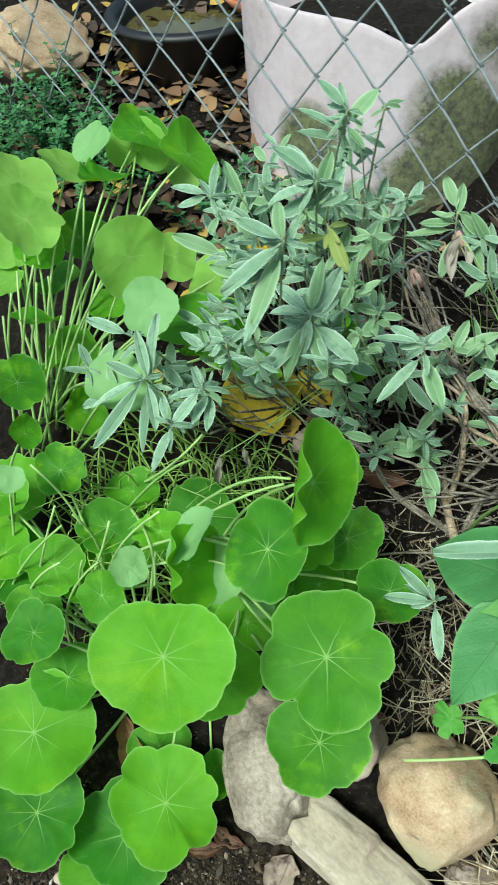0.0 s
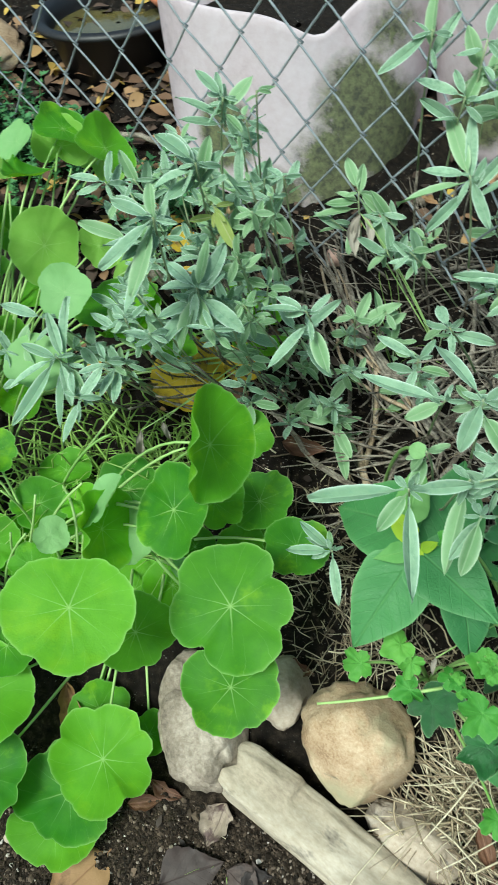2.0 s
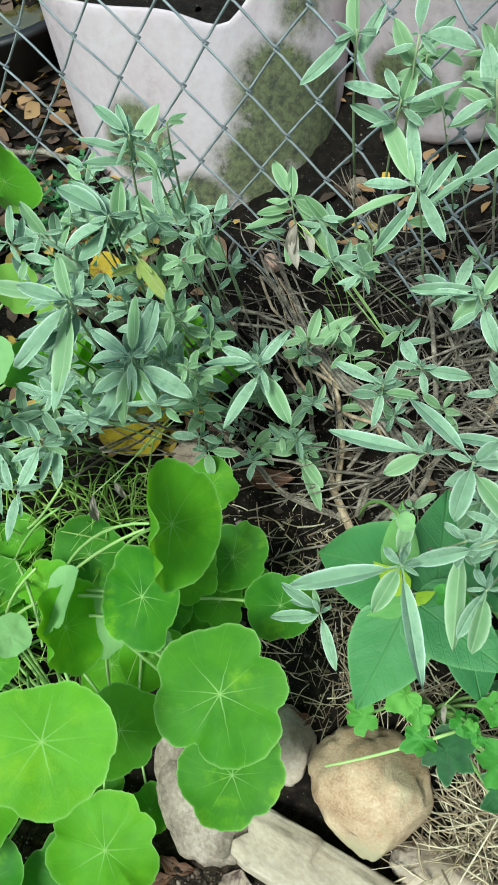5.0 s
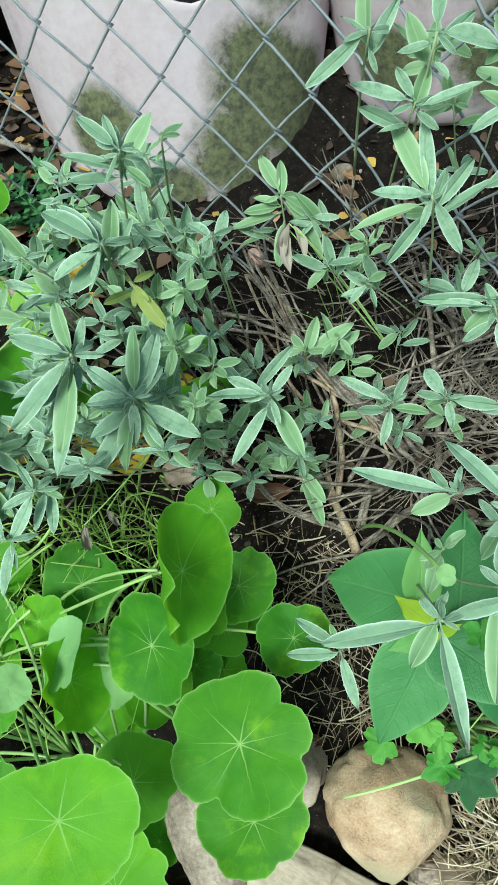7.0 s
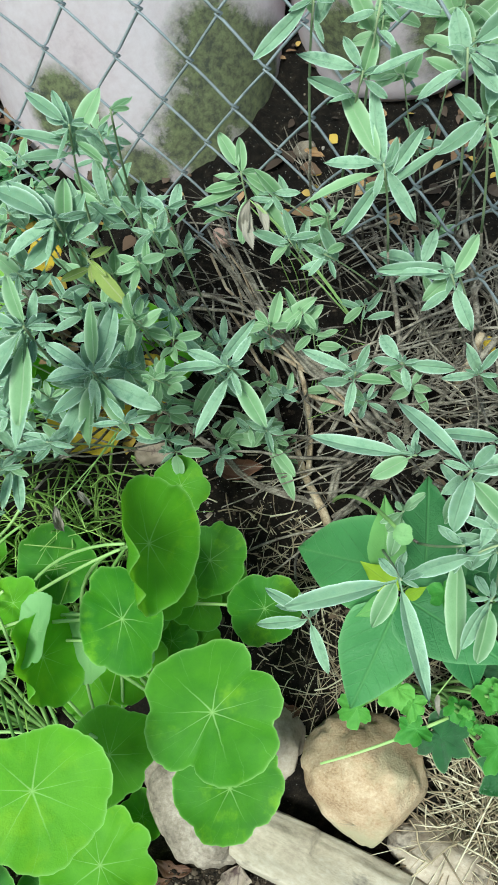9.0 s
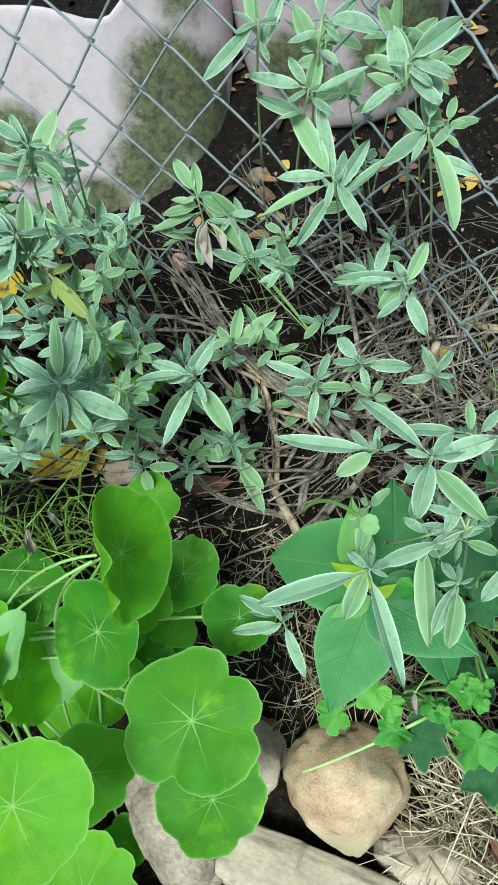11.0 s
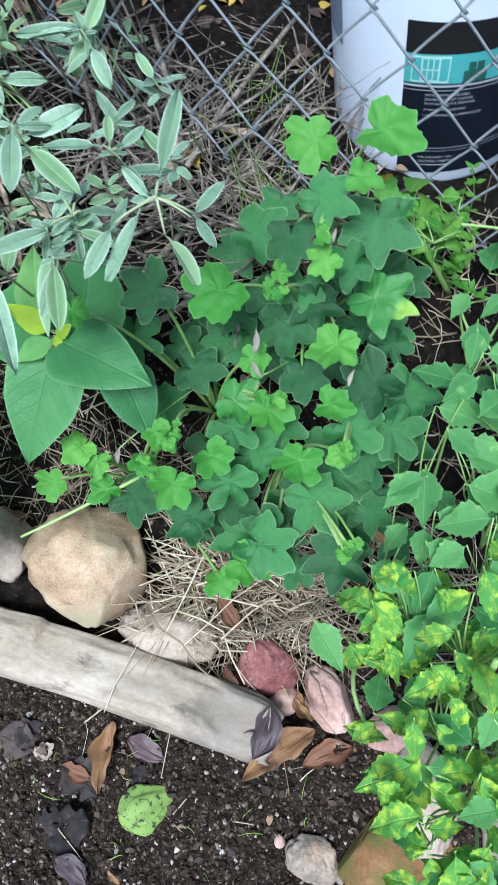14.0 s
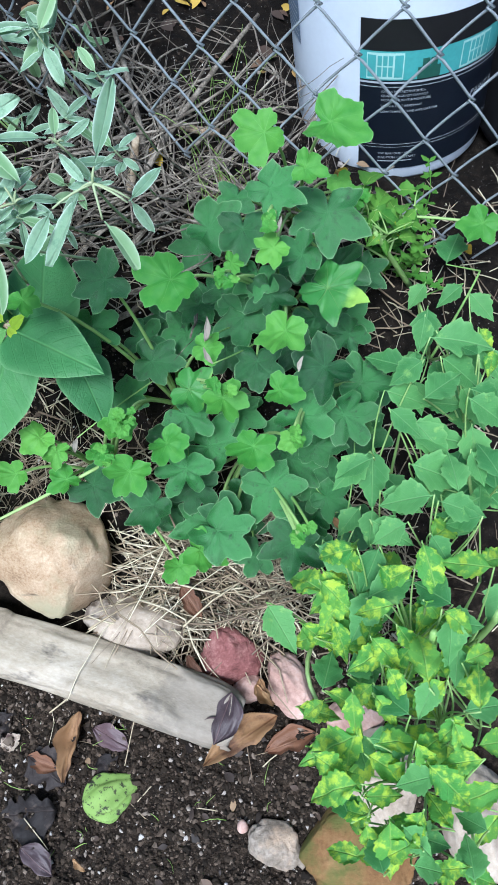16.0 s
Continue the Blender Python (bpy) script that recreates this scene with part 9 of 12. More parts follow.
# ---- mottled shrub ----
shrub = thing("mottled_shrub", (0.333, 0.177, 0.058), "leafy shrub with green leaves mottled yellow", "plant")
stalk(shrub, (0.467, 0.486, 0.152), (0.451, 0.453, 0.236), (0.441, 0.417, 0.273), 0.0023, 0.0013, STEM, 8, 'branch')
stalk(shrub, (0.467, 0.486, 0.152), (0.478, 0.427, 0.238), (0.490, 0.399, 0.276), 0.0023, 0.0013, STEM, 8, 'branch')
stalk(shrub, (0.378, 0.296, 0.098), (0.393, 0.328, 0.206), (0.403, 0.345, 0.252), 0.0023, 0.0013, STEM, 8, 'branch')
stalk(shrub, (0.445, 0.255, 0.085), (0.462, 0.279, 0.213), (0.456, 0.296, 0.267), 0.0023, 0.0013, STEM, 8, 'branch')
stalk(shrub, (0.378, 0.296, 0.098), (0.355, 0.277, 0.213), (0.348, 0.246, 0.262), 0.0023, 0.0013, STEM, 8, 'branch')
stalk(shrub, (0.445, 0.255, 0.085), (0.427, 0.228, 0.217), (0.396, 0.214, 0.273), 0.0023, 0.0013, STEM, 8, 'branch')
stalk(shrub, (0.445, 0.255, 0.085), (0.435, 0.230, 0.214), (0.446, 0.197, 0.269), 0.0023, 0.0013, STEM, 8, 'branch')
stalk(shrub, (0.333, 0.177, 0.058), (0.321, 0.181, 0.171), (0.295, 0.164, 0.220), 0.0023, 0.0013, STEM, 8, 'branch')
stalk(shrub, (0.333, 0.177, 0.058), (0.328, 0.160, 0.191), (0.345, 0.146, 0.248), 0.0023, 0.0013, STEM, 8, 'branch')
stalk(shrub, (0.403, 0.089, 0.048), (0.403, 0.101, 0.204), (0.392, 0.131, 0.271), 0.0023, 0.0013, STEM, 8, 'branch')
stalk(shrub, (0.403, 0.089, 0.048), (0.412, 0.092, 0.204), (0.433, 0.115, 0.272), 0.0023, 0.0013, STEM, 8, 'branch')
stalk(shrub, (0.333, 0.177, 0.058), (0.290, 0.146, 0.144), (0.270, 0.111, 0.181), 0.0023, 0.0013, STEM, 8, 'branch')
stalk(shrub, (0.403, 0.089, 0.048), (0.360, 0.078, 0.170), (0.313, 0.080, 0.222), 0.0023, 0.0013, STEM, 8, 'branch')
stalk(shrub, (0.403, 0.089, 0.048), (0.378, 0.081, 0.199), (0.358, 0.062, 0.264), 0.0023, 0.0013, STEM, 8, 'branch')
stalk(shrub, (0.403, 0.089, 0.048), (0.411, 0.058, 0.201), (0.402, 0.046, 0.267), 0.0023, 0.0013, STEM, 8, 'branch')
stalk(shrub, (0.403, 0.089, 0.048), (0.331, 0.059, 0.153), (0.285, 0.033, 0.198), 0.0023, 0.0013, STEM, 8, 'branch')
stalk(shrub, (0.403, 0.089, 0.048), (0.357, 0.043, 0.180), (0.328, 0.003, 0.237), 0.0023, 0.0013, STEM, 8, 'branch')
stalk(shrub, (0.403, 0.089, 0.048), (0.388, 0.031, 0.201), (0.368, -0.017, 0.267), 0.0023, 0.0013, STEM, 8, 'branch')
stalk(shrub, (0.403, 0.089, 0.048), (0.393, 0.035, 0.202), (0.403, -0.021, 0.268), 0.0023, 0.0013, STEM, 8, 'branch')
stalk(shrub, (0.403, 0.089, 0.048), (0.346, 0.026, 0.174), (0.296, -0.042, 0.227), 0.0023, 0.0013, STEM, 8, 'branch')
stalk(shrub, (0.403, 0.089, 0.048), (0.353, 0.002, 0.195), (0.331, -0.060, 0.258), 0.0023, 0.0013, STEM, 8, 'branch')
stalk(shrub, (0.403, 0.089, 0.048), (0.377, -0.002, 0.194), (0.368, -0.076, 0.257), 0.0023, 0.0013, STEM, 8, 'branch')
stalk(shrub, (0.403, 0.089, 0.048), (0.368, -0.006, 0.190), (0.339, -0.104, 0.251), 0.0023, 0.0013, STEM, 8, 'branch')
stalk(shrub, (0.403, 0.089, 0.048), (0.401, -0.019, 0.191), (0.379, -0.116, 0.252), 0.0023, 0.0013, STEM, 8, 'branch')
stalk(shrub, (0.467, 0.486, 0.152), (0.518, 0.534, 0.206), (0.543, 0.569, 0.229), 0.0023, 0.0013, STEM, 8, 'branch')
stalk(shrub, (0.467, 0.486, 0.152), (0.455, 0.513, 0.204), (0.453, 0.534, 0.226), 0.0023, 0.0013, STEM, 8, 'branch')
flat_leaf(shrub, "shrub", (0.427, 0.400, 0.359), (0.418, 0.362, 0.335), (-0.214, -0.319, 0.923), 244, (0.441, 0.417, 0.273))
flat_leaf(shrub, "shrub", (0.424, 0.351, 0.375), (0.474, 0.337, 0.358), (-0.117, -0.235, 0.965), 245, (0.456, 0.296, 0.267))
flat_leaf(shrub, "shrub", (0.399, 0.340, 0.331), (0.360, 0.366, 0.328), (-0.027, -0.297, 0.955), 246, (0.403, 0.345, 0.252))
flat_leaf(shrub, "shrub", (0.404, 0.346, 0.353), (0.402, 0.329, 0.336), (-0.134, -0.141, 0.981), 247, (0.403, 0.345, 0.252))
flat_leaf(shrub, "shrub", (0.448, 0.293, 0.317), (0.410, 0.309, 0.310), (-0.140, -0.324, 0.936), 249, (0.456, 0.296, 0.267))
flat_leaf(shrub, "shrub", (0.380, 0.240, 0.380), (0.407, 0.209, 0.360), (-0.185, -0.308, 0.933), 250, (0.396, 0.214, 0.273))
flat_leaf(shrub, "shrub", (0.434, 0.230, 0.378), (0.434, 0.194, 0.355), (-0.112, -0.345, 0.932), 251, (0.446, 0.197, 0.269))
flat_leaf(shrub, "shrub", (0.335, 0.215, 0.371), (0.301, 0.194, 0.349), (0.051, -0.311, 0.949), 252, (0.348, 0.246, 0.262))
flat_leaf(shrub, "shrub", (0.384, 0.213, 0.351), (0.398, 0.179, 0.329), (-0.081, -0.286, 0.955), 254, (0.396, 0.214, 0.273))
flat_leaf(shrub, "shrub", (0.405, 0.154, 0.384), (0.405, 0.195, 0.384), (0.007, -0.194, 0.981), 255, (0.396, 0.214, 0.273))
flat_leaf(shrub, "shrub", (0.444, 0.162, 0.388), (0.433, 0.199, 0.387), (-0.037, -0.375, 0.926), 256, (0.446, 0.197, 0.269))
flat_leaf(shrub, "shrub", (0.324, 0.141, 0.376), (0.356, 0.120, 0.366), (-0.179, -0.367, 0.913), 257, (0.345, 0.146, 0.248))
flat_leaf(shrub, "shrub", (0.395, 0.169, 0.357), (0.424, 0.152, 0.342), (-0.175, -0.334, 0.926), 259, (0.392, 0.131, 0.271))
flat_leaf(shrub, "shrub", (0.283, 0.150, 0.325), (0.310, 0.120, 0.312), (-0.104, -0.301, 0.948), 260, (0.295, 0.164, 0.220))
flat_leaf(shrub, "mottled", (0.282, 0.112, 0.283), (0.248, 0.148, 0.271), (0.062, -0.082, 0.995), 261, (0.295, 0.164, 0.220))
flat_leaf(shrub, "shrub", (0.327, 0.140, 0.326), (0.326, 0.106, 0.312), (-0.115, -0.098, 0.989), 262, (0.345, 0.146, 0.248))
flat_leaf(shrub, "mottled", (0.280, 0.086, 0.241), (0.240, 0.089, 0.226), (0.139, -0.158, 0.978), 264, (0.270, 0.111, 0.181))
flat_leaf(shrub, "mottled", (0.299, 0.086, 0.282), (0.278, 0.056, 0.267), (-0.174, -0.038, 0.984), 265, (0.313, 0.080, 0.222))
flat_leaf(shrub, "shrub", (0.267, 0.020, 0.285), (0.281, 0.057, 0.275), (0.078, -0.188, 0.979), 266, (0.285, 0.033, 0.198))
flat_leaf(shrub, "mottled", (0.241, 0.021, 0.233), (0.280, 0.012, 0.223), (0.126, -0.039, 0.991), 267, (0.285, 0.033, 0.198))
flat_leaf(shrub, "shrub", (0.443, 0.276, 0.371), (0.479, 0.265, 0.358), (-0.132, -0.334, 0.933), 269, (0.456, 0.296, 0.267))
flat_leaf(shrub, "shrub", (0.469, 0.338, 0.360), (0.489, 0.309, 0.339), (-0.143, -0.219, 0.965), 270, (0.456, 0.296, 0.267))
flat_leaf(shrub, "shrub", (0.421, 0.352, 0.294), (0.461, 0.368, 0.286), (-0.106, -0.353, 0.930), 271, (0.403, 0.345, 0.252))
flat_leaf(shrub, "shrub", (0.455, 0.274, 0.292), (0.449, 0.317, 0.291), (0.027, -0.142, 0.989), 272, (0.456, 0.296, 0.267))
flat_leaf(shrub, "shrub", (0.357, 0.242, 0.279), (0.382, 0.221, 0.263), (-0.089, -0.312, 0.946), 274, (0.348, 0.246, 0.262))
flat_leaf(shrub, "shrub", (0.267, 0.130, 0.222), (0.304, 0.137, 0.214), (0.031, -0.107, 0.994), 275, (0.295, 0.164, 0.220))
flat_leaf(shrub, "mottled", (0.319, 0.065, 0.241), (0.307, 0.099, 0.230), (-0.146, -0.074, 0.987), 276, (0.313, 0.080, 0.222))
flat_leaf(shrub, "mottled", (0.364, 0.055, 0.264), (0.389, 0.092, 0.255), (-0.216, -0.138, 0.967), 277, (0.358, 0.062, 0.264))
flat_leaf(shrub, "shrub", (0.463, 0.169, 0.311), (0.444, 0.204, 0.310), (-0.103, -0.128, 0.986), 279, (0.446, 0.197, 0.269))
flat_leaf(shrub, "shrub", (0.330, 0.212, 0.269), (0.306, 0.193, 0.250), (0.013, -0.105, 0.994), 280, (0.295, 0.164, 0.220))
flat_leaf(shrub, "shrub", (0.320, 0.067, 0.242), (0.320, 0.039, 0.227), (0.002, -0.065, 0.998), 281, (0.313, 0.080, 0.222))
flat_leaf(shrub, "mottled", (0.361, 0.056, 0.243), (0.342, 0.033, 0.229), (-0.064, -0.267, 0.962), 282, (0.328, 0.003, 0.237))
flat_leaf(shrub, "shrub", (0.459, 0.527, 0.263), (0.436, 0.507, 0.246), (-0.073, -0.198, 0.978), 284, (0.453, 0.534, 0.226))
flat_leaf(shrub, "shrub", (0.501, 0.507, 0.274), (0.470, 0.491, 0.260), (-0.020, -0.275, 0.961), 285, (0.453, 0.534, 0.226))
flat_leaf(shrub, "shrub", (0.497, 0.473, 0.295), (0.521, 0.447, 0.275), (-0.268, -0.245, 0.932), 286, (0.490, 0.399, 0.276))
flat_leaf(shrub, "shrub", (0.338, 0.310, 0.243), (0.359, 0.344, 0.241), (-0.015, -0.127, 0.992), 287, (0.295, 0.164, 0.220))
flat_leaf(shrub, "shrub", (0.494, 0.566, 0.251), (0.522, 0.627, 0.248), (-0.243, -0.274, 0.931), 289, (0.543, 0.569, 0.229))
flat_leaf(shrub, "mottled", (0.354, 0.088, 0.385), (0.319, 0.081, 0.370), (0.069, -0.288, 0.955), 290, (0.358, 0.062, 0.264))
flat_leaf(shrub, "mottled", (0.407, 0.064, 0.426), (0.372, 0.078, 0.415), (-0.121, -0.338, 0.933), 292, (0.402, 0.046, 0.267))
flat_leaf(shrub, "shrub", (0.374, 0.045, 0.404), (0.351, 0.074, 0.391), (-0.028, -0.257, 0.966), 293, (0.358, 0.062, 0.264))
flat_leaf(shrub, "mottled", (0.375, -0.040, 0.413), (0.382, -0.005, 0.409), (-0.201, -0.232, 0.952), 295, (0.368, -0.017, 0.267))
flat_leaf(shrub, "mottled", (0.359, -0.011, 0.398), (0.331, -0.025, 0.382), (0.039, -0.045, 0.998), 296, (0.368, -0.017, 0.267))
flat_leaf(shrub, "mottled", (0.247, -0.033, 0.317), (0.283, -0.041, 0.306), (0.060, 0.015, 0.998), 298, (0.296, -0.042, 0.227))
flat_leaf(shrub, "shrub", (0.289, -0.027, 0.330), (0.296, -0.056, 0.314), (0.040, -0.070, 0.997), 299, (0.296, -0.042, 0.227))
flat_leaf(shrub, "mottled", (0.324, -0.063, 0.387), (0.354, -0.043, 0.379), (0.010, 0.017, 1.000), 301, (0.331, -0.060, 0.258))
flat_leaf(shrub, "mottled", (0.374, -0.069, 0.399), (0.344, -0.068, 0.385), (-0.199, -0.055, 0.978), 302, (0.368, -0.076, 0.257))
flat_leaf(shrub, "mottled", (0.284, -0.084, 0.380), (0.317, -0.085, 0.371), (-0.169, -0.154, 0.974), 304, (0.331, -0.060, 0.258))
flat_leaf(shrub, "shrub", (0.341, -0.075, 0.386), (0.312, -0.076, 0.372), (-0.121, 0.019, 0.992), 305, (0.331, -0.060, 0.258))
flat_leaf(shrub, "mottled", (0.321, -0.123, 0.387), (0.302, -0.100, 0.377), (-0.019, 0.091, 0.996), 307, (0.339, -0.104, 0.251))
flat_leaf(shrub, "mottled", (0.316, -0.117, 0.387), (0.289, -0.126, 0.372), (-0.006, -0.052, 0.999), 308, (0.339, -0.104, 0.251))
flat_leaf(shrub, "mottled", (0.291, 0.117, 0.372), (0.313, 0.101, 0.361), (0.002, -0.272, 0.962), 310, (0.313, 0.080, 0.222))
flat_leaf(shrub, "shrub", (0.368, 0.107, 0.407), (0.381, 0.085, 0.395), (-0.165, -0.216, 0.962), 311, (0.392, 0.131, 0.271))
flat_leaf(shrub, "mottled", (0.309, 0.009, 0.336), (0.287, -0.005, 0.323), (-0.088, -0.148, 0.985), 313, (0.328, 0.003, 0.237))
flat_leaf(shrub, "mottled", (0.367, -0.039, 0.403), (0.344, -0.052, 0.388), (0.004, 0.026, 1.000), 314, (0.368, -0.017, 0.267))
flat_leaf(shrub, "mottled", (0.332, 0.045, 0.371), (0.346, 0.025, 0.358), (-0.228, -0.214, 0.950), 316, (0.358, 0.062, 0.264))
flat_leaf(shrub, "shrub", (0.372, 0.037, 0.403), (0.367, 0.006, 0.388), (0.044, -0.165, 0.985), 317, (0.368, -0.017, 0.267))
flat_leaf(shrub, "mottled", (0.465, 0.344, 0.382), (0.479, 0.326, 0.364), (-0.037, -0.205, 0.978), 319, (0.456, 0.296, 0.267))
flat_leaf(shrub, "mottled", (0.477, 0.320, 0.374), (0.469, 0.302, 0.358), (-0.252, -0.340, 0.906), 320, (0.456, 0.296, 0.267))
flat_leaf(shrub, "mottled", (0.353, -0.134, 0.377), (0.328, -0.134, 0.363), (-0.083, -0.142, 0.986), 322, (0.339, -0.104, 0.251))
flat_leaf(shrub, "shrub", (0.313, -0.130, 0.376), (0.337, -0.135, 0.364), (-0.068, 0.024, 0.997), 323, (0.339, -0.104, 0.251))
flat_leaf(shrub, "mottled", (0.323, -0.058, 0.357), (0.304, -0.072, 0.341), (0.048, -0.208, 0.977), 325, (0.331, -0.060, 0.258))
flat_leaf(shrub, "mottled", (0.374, 0.003, 0.390), (0.406, 0.015, 0.382), (-0.219, -0.264, 0.939), 326, (0.403, -0.021, 0.268))
flat_leaf(shrub, "mottled", (0.363, -0.007, 0.379), (0.357, 0.021, 0.369), (-0.058, -0.023, 0.998), 328, (0.368, -0.017, 0.267))
flat_leaf(shrub, "shrub", (0.420, 0.129, 0.385), (0.392, 0.133, 0.371), (-0.118, -0.332, 0.936), 329, (0.392, 0.131, 0.271))
flat_leaf(shrub, "mottled", (0.353, 0.054, 0.397), (0.369, 0.041, 0.384), (-0.056, -0.313, 0.948), 331, (0.358, 0.062, 0.264))
flat_leaf(shrub, "mottled", (0.291, -0.064, 0.254), (0.274, -0.024, 0.248), (0.072, -0.152, 0.986), 332, (0.296, -0.042, 0.227))
flat_leaf(shrub, "mottled", (0.311, 0.052, 0.253), (0.296, 0.100, 0.242), (0.067, -0.032, 0.997), 334, (0.313, 0.080, 0.222))
flat_leaf(shrub, "shrub", (0.358, -0.143, 0.351), (0.361, -0.112, 0.345), (0.061, 0.109, 0.992), 335, (0.379, -0.116, 0.252))
flat_leaf(shrub, "mottled", (0.278, 0.120, 0.329), (0.297, 0.081, 0.314), (-0.073, -0.138, 0.988), 336, (0.313, 0.080, 0.222))
flat_leaf(shrub, "mottled", (0.290, 0.155, 0.266), (0.299, 0.115, 0.250), (-0.165, -0.337, 0.927), 337, (0.295, 0.164, 0.220))
flat_leaf(shrub, "mottled", (0.361, -0.018, 0.243), (0.402, -0.041, 0.229), (-0.050, -0.009, 0.999), 340, (0.328, 0.003, 0.237))
flat_leaf(shrub, "shrub", (0.400, 0.298, 0.397), (0.369, 0.287, 0.381), (0.002, -0.412, 0.911), 341, (0.348, 0.246, 0.262))
flat_leaf(shrub, "shrub", (0.376, -0.023, 0.348), (0.412, -0.018, 0.338), (-0.208, -0.208, 0.956), 342, (0.403, -0.021, 0.268))
flat_leaf(shrub, "mottled", (0.411, -0.086, 0.239), (0.384, -0.108, 0.221), (-0.147, -0.001, 0.989), 343, (0.296, -0.042, 0.227))
flat_leaf(shrub, "mottled", (0.346, -0.012, 0.238), (0.334, -0.031, 0.222), (0.048, -0.042, 0.998), 344, (0.296, -0.042, 0.227))
flat_leaf(shrub, "mottled", (0.308, 0.110, 0.386), (0.273, 0.112, 0.371), (-0.149, -0.360, 0.921), 345, (0.313, 0.080, 0.222))
flat_leaf(shrub, "shrub", (0.478, 0.382, 0.245), (0.466, 0.350, 0.225), (-0.012, -0.349, 0.937), 346, (0.453, 0.534, 0.226))
flat_leaf(shrub, "shrub", (0.456, 0.183, 0.325), (0.462, 0.229, 0.327), (-0.062, -0.151, 0.987), 347, (0.446, 0.197, 0.269))
flat_leaf(shrub, "shrub", (0.443, 0.301, 0.346), (0.462, 0.264, 0.325), (-0.004, -0.160, 0.987), 349, (0.456, 0.296, 0.267))
flat_leaf(shrub, "shrub", (0.327, 0.151, 0.259), (0.324, 0.109, 0.244), (0.081, -0.250, 0.965), 350, (0.345, 0.146, 0.248))
flat_leaf(shrub, "shrub", (0.311, 0.073, 0.364), (0.352, 0.089, 0.356), (-0.093, -0.165, 0.982), 352, (0.358, 0.062, 0.264))
flat_leaf(shrub, "mottled", (0.287, -0.079, 0.359), (0.273, -0.057, 0.352), (0.029, -0.193, 0.981), 353, (0.331, -0.060, 0.258))
flat_leaf(shrub, "mottled", (0.393, -0.080, 0.353), (0.356, -0.091, 0.337), (-0.015, -0.186, 0.982), 354, (0.368, -0.076, 0.257))
flat_leaf(shrub, "mottled", (0.379, -0.051, 0.353), (0.414, -0.047, 0.343), (-0.182, -0.199, 0.963), 355, (0.403, -0.021, 0.268))
flat_leaf(shrub, "shrub", (0.367, 0.040, 0.382), (0.401, 0.039, 0.371), (-0.244, -0.033, 0.969), 356, (0.402, 0.046, 0.267))
flat_leaf(shrub, "mottled", (0.387, 0.074, 0.251), (0.362, 0.066, 0.235), (0.068, -0.207, 0.976), 359, (0.313, 0.080, 0.222))
flat_leaf(shrub, "mottled", (0.285, -0.119, 0.314), (0.255, -0.107, 0.302), (-0.074, 0.019, 0.997), 361, (0.339, -0.104, 0.251))
flat_leaf(shrub, "shrub", (0.479, 0.353, 0.248), (0.539, 0.359, 0.235), (-0.202, -0.212, 0.956), 362, (0.453, 0.534, 0.226))
flat_leaf(shrub, "mottled", (0.323, 0.175, 0.267), (0.287, 0.141, 0.245), (0.026, -0.102, 0.994), 364, (0.295, 0.164, 0.220))
flat_leaf(shrub, "shrub", (0.423, 0.320, 0.371), (0.463, 0.295, 0.351), (-0.035, -0.230, 0.973), 365, (0.456, 0.296, 0.267))
flat_leaf(shrub, "shrub", (0.393, 0.260, 0.384), (0.433, 0.288, 0.382), (-0.047, -0.312, 0.949), 367, (0.456, 0.296, 0.267))
flat_leaf(shrub, "shrub", (0.403, 0.171, 0.289), (0.446, 0.187, 0.285), (-0.118, -0.077, 0.990), 369, (0.446, 0.197, 0.269))
flat_leaf(shrub, "shrub", (0.316, -0.101, 0.310), (0.350, -0.113, 0.297), (0.082, -0.194, 0.978), 370, (0.339, -0.104, 0.251))
flat_leaf(shrub, "mottled", (0.287, -0.010, 0.392), (0.285, -0.040, 0.376), (-0.146, -0.199, 0.969), 371, (0.296, -0.042, 0.227))
flat_leaf(shrub, "mottled", (0.294, 0.023, 0.268), (0.333, 0.009, 0.258), (0.104, -0.139, 0.985), 372, (0.328, 0.003, 0.237))
flat_leaf(shrub, "mottled", (0.269, 0.014, 0.306), (0.303, 0.000, 0.296), (0.026, -0.019, 0.999), 374, (0.328, 0.003, 0.237))
flat_leaf(shrub, "shrub", (0.342, 0.231, 0.353), (0.335, 0.186, 0.326), (-0.120, -0.224, 0.967), 375, (0.348, 0.246, 0.262))
flat_leaf(shrub, "shrub", (0.432, 0.220, 0.278), (0.403, 0.210, 0.261), (0.031, -0.318, 0.948), 376, (0.396, 0.214, 0.273))
flat_leaf(shrub, "shrub", (0.331, 0.123, 0.357), (0.312, 0.091, 0.341), (-0.019, -0.238, 0.971), 377, (0.358, 0.062, 0.264))
flat_leaf(shrub, "mottled", (0.300, -0.098, 0.357), (0.328, -0.105, 0.347), (0.021, -0.164, 0.986), 379, (0.339, -0.104, 0.251))
flat_leaf(shrub, "mottled", (0.299, -0.049, 0.379), (0.334, -0.044, 0.370), (-0.013, 0.060, 0.998), 380, (0.331, -0.060, 0.258))
flat_leaf(shrub, "mottled", (0.308, -0.122, 0.354), (0.276, -0.117, 0.340), (0.088, -0.050, 0.995), 382, (0.339, -0.104, 0.251))
flat_leaf(shrub, "shrub", (0.320, 0.102, 0.258), (0.284, 0.118, 0.246), (-0.109, -0.158, 0.981), 384, (0.313, 0.080, 0.222))
flat_leaf(shrub, "shrub", (0.435, 0.223, 0.304), (0.477, 0.198, 0.286), (-0.009, -0.378, 0.926), 385, (0.446, 0.197, 0.269))
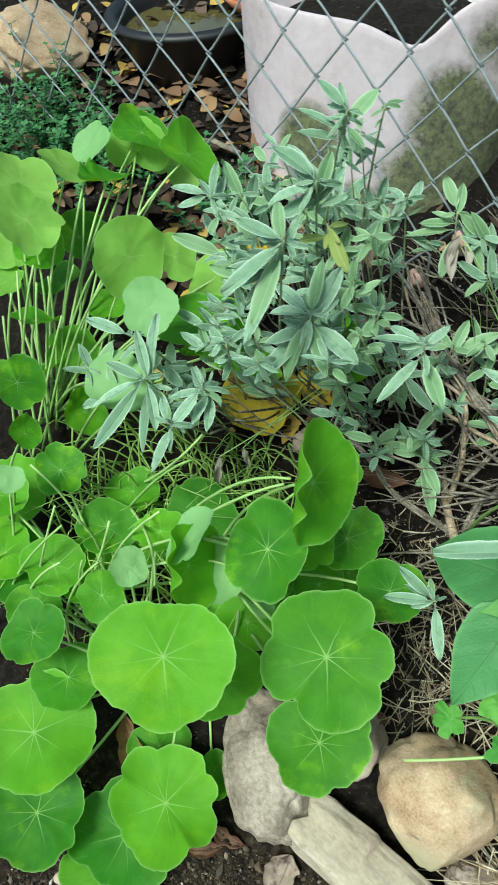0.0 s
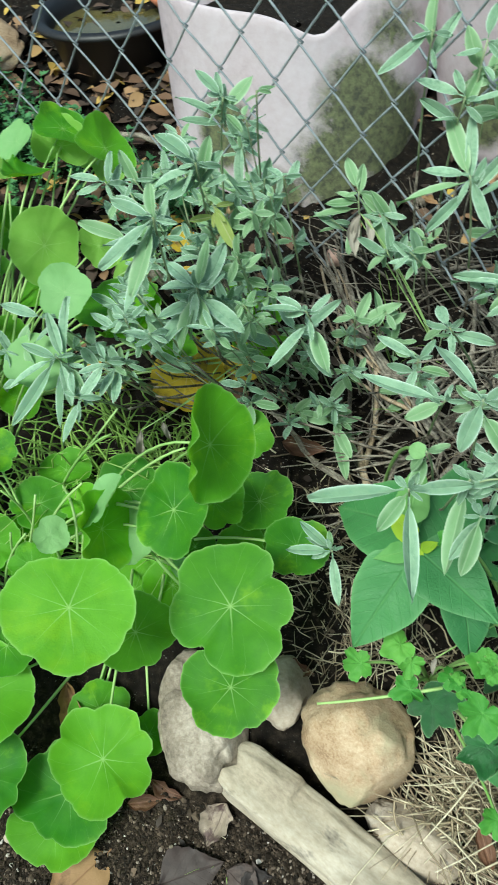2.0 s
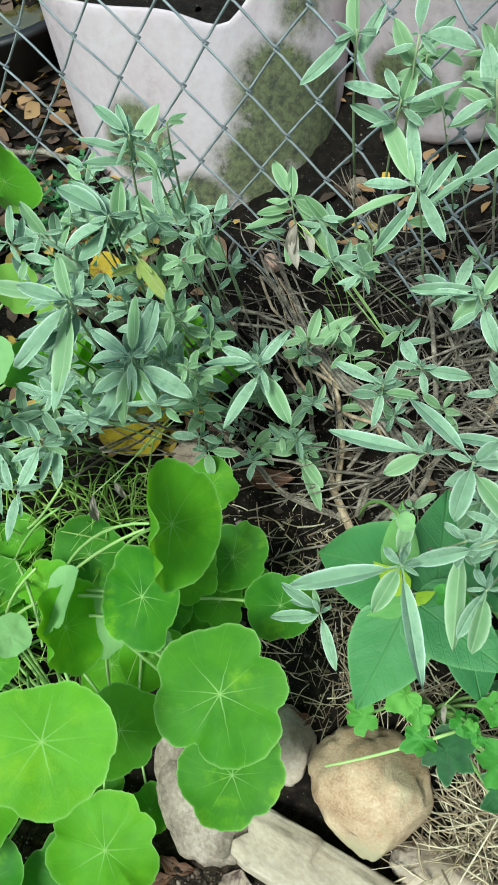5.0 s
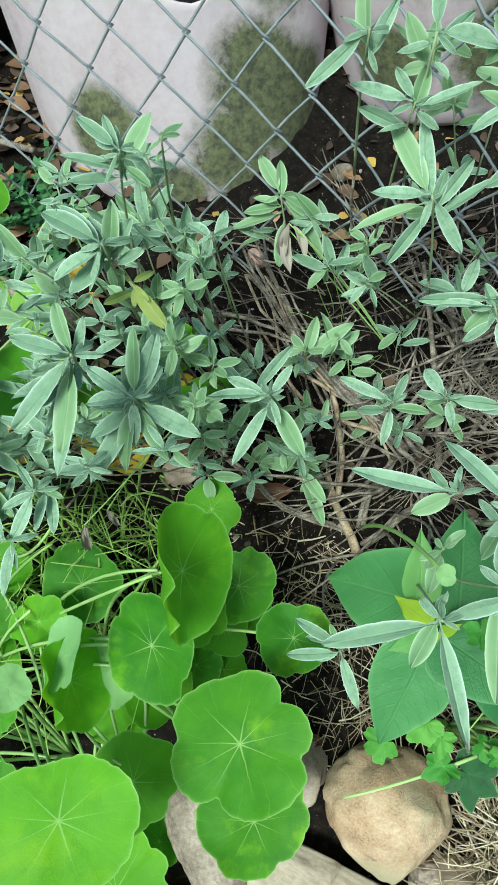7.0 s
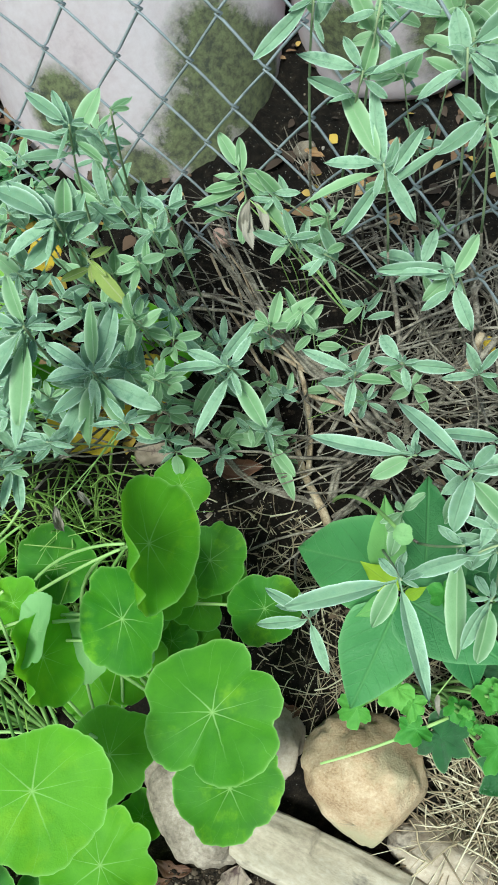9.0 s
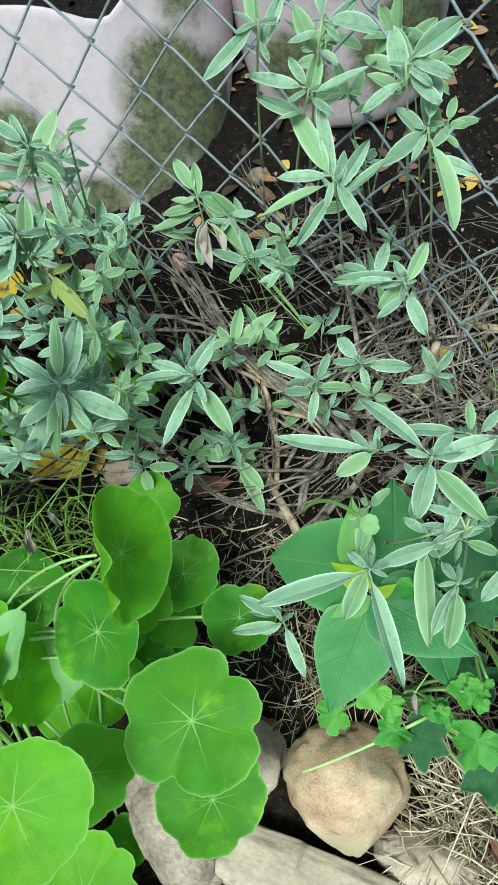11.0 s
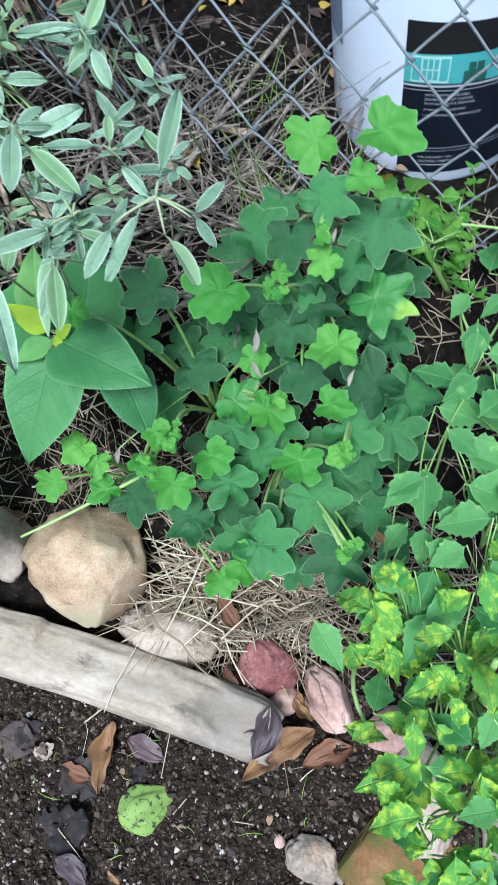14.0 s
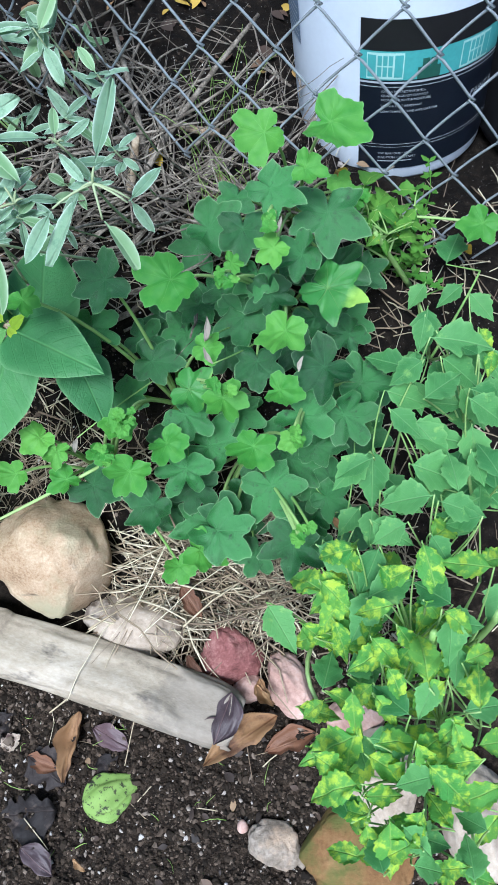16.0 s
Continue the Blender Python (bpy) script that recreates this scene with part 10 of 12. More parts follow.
flat_leaf(shrub, "mottled", (0.370, 0.073, 0.346), (0.355, 0.051, 0.334), (0.021, -0.244, 0.970), 386, (0.358, 0.062, 0.264))
flat_leaf(shrub, "mottled", (0.339, 0.081, 0.248), (0.390, 0.105, 0.241), (0.026, -0.018, 1.000), 389, (0.313, 0.080, 0.222))
flat_leaf(shrub, "shrub", (0.415, 0.189, 0.273), (0.460, 0.234, 0.277), (0.031, -0.242, 0.970), 391, (0.446, 0.197, 0.269))
flat_leaf(shrub, "shrub", (0.399, 0.318, 0.340), (0.404, 0.291, 0.319), (0.010, -0.376, 0.926), 392, (0.403, 0.345, 0.252))
flat_leaf(shrub, "mottled", (0.365, 0.138, 0.269), (0.331, 0.157, 0.257), (0.029, -0.117, 0.993), 394, (0.345, 0.146, 0.248))
flat_leaf(shrub, "shrub", (0.379, 0.145, 0.403), (0.337, 0.152, 0.390), (-0.183, -0.087, 0.979), 395, (0.392, 0.131, 0.271))
flat_leaf(shrub, "shrub", (0.414, 0.124, 0.369), (0.387, 0.151, 0.358), (-0.097, -0.128, 0.987), 396, (0.392, 0.131, 0.271))
flat_leaf(shrub, "mottled", (0.307, -0.038, 0.319), (0.272, -0.062, 0.300), (-0.135, -0.219, 0.966), 397, (0.296, -0.042, 0.227))
flat_leaf(shrub, "mottled", (0.410, 0.028, 0.259), (0.392, 0.061, 0.247), (-0.123, 0.015, 0.992), 398, (0.328, 0.003, 0.237))
flat_leaf(shrub, "shrub", (0.392, 0.137, 0.373), (0.423, 0.156, 0.367), (0.017, -0.144, 0.989), 400, (0.392, 0.131, 0.271))
flat_leaf(shrub, "mottled", (0.380, 0.096, 0.314), (0.362, 0.066, 0.297), (-0.146, -0.083, 0.986), 401, (0.358, 0.062, 0.264))
flat_leaf(shrub, "shrub", (0.295, -0.049, 0.285), (0.272, -0.052, 0.271), (-0.105, -0.039, 0.994), 402, (0.296, -0.042, 0.227))
flat_leaf(shrub, "mottled", (0.285, -0.100, 0.370), (0.287, -0.119, 0.356), (0.065, -0.202, 0.977), 404, (0.339, -0.104, 0.251))
flat_leaf(shrub, "shrub", (0.351, 0.224, 0.427), (0.375, 0.205, 0.410), (-0.173, -0.307, 0.936), 405, (0.396, 0.214, 0.273))
flat_leaf(shrub, "mottled", (0.293, -0.024, 0.351), (0.273, -0.057, 0.333), (-0.144, -0.002, 0.990), 406, (0.296, -0.042, 0.227))
flat_leaf(shrub, "shrub", (0.421, 0.225, 0.430), (0.456, 0.205, 0.413), (-0.279, -0.135, 0.951), 407, (0.446, 0.197, 0.269))
flat_leaf(shrub, "mottled", (0.313, -0.037, 0.336), (0.327, -0.016, 0.328), (-0.005, -0.027, 1.000), 409, (0.331, -0.060, 0.258))
flat_leaf(shrub, "shrub", (0.437, 0.081, 0.357), (0.416, 0.049, 0.341), (-0.157, -0.178, 0.972), 410, (0.402, 0.046, 0.267))
flat_leaf(shrub, "shrub", (0.448, 0.372, 0.317), (0.480, 0.337, 0.295), (0.002, -0.241, 0.971), 411, (0.456, 0.296, 0.267))
flat_leaf(shrub, "mottled", (0.292, -0.050, 0.356), (0.326, -0.070, 0.343), (-0.088, -0.068, 0.994), 412, (0.331, -0.060, 0.258))
flat_leaf(shrub, "mottled", (0.338, 0.024, 0.243), (0.374, 0.001, 0.233), (-0.201, -0.079, 0.976), 414, (0.328, 0.003, 0.237))
flat_leaf(shrub, "shrub", (0.438, 0.403, 0.268), (0.398, 0.394, 0.255), (-0.107, -0.269, 0.957), 415, (0.403, 0.345, 0.252))
flat_leaf(shrub, "mottled", (0.389, 0.034, 0.358), (0.358, 0.063, 0.345), (-0.188, -0.181, 0.965), 416, (0.358, 0.062, 0.264))
flat_leaf(shrub, "shrub", (0.275, -0.099, 0.364), (0.269, -0.072, 0.355), (0.115, -0.147, 0.983), 419, (0.331, -0.060, 0.258))
flat_leaf(shrub, "mottled", (0.325, -0.024, 0.305), (0.368, -0.039, 0.294), (-0.068, -0.110, 0.992), 420, (0.368, -0.017, 0.267))
flat_leaf(shrub, "mottled", (0.359, -0.054, 0.376), (0.365, -0.076, 0.361), (-0.195, -0.029, 0.980), 421, (0.368, -0.076, 0.257))
flat_leaf(shrub, "mottled", (0.291, -0.073, 0.295), (0.280, -0.100, 0.279), (-0.065, -0.003, 0.998), 422, (0.331, -0.060, 0.258))
flat_leaf(shrub, "shrub", (0.455, 0.259, 0.371), (0.483, 0.240, 0.356), (-0.045, -0.401, 0.915), 424, (0.456, 0.296, 0.267))
flat_leaf(shrub, "shrub", (0.365, -0.126, 0.341), (0.345, -0.133, 0.327), (-0.025, 0.074, 0.997), 425, (0.379, -0.116, 0.252))
flat_leaf(shrub, "shrub", (0.318, 0.130, 0.314), (0.305, 0.110, 0.300), (0.103, -0.272, 0.957), 426, (0.345, 0.146, 0.248))
flat_leaf(shrub, "shrub", (0.423, 0.141, 0.364), (0.432, 0.173, 0.359), (-0.209, -0.101, 0.973), 427, (0.433, 0.115, 0.272))
flat_leaf(shrub, "mottled", (0.297, -0.087, 0.298), (0.266, -0.072, 0.286), (-0.044, -0.115, 0.992), 428, (0.296, -0.042, 0.227))
flat_leaf(shrub, "mottled", (0.372, 0.116, 0.374), (0.406, 0.141, 0.364), (-0.111, -0.359, 0.927), 429, (0.392, 0.131, 0.271))
flat_leaf(shrub, "mottled", (0.350, -0.109, 0.354), (0.335, -0.078, 0.347), (-0.172, 0.002, 0.985), 430, (0.339, -0.104, 0.251))
flat_leaf(shrub, "shrub", (0.300, 0.013, 0.272), (0.307, 0.045, 0.263), (-0.104, -0.182, 0.978), 431, (0.328, 0.003, 0.237))
flat_leaf(shrub, "mottled", (0.316, -0.123, 0.368), (0.284, -0.103, 0.358), (-0.144, -0.023, 0.989), 432, (0.339, -0.104, 0.251))
flat_leaf(shrub, "shrub", (0.409, 0.199, 0.314), (0.435, 0.240, 0.316), (-0.071, -0.121, 0.990), 434, (0.396, 0.214, 0.273))
flat_leaf(shrub, "mottled", (0.437, 0.139, 0.258), (0.483, 0.152, 0.250), (-0.116, -0.102, 0.988), 436, (0.345, 0.146, 0.248))
flat_leaf(shrub, "mottled", (0.418, -0.015, 0.242), (0.423, 0.024, 0.235), (-0.027, 0.038, 0.999), 437, (0.328, 0.003, 0.237))
flat_leaf(shrub, "shrub", (0.334, 0.176, 0.332), (0.327, 0.149, 0.311), (-0.184, -0.149, 0.971), 439, (0.345, 0.146, 0.248))
flat_leaf(shrub, "shrub", (0.405, 0.133, 0.339), (0.424, 0.164, 0.334), (-0.040, -0.071, 0.997), 440, (0.392, 0.131, 0.271))
flat_leaf(shrub, "shrub", (0.414, 0.363, 0.388), (0.405, 0.336, 0.368), (-0.000, -0.395, 0.919), 441, (0.403, 0.345, 0.252))
flat_leaf(shrub, "shrub", (0.413, 0.332, 0.388), (0.470, 0.325, 0.375), (-0.008, -0.244, 0.970), 442, (0.403, 0.345, 0.252))
flat_leaf(shrub, "shrub", (0.363, 0.295, 0.357), (0.406, 0.284, 0.342), (-0.240, -0.369, 0.898), 444, (0.348, 0.246, 0.262))
flat_leaf(shrub, "shrub", (0.370, 0.230, 0.376), (0.425, 0.223, 0.364), (-0.193, -0.139, 0.971), 445, (0.396, 0.214, 0.273))
flat_leaf(shrub, "shrub", (0.367, 0.190, 0.384), (0.415, 0.176, 0.369), (0.004, -0.297, 0.955), 446, (0.396, 0.214, 0.273))
flat_leaf(shrub, "shrub", (0.338, 0.209, 0.369), (0.306, 0.203, 0.354), (-0.179, -0.127, 0.976), 447, (0.348, 0.246, 0.262))
flat_leaf(shrub, "shrub", (0.353, 0.124, 0.398), (0.324, 0.117, 0.384), (-0.134, -0.187, 0.973), 449, (0.392, 0.131, 0.271))
flat_leaf(shrub, "mottled", (0.325, 0.099, 0.373), (0.344, 0.074, 0.362), (-0.022, -0.121, 0.992), 450, (0.358, 0.062, 0.264))
flat_leaf(shrub, "shrub", (0.384, 0.145, 0.391), (0.421, 0.133, 0.380), (-0.178, -0.277, 0.944), 451, (0.392, 0.131, 0.271))
flat_leaf(shrub, "mottled", (0.358, 0.097, 0.416), (0.365, 0.055, 0.402), (-0.143, -0.222, 0.964), 452, (0.358, 0.062, 0.264))
flat_leaf(shrub, "shrub", (0.275, 0.137, 0.344), (0.311, 0.115, 0.333), (-0.197, -0.288, 0.937), 454, (0.295, 0.164, 0.220))
flat_leaf(shrub, "mottled", (0.331, 0.051, 0.401), (0.297, 0.053, 0.386), (0.013, -0.267, 0.964), 455, (0.358, 0.062, 0.264))
flat_leaf(shrub, "shrub", (0.222, 0.119, 0.259), (0.244, 0.076, 0.246), (0.063, -0.268, 0.961), 457, (0.270, 0.111, 0.181))
flat_leaf(shrub, "mottled", (0.269, 0.015, 0.274), (0.246, 0.003, 0.260), (-0.005, -0.157, 0.988), 459, (0.285, 0.033, 0.198))
flat_leaf(shrub, "mottled", (0.289, -0.035, 0.350), (0.242, -0.045, 0.332), (-0.034, 0.053, 0.998), 460, (0.296, -0.042, 0.227))
flat_leaf(shrub, "mottled", (0.303, -0.012, 0.384), (0.321, -0.034, 0.370), (0.089, -0.189, 0.978), 461, (0.328, 0.003, 0.237))
flat_leaf(shrub, "shrub", (0.350, -0.009, 0.397), (0.336, -0.031, 0.381), (-0.178, -0.192, 0.965), 463, (0.368, -0.017, 0.267))
flat_leaf(shrub, "mottled", (0.285, -0.076, 0.381), (0.245, -0.077, 0.367), (-0.035, 0.073, 0.997), 464, (0.331, -0.060, 0.258))
flat_leaf(shrub, "mottled", (0.332, -0.067, 0.396), (0.361, -0.097, 0.381), (-0.127, -0.143, 0.982), 466, (0.331, -0.060, 0.258))
flat_leaf(shrub, "mottled", (0.301, -0.100, 0.390), (0.299, -0.137, 0.370), (0.048, 0.074, 0.996), 467, (0.339, -0.104, 0.251))
flat_leaf(shrub, "shrub", (0.309, -0.106, 0.388), (0.327, -0.124, 0.374), (0.084, -0.125, 0.989), 469, (0.339, -0.104, 0.251))
flat_leaf(shrub, "mottled", (0.356, -0.042, 0.403), (0.366, -0.067, 0.388), (0.050, -0.019, 0.999), 470, (0.368, -0.017, 0.267))
flat_leaf(shrub, "mottled", (0.297, 0.098, 0.322), (0.272, 0.069, 0.307), (0.073, -0.071, 0.995), 471, (0.313, 0.080, 0.222))
flat_leaf(shrub, "mottled", (0.283, 0.074, 0.320), (0.295, 0.041, 0.306), (0.120, -0.181, 0.976), 472, (0.313, 0.080, 0.222))
flat_leaf(shrub, "shrub", (0.424, 0.196, 0.388), (0.433, 0.171, 0.369), (-0.221, -0.192, 0.956), 474, (0.446, 0.197, 0.269))
flat_leaf(shrub, "shrub", (0.452, 0.296, 0.398), (0.442, 0.314, 0.391), (-0.085, -0.350, 0.933), 475, (0.456, 0.296, 0.267))
flat_leaf(shrub, "shrub", (0.338, 0.170, 0.374), (0.372, 0.155, 0.361), (-0.050, -0.229, 0.972), 476, (0.345, 0.146, 0.248))
flat_leaf(shrub, "mottled", (0.363, 0.039, 0.413), (0.386, 0.022, 0.402), (-0.161, -0.214, 0.963), 478, (0.358, 0.062, 0.264))
flat_leaf(shrub, "mottled", (0.253, 0.081, 0.298), (0.281, 0.060, 0.286), (-0.110, -0.112, 0.988), 479, (0.270, 0.111, 0.181))
flat_leaf(shrub, "mottled", (0.326, -0.097, 0.391), (0.312, -0.116, 0.375), (-0.106, 0.020, 0.994), 481, (0.339, -0.104, 0.251))
flat_leaf(shrub, "shrub", (0.288, 0.018, 0.336), (0.315, 0.032, 0.326), (0.105, -0.129, 0.986), 482, (0.328, 0.003, 0.237))
flat_leaf(shrub, "mottled", (0.364, -0.041, 0.325), (0.331, -0.062, 0.309), (-0.216, -0.111, 0.970), 484, (0.331, -0.060, 0.258))
flat_leaf(shrub, "mottled", (0.307, 0.031, 0.391), (0.327, 0.007, 0.379), (-0.161, -0.222, 0.962), 485, (0.328, 0.003, 0.237))
flat_leaf(shrub, "mottled", (0.315, 0.004, 0.398), (0.327, -0.020, 0.385), (0.011, -0.038, 0.999), 487, (0.368, -0.017, 0.267))
flat_leaf(shrub, "shrub", (0.376, 0.020, 0.383), (0.370, -0.006, 0.370), (-0.202, -0.269, 0.942), 488, (0.368, -0.017, 0.267))
flat_leaf(shrub, "mottled", (0.403, 0.038, 0.333), (0.389, 0.004, 0.317), (-0.056, -0.104, 0.993), 490, (0.402, 0.046, 0.267))
flat_leaf(shrub, "mottled", (0.352, -0.133, 0.336), (0.378, -0.144, 0.324), (-0.125, -0.087, 0.988), 491, (0.379, -0.116, 0.252))
flat_leaf(shrub, "mottled", (0.287, -0.097, 0.373), (0.261, -0.084, 0.361), (0.076, -0.124, 0.989), 493, (0.331, -0.060, 0.258))
flat_leaf(shrub, "shrub", (0.296, -0.038, 0.353), (0.335, -0.045, 0.341), (-0.001, -0.207, 0.978), 494, (0.331, -0.060, 0.258))
flat_leaf(shrub, "mottled", (0.331, -0.123, 0.330), (0.352, -0.145, 0.315), (-0.048, 0.017, 0.999), 496, (0.339, -0.104, 0.251))
flat_leaf(shrub, "mottled", (0.357, -0.080, 0.328), (0.336, -0.098, 0.310), (-0.164, -0.131, 0.978), 497, (0.339, -0.104, 0.251))
flat_leaf(shrub, "mottled", (0.358, 0.012, 0.366), (0.397, 0.023, 0.359), (-0.101, -0.201, 0.974), 499, (0.368, -0.017, 0.267))
flat_leaf(shrub, "shrub", (0.329, -0.031, 0.382), (0.307, -0.004, 0.372), (0.021, -0.172, 0.985), 500, (0.331, -0.060, 0.258))
flat_leaf(shrub, "mottled", (0.322, 0.024, 0.376), (0.289, 0.016, 0.362), (0.074, -0.052, 0.996), 502, (0.328, 0.003, 0.237))
flat_leaf(shrub, "mottled", (0.345, 0.034, 0.346), (0.320, 0.014, 0.330), (0.045, -0.093, 0.995), 503, (0.328, 0.003, 0.237))
flat_leaf(shrub, "mottled", (0.372, -0.000, 0.338), (0.410, -0.003, 0.327), (-0.075, -0.244, 0.967), 505, (0.403, -0.021, 0.268))
flat_leaf(shrub, "shrub", (0.380, -0.108, 0.327), (0.361, -0.093, 0.317), (-0.133, 0.022, 0.991), 506, (0.379, -0.116, 0.252))
flat_leaf(shrub, "mottled", (0.343, -0.018, 0.406), (0.346, 0.030, 0.398), (-0.051, -0.112, 0.992), 508, (0.368, -0.017, 0.267))
flat_leaf(shrub, "mottled", (0.251, -0.050, 0.375), (0.277, -0.068, 0.362), (0.111, -0.198, 0.974), 509, (0.296, -0.042, 0.227))
flat_leaf(shrub, "mottled", (0.328, -0.052, 0.394), (0.340, -0.076, 0.379), (-0.152, -0.164, 0.975), 511, (0.331, -0.060, 0.258))
flat_leaf(shrub, "shrub", (0.293, -0.135, 0.371), (0.289, -0.108, 0.363), (0.034, -0.129, 0.991), 512, (0.339, -0.104, 0.251))
flat_leaf(shrub, "mottled", (0.265, 0.067, 0.293), (0.303, 0.082, 0.285), (-0.121, -0.111, 0.986), 514, (0.313, 0.080, 0.222))
flat_leaf(shrub, "mottled", (0.308, 0.043, 0.331), (0.323, 0.078, 0.324), (-0.138, -0.065, 0.988), 515, (0.358, 0.062, 0.264))
flat_leaf(shrub, "mottled", (0.274, 0.104, 0.340), (0.300, 0.078, 0.328), (-0.074, -0.135, 0.988), 516, (0.313, 0.080, 0.222))
flat_leaf(shrub, "shrub", (0.324, 0.090, 0.342), (0.300, 0.055, 0.324), (-0.011, -0.252, 0.968), 517, (0.358, 0.062, 0.264))
flat_leaf(shrub, "mottled", (0.327, 0.060, 0.303), (0.289, 0.059, 0.289), (0.061, -0.033, 0.998), 519, (0.313, 0.080, 0.222))
flat_leaf(shrub, "mottled", (0.321, 0.061, 0.324), (0.291, 0.056, 0.309), (-0.115, -0.186, 0.976), 520, (0.313, 0.080, 0.222))
flat_leaf(shrub, "mottled", (0.339, 0.039, 0.336), (0.297, 0.031, 0.321), (-0.108, -0.004, 0.994), 521, (0.328, 0.003, 0.237))
flat_leaf(shrub, "shrub", (0.324, 0.071, 0.287), (0.335, 0.116, 0.280), (-0.126, -0.100, 0.987), 522, (0.313, 0.080, 0.222))
flat_leaf(shrub, "mottled", (0.330, 0.076, 0.316), (0.298, 0.092, 0.301), (-0.169, -0.130, 0.977), 524, (0.313, 0.080, 0.222))
flat_leaf(shrub, "mottled", (0.277, 0.066, 0.304), (0.315, 0.074, 0.294), (-0.138, -0.084, 0.987), 525, (0.313, 0.080, 0.222))
flat_leaf(shrub, "mottled", (0.338, 0.104, 0.291), (0.312, 0.135, 0.279), (0.019, -0.081, 0.997), 526, (0.345, 0.146, 0.248))
flat_leaf(shrub, "shrub", (0.306, 0.122, 0.323), (0.339, 0.093, 0.312), (-0.170, -0.122, 0.978), 527, (0.313, 0.080, 0.222))
flat_leaf(shrub, "mottled", (0.305, 0.110, 0.305), (0.264, 0.097, 0.289), (0.029, -0.139, 0.990), 529, (0.313, 0.080, 0.222))
stalk(sage, (0.110, 0.740, 0.267), (0.103, 0.817, 0.359), (0.080, 0.914, 0.427), 0.0055, 0.0035, BARK, 9, 'branch', 7)
stalk(sage, (0.086, 0.744, 0.287), (0.158, 0.796, 0.364), (0.284, 0.948, 0.402), 0.005, 0.003, BARK, 9, 'branch', 7)
stalk(sage, (0.010, 0.665, 0.268), (0.001, 0.760, 0.354), (-0.020, 0.869, 0.428), 0.0045, 0.003, BARK, 9, 'branch', 7)
stalk(sage, (0.210, 0.826, 0.304), (0.175, 0.822, 0.315), (0.151, 0.834, 0.318), 0.006, 0.005, BARK_PALE, 5, 'branch', 7)
stalk(sage, (0.076, 0.730, 0.289), (0.092, 0.743, 0.326), (0.101, 0.756, 0.363), 0.0065, 0.0055, BARK_PALE, 7, "branch", 8)
weed = thing("weed", (0.458, 0.600, 0.183), "small yellow-green weed with a thick pale stem by the bucket", "plant")
stalk(weed, (0.458, 0.600, 0.183), (0.418, 0.564, 0.277), (0.393, 0.550, 0.335), 0.0045, 0.0028, STEM)
stalk(weed, (0.432, 0.577, 0.244), (0.420, 0.605, 0.258), (0.408, 0.612, 0.296), 0.0017, 0.0009, STEM, 7, "branch")
flat_leaf(weed, "weed", (0.413, 0.605, 0.310), (0.433, 0.643, 0.301), (0.081, -0.503, 0.951), 531, (0.408, 0.612, 0.296))
flat_leaf(weed, "weed", (0.406, 0.609, 0.316), (0.417, 0.656, 0.312), (-0.052, -0.713, 0.940), 534, (0.408, 0.612, 0.296))
flat_leaf(weed, "weed", (0.408, 0.617, 0.317), (0.431, 0.662, 0.308), (0.193, -0.575, 0.920), 542, (0.408, 0.612, 0.296))
flat_leaf(weed, "weed", (0.400, 0.609, 0.318), (0.431, 0.605, 0.306), (0.471, -0.478, 0.900), 548, (0.408, 0.612, 0.296))
flat_leaf(weed, "weed", (0.410, 0.626, 0.297), (0.394, 0.662, 0.293), (-0.630, -0.634, 0.920), 553, (0.408, 0.612, 0.296))
flat_leaf(weed, "weed", (0.410, 0.605, 0.316), (0.388, 0.635, 0.312), (0.068, -0.041, 0.898), 558, (0.408, 0.612, 0.296))
stalk(weed, (0.426, 0.573, 0.257), (0.394, 0.578, 0.279), (0.361, 0.563, 0.324), 0.0017, 0.0009, STEM, 7, "branch")
flat_leaf(weed, "weed", (0.361, 0.563, 0.340), (0.370, 0.550, 0.324), (0.037, -0.321, 0.911), 561, (0.361, 0.563, 0.324))
stalk(weed, (0.421, 0.569, 0.270), (0.407, 0.604, 0.282), (0.392, 0.618, 0.318), 0.0017, 0.0009, STEM, 7, "branch")
flat_leaf(weed, "weed", (0.403, 0.637, 0.333), (0.376, 0.625, 0.325), (0.213, 0.081, 0.932), 536, (0.392, 0.618, 0.318))
flat_leaf(weed, "weed", (0.388, 0.614, 0.352), (0.418, 0.659, 0.345), (-0.159, -0.107, 0.880), 540, (0.392, 0.618, 0.318))
flat_leaf(weed, "weed", (0.385, 0.604, 0.318), (0.388, 0.643, 0.314), (0.378, 0.040, 0.950), 551, (0.392, 0.618, 0.318))
stalk(weed, (0.416, 0.565, 0.281), (0.425, 0.586, 0.283), (0.434, 0.587, 0.309), 0.0017, 0.0009, STEM, 7, "branch")
flat_leaf(weed, "weed", (0.428, 0.573, 0.336), (0.448, 0.607, 0.332), (-0.515, 0.007, 0.930), 532, (0.434, 0.587, 0.309))
flat_leaf(weed, "weed", (0.429, 0.587, 0.328), (0.420, 0.619, 0.325), (-0.637, -0.650, 0.943), 538, (0.434, 0.587, 0.309))
flat_leaf(weed, "weed", (0.437, 0.589, 0.312), (0.467, 0.588, 0.298), (0.261, -0.794, 0.901), 545, (0.434, 0.587, 0.309))
flat_leaf(weed, "weed", (0.432, 0.579, 0.317), (0.455, 0.583, 0.303), (-0.613, 0.123, 0.947), 547, (0.434, 0.587, 0.309))
flat_leaf(weed, "weed", (0.453, 0.591, 0.328), (0.433, 0.582, 0.316), (-0.136, -0.829, 0.882), 549, (0.434, 0.587, 0.309))
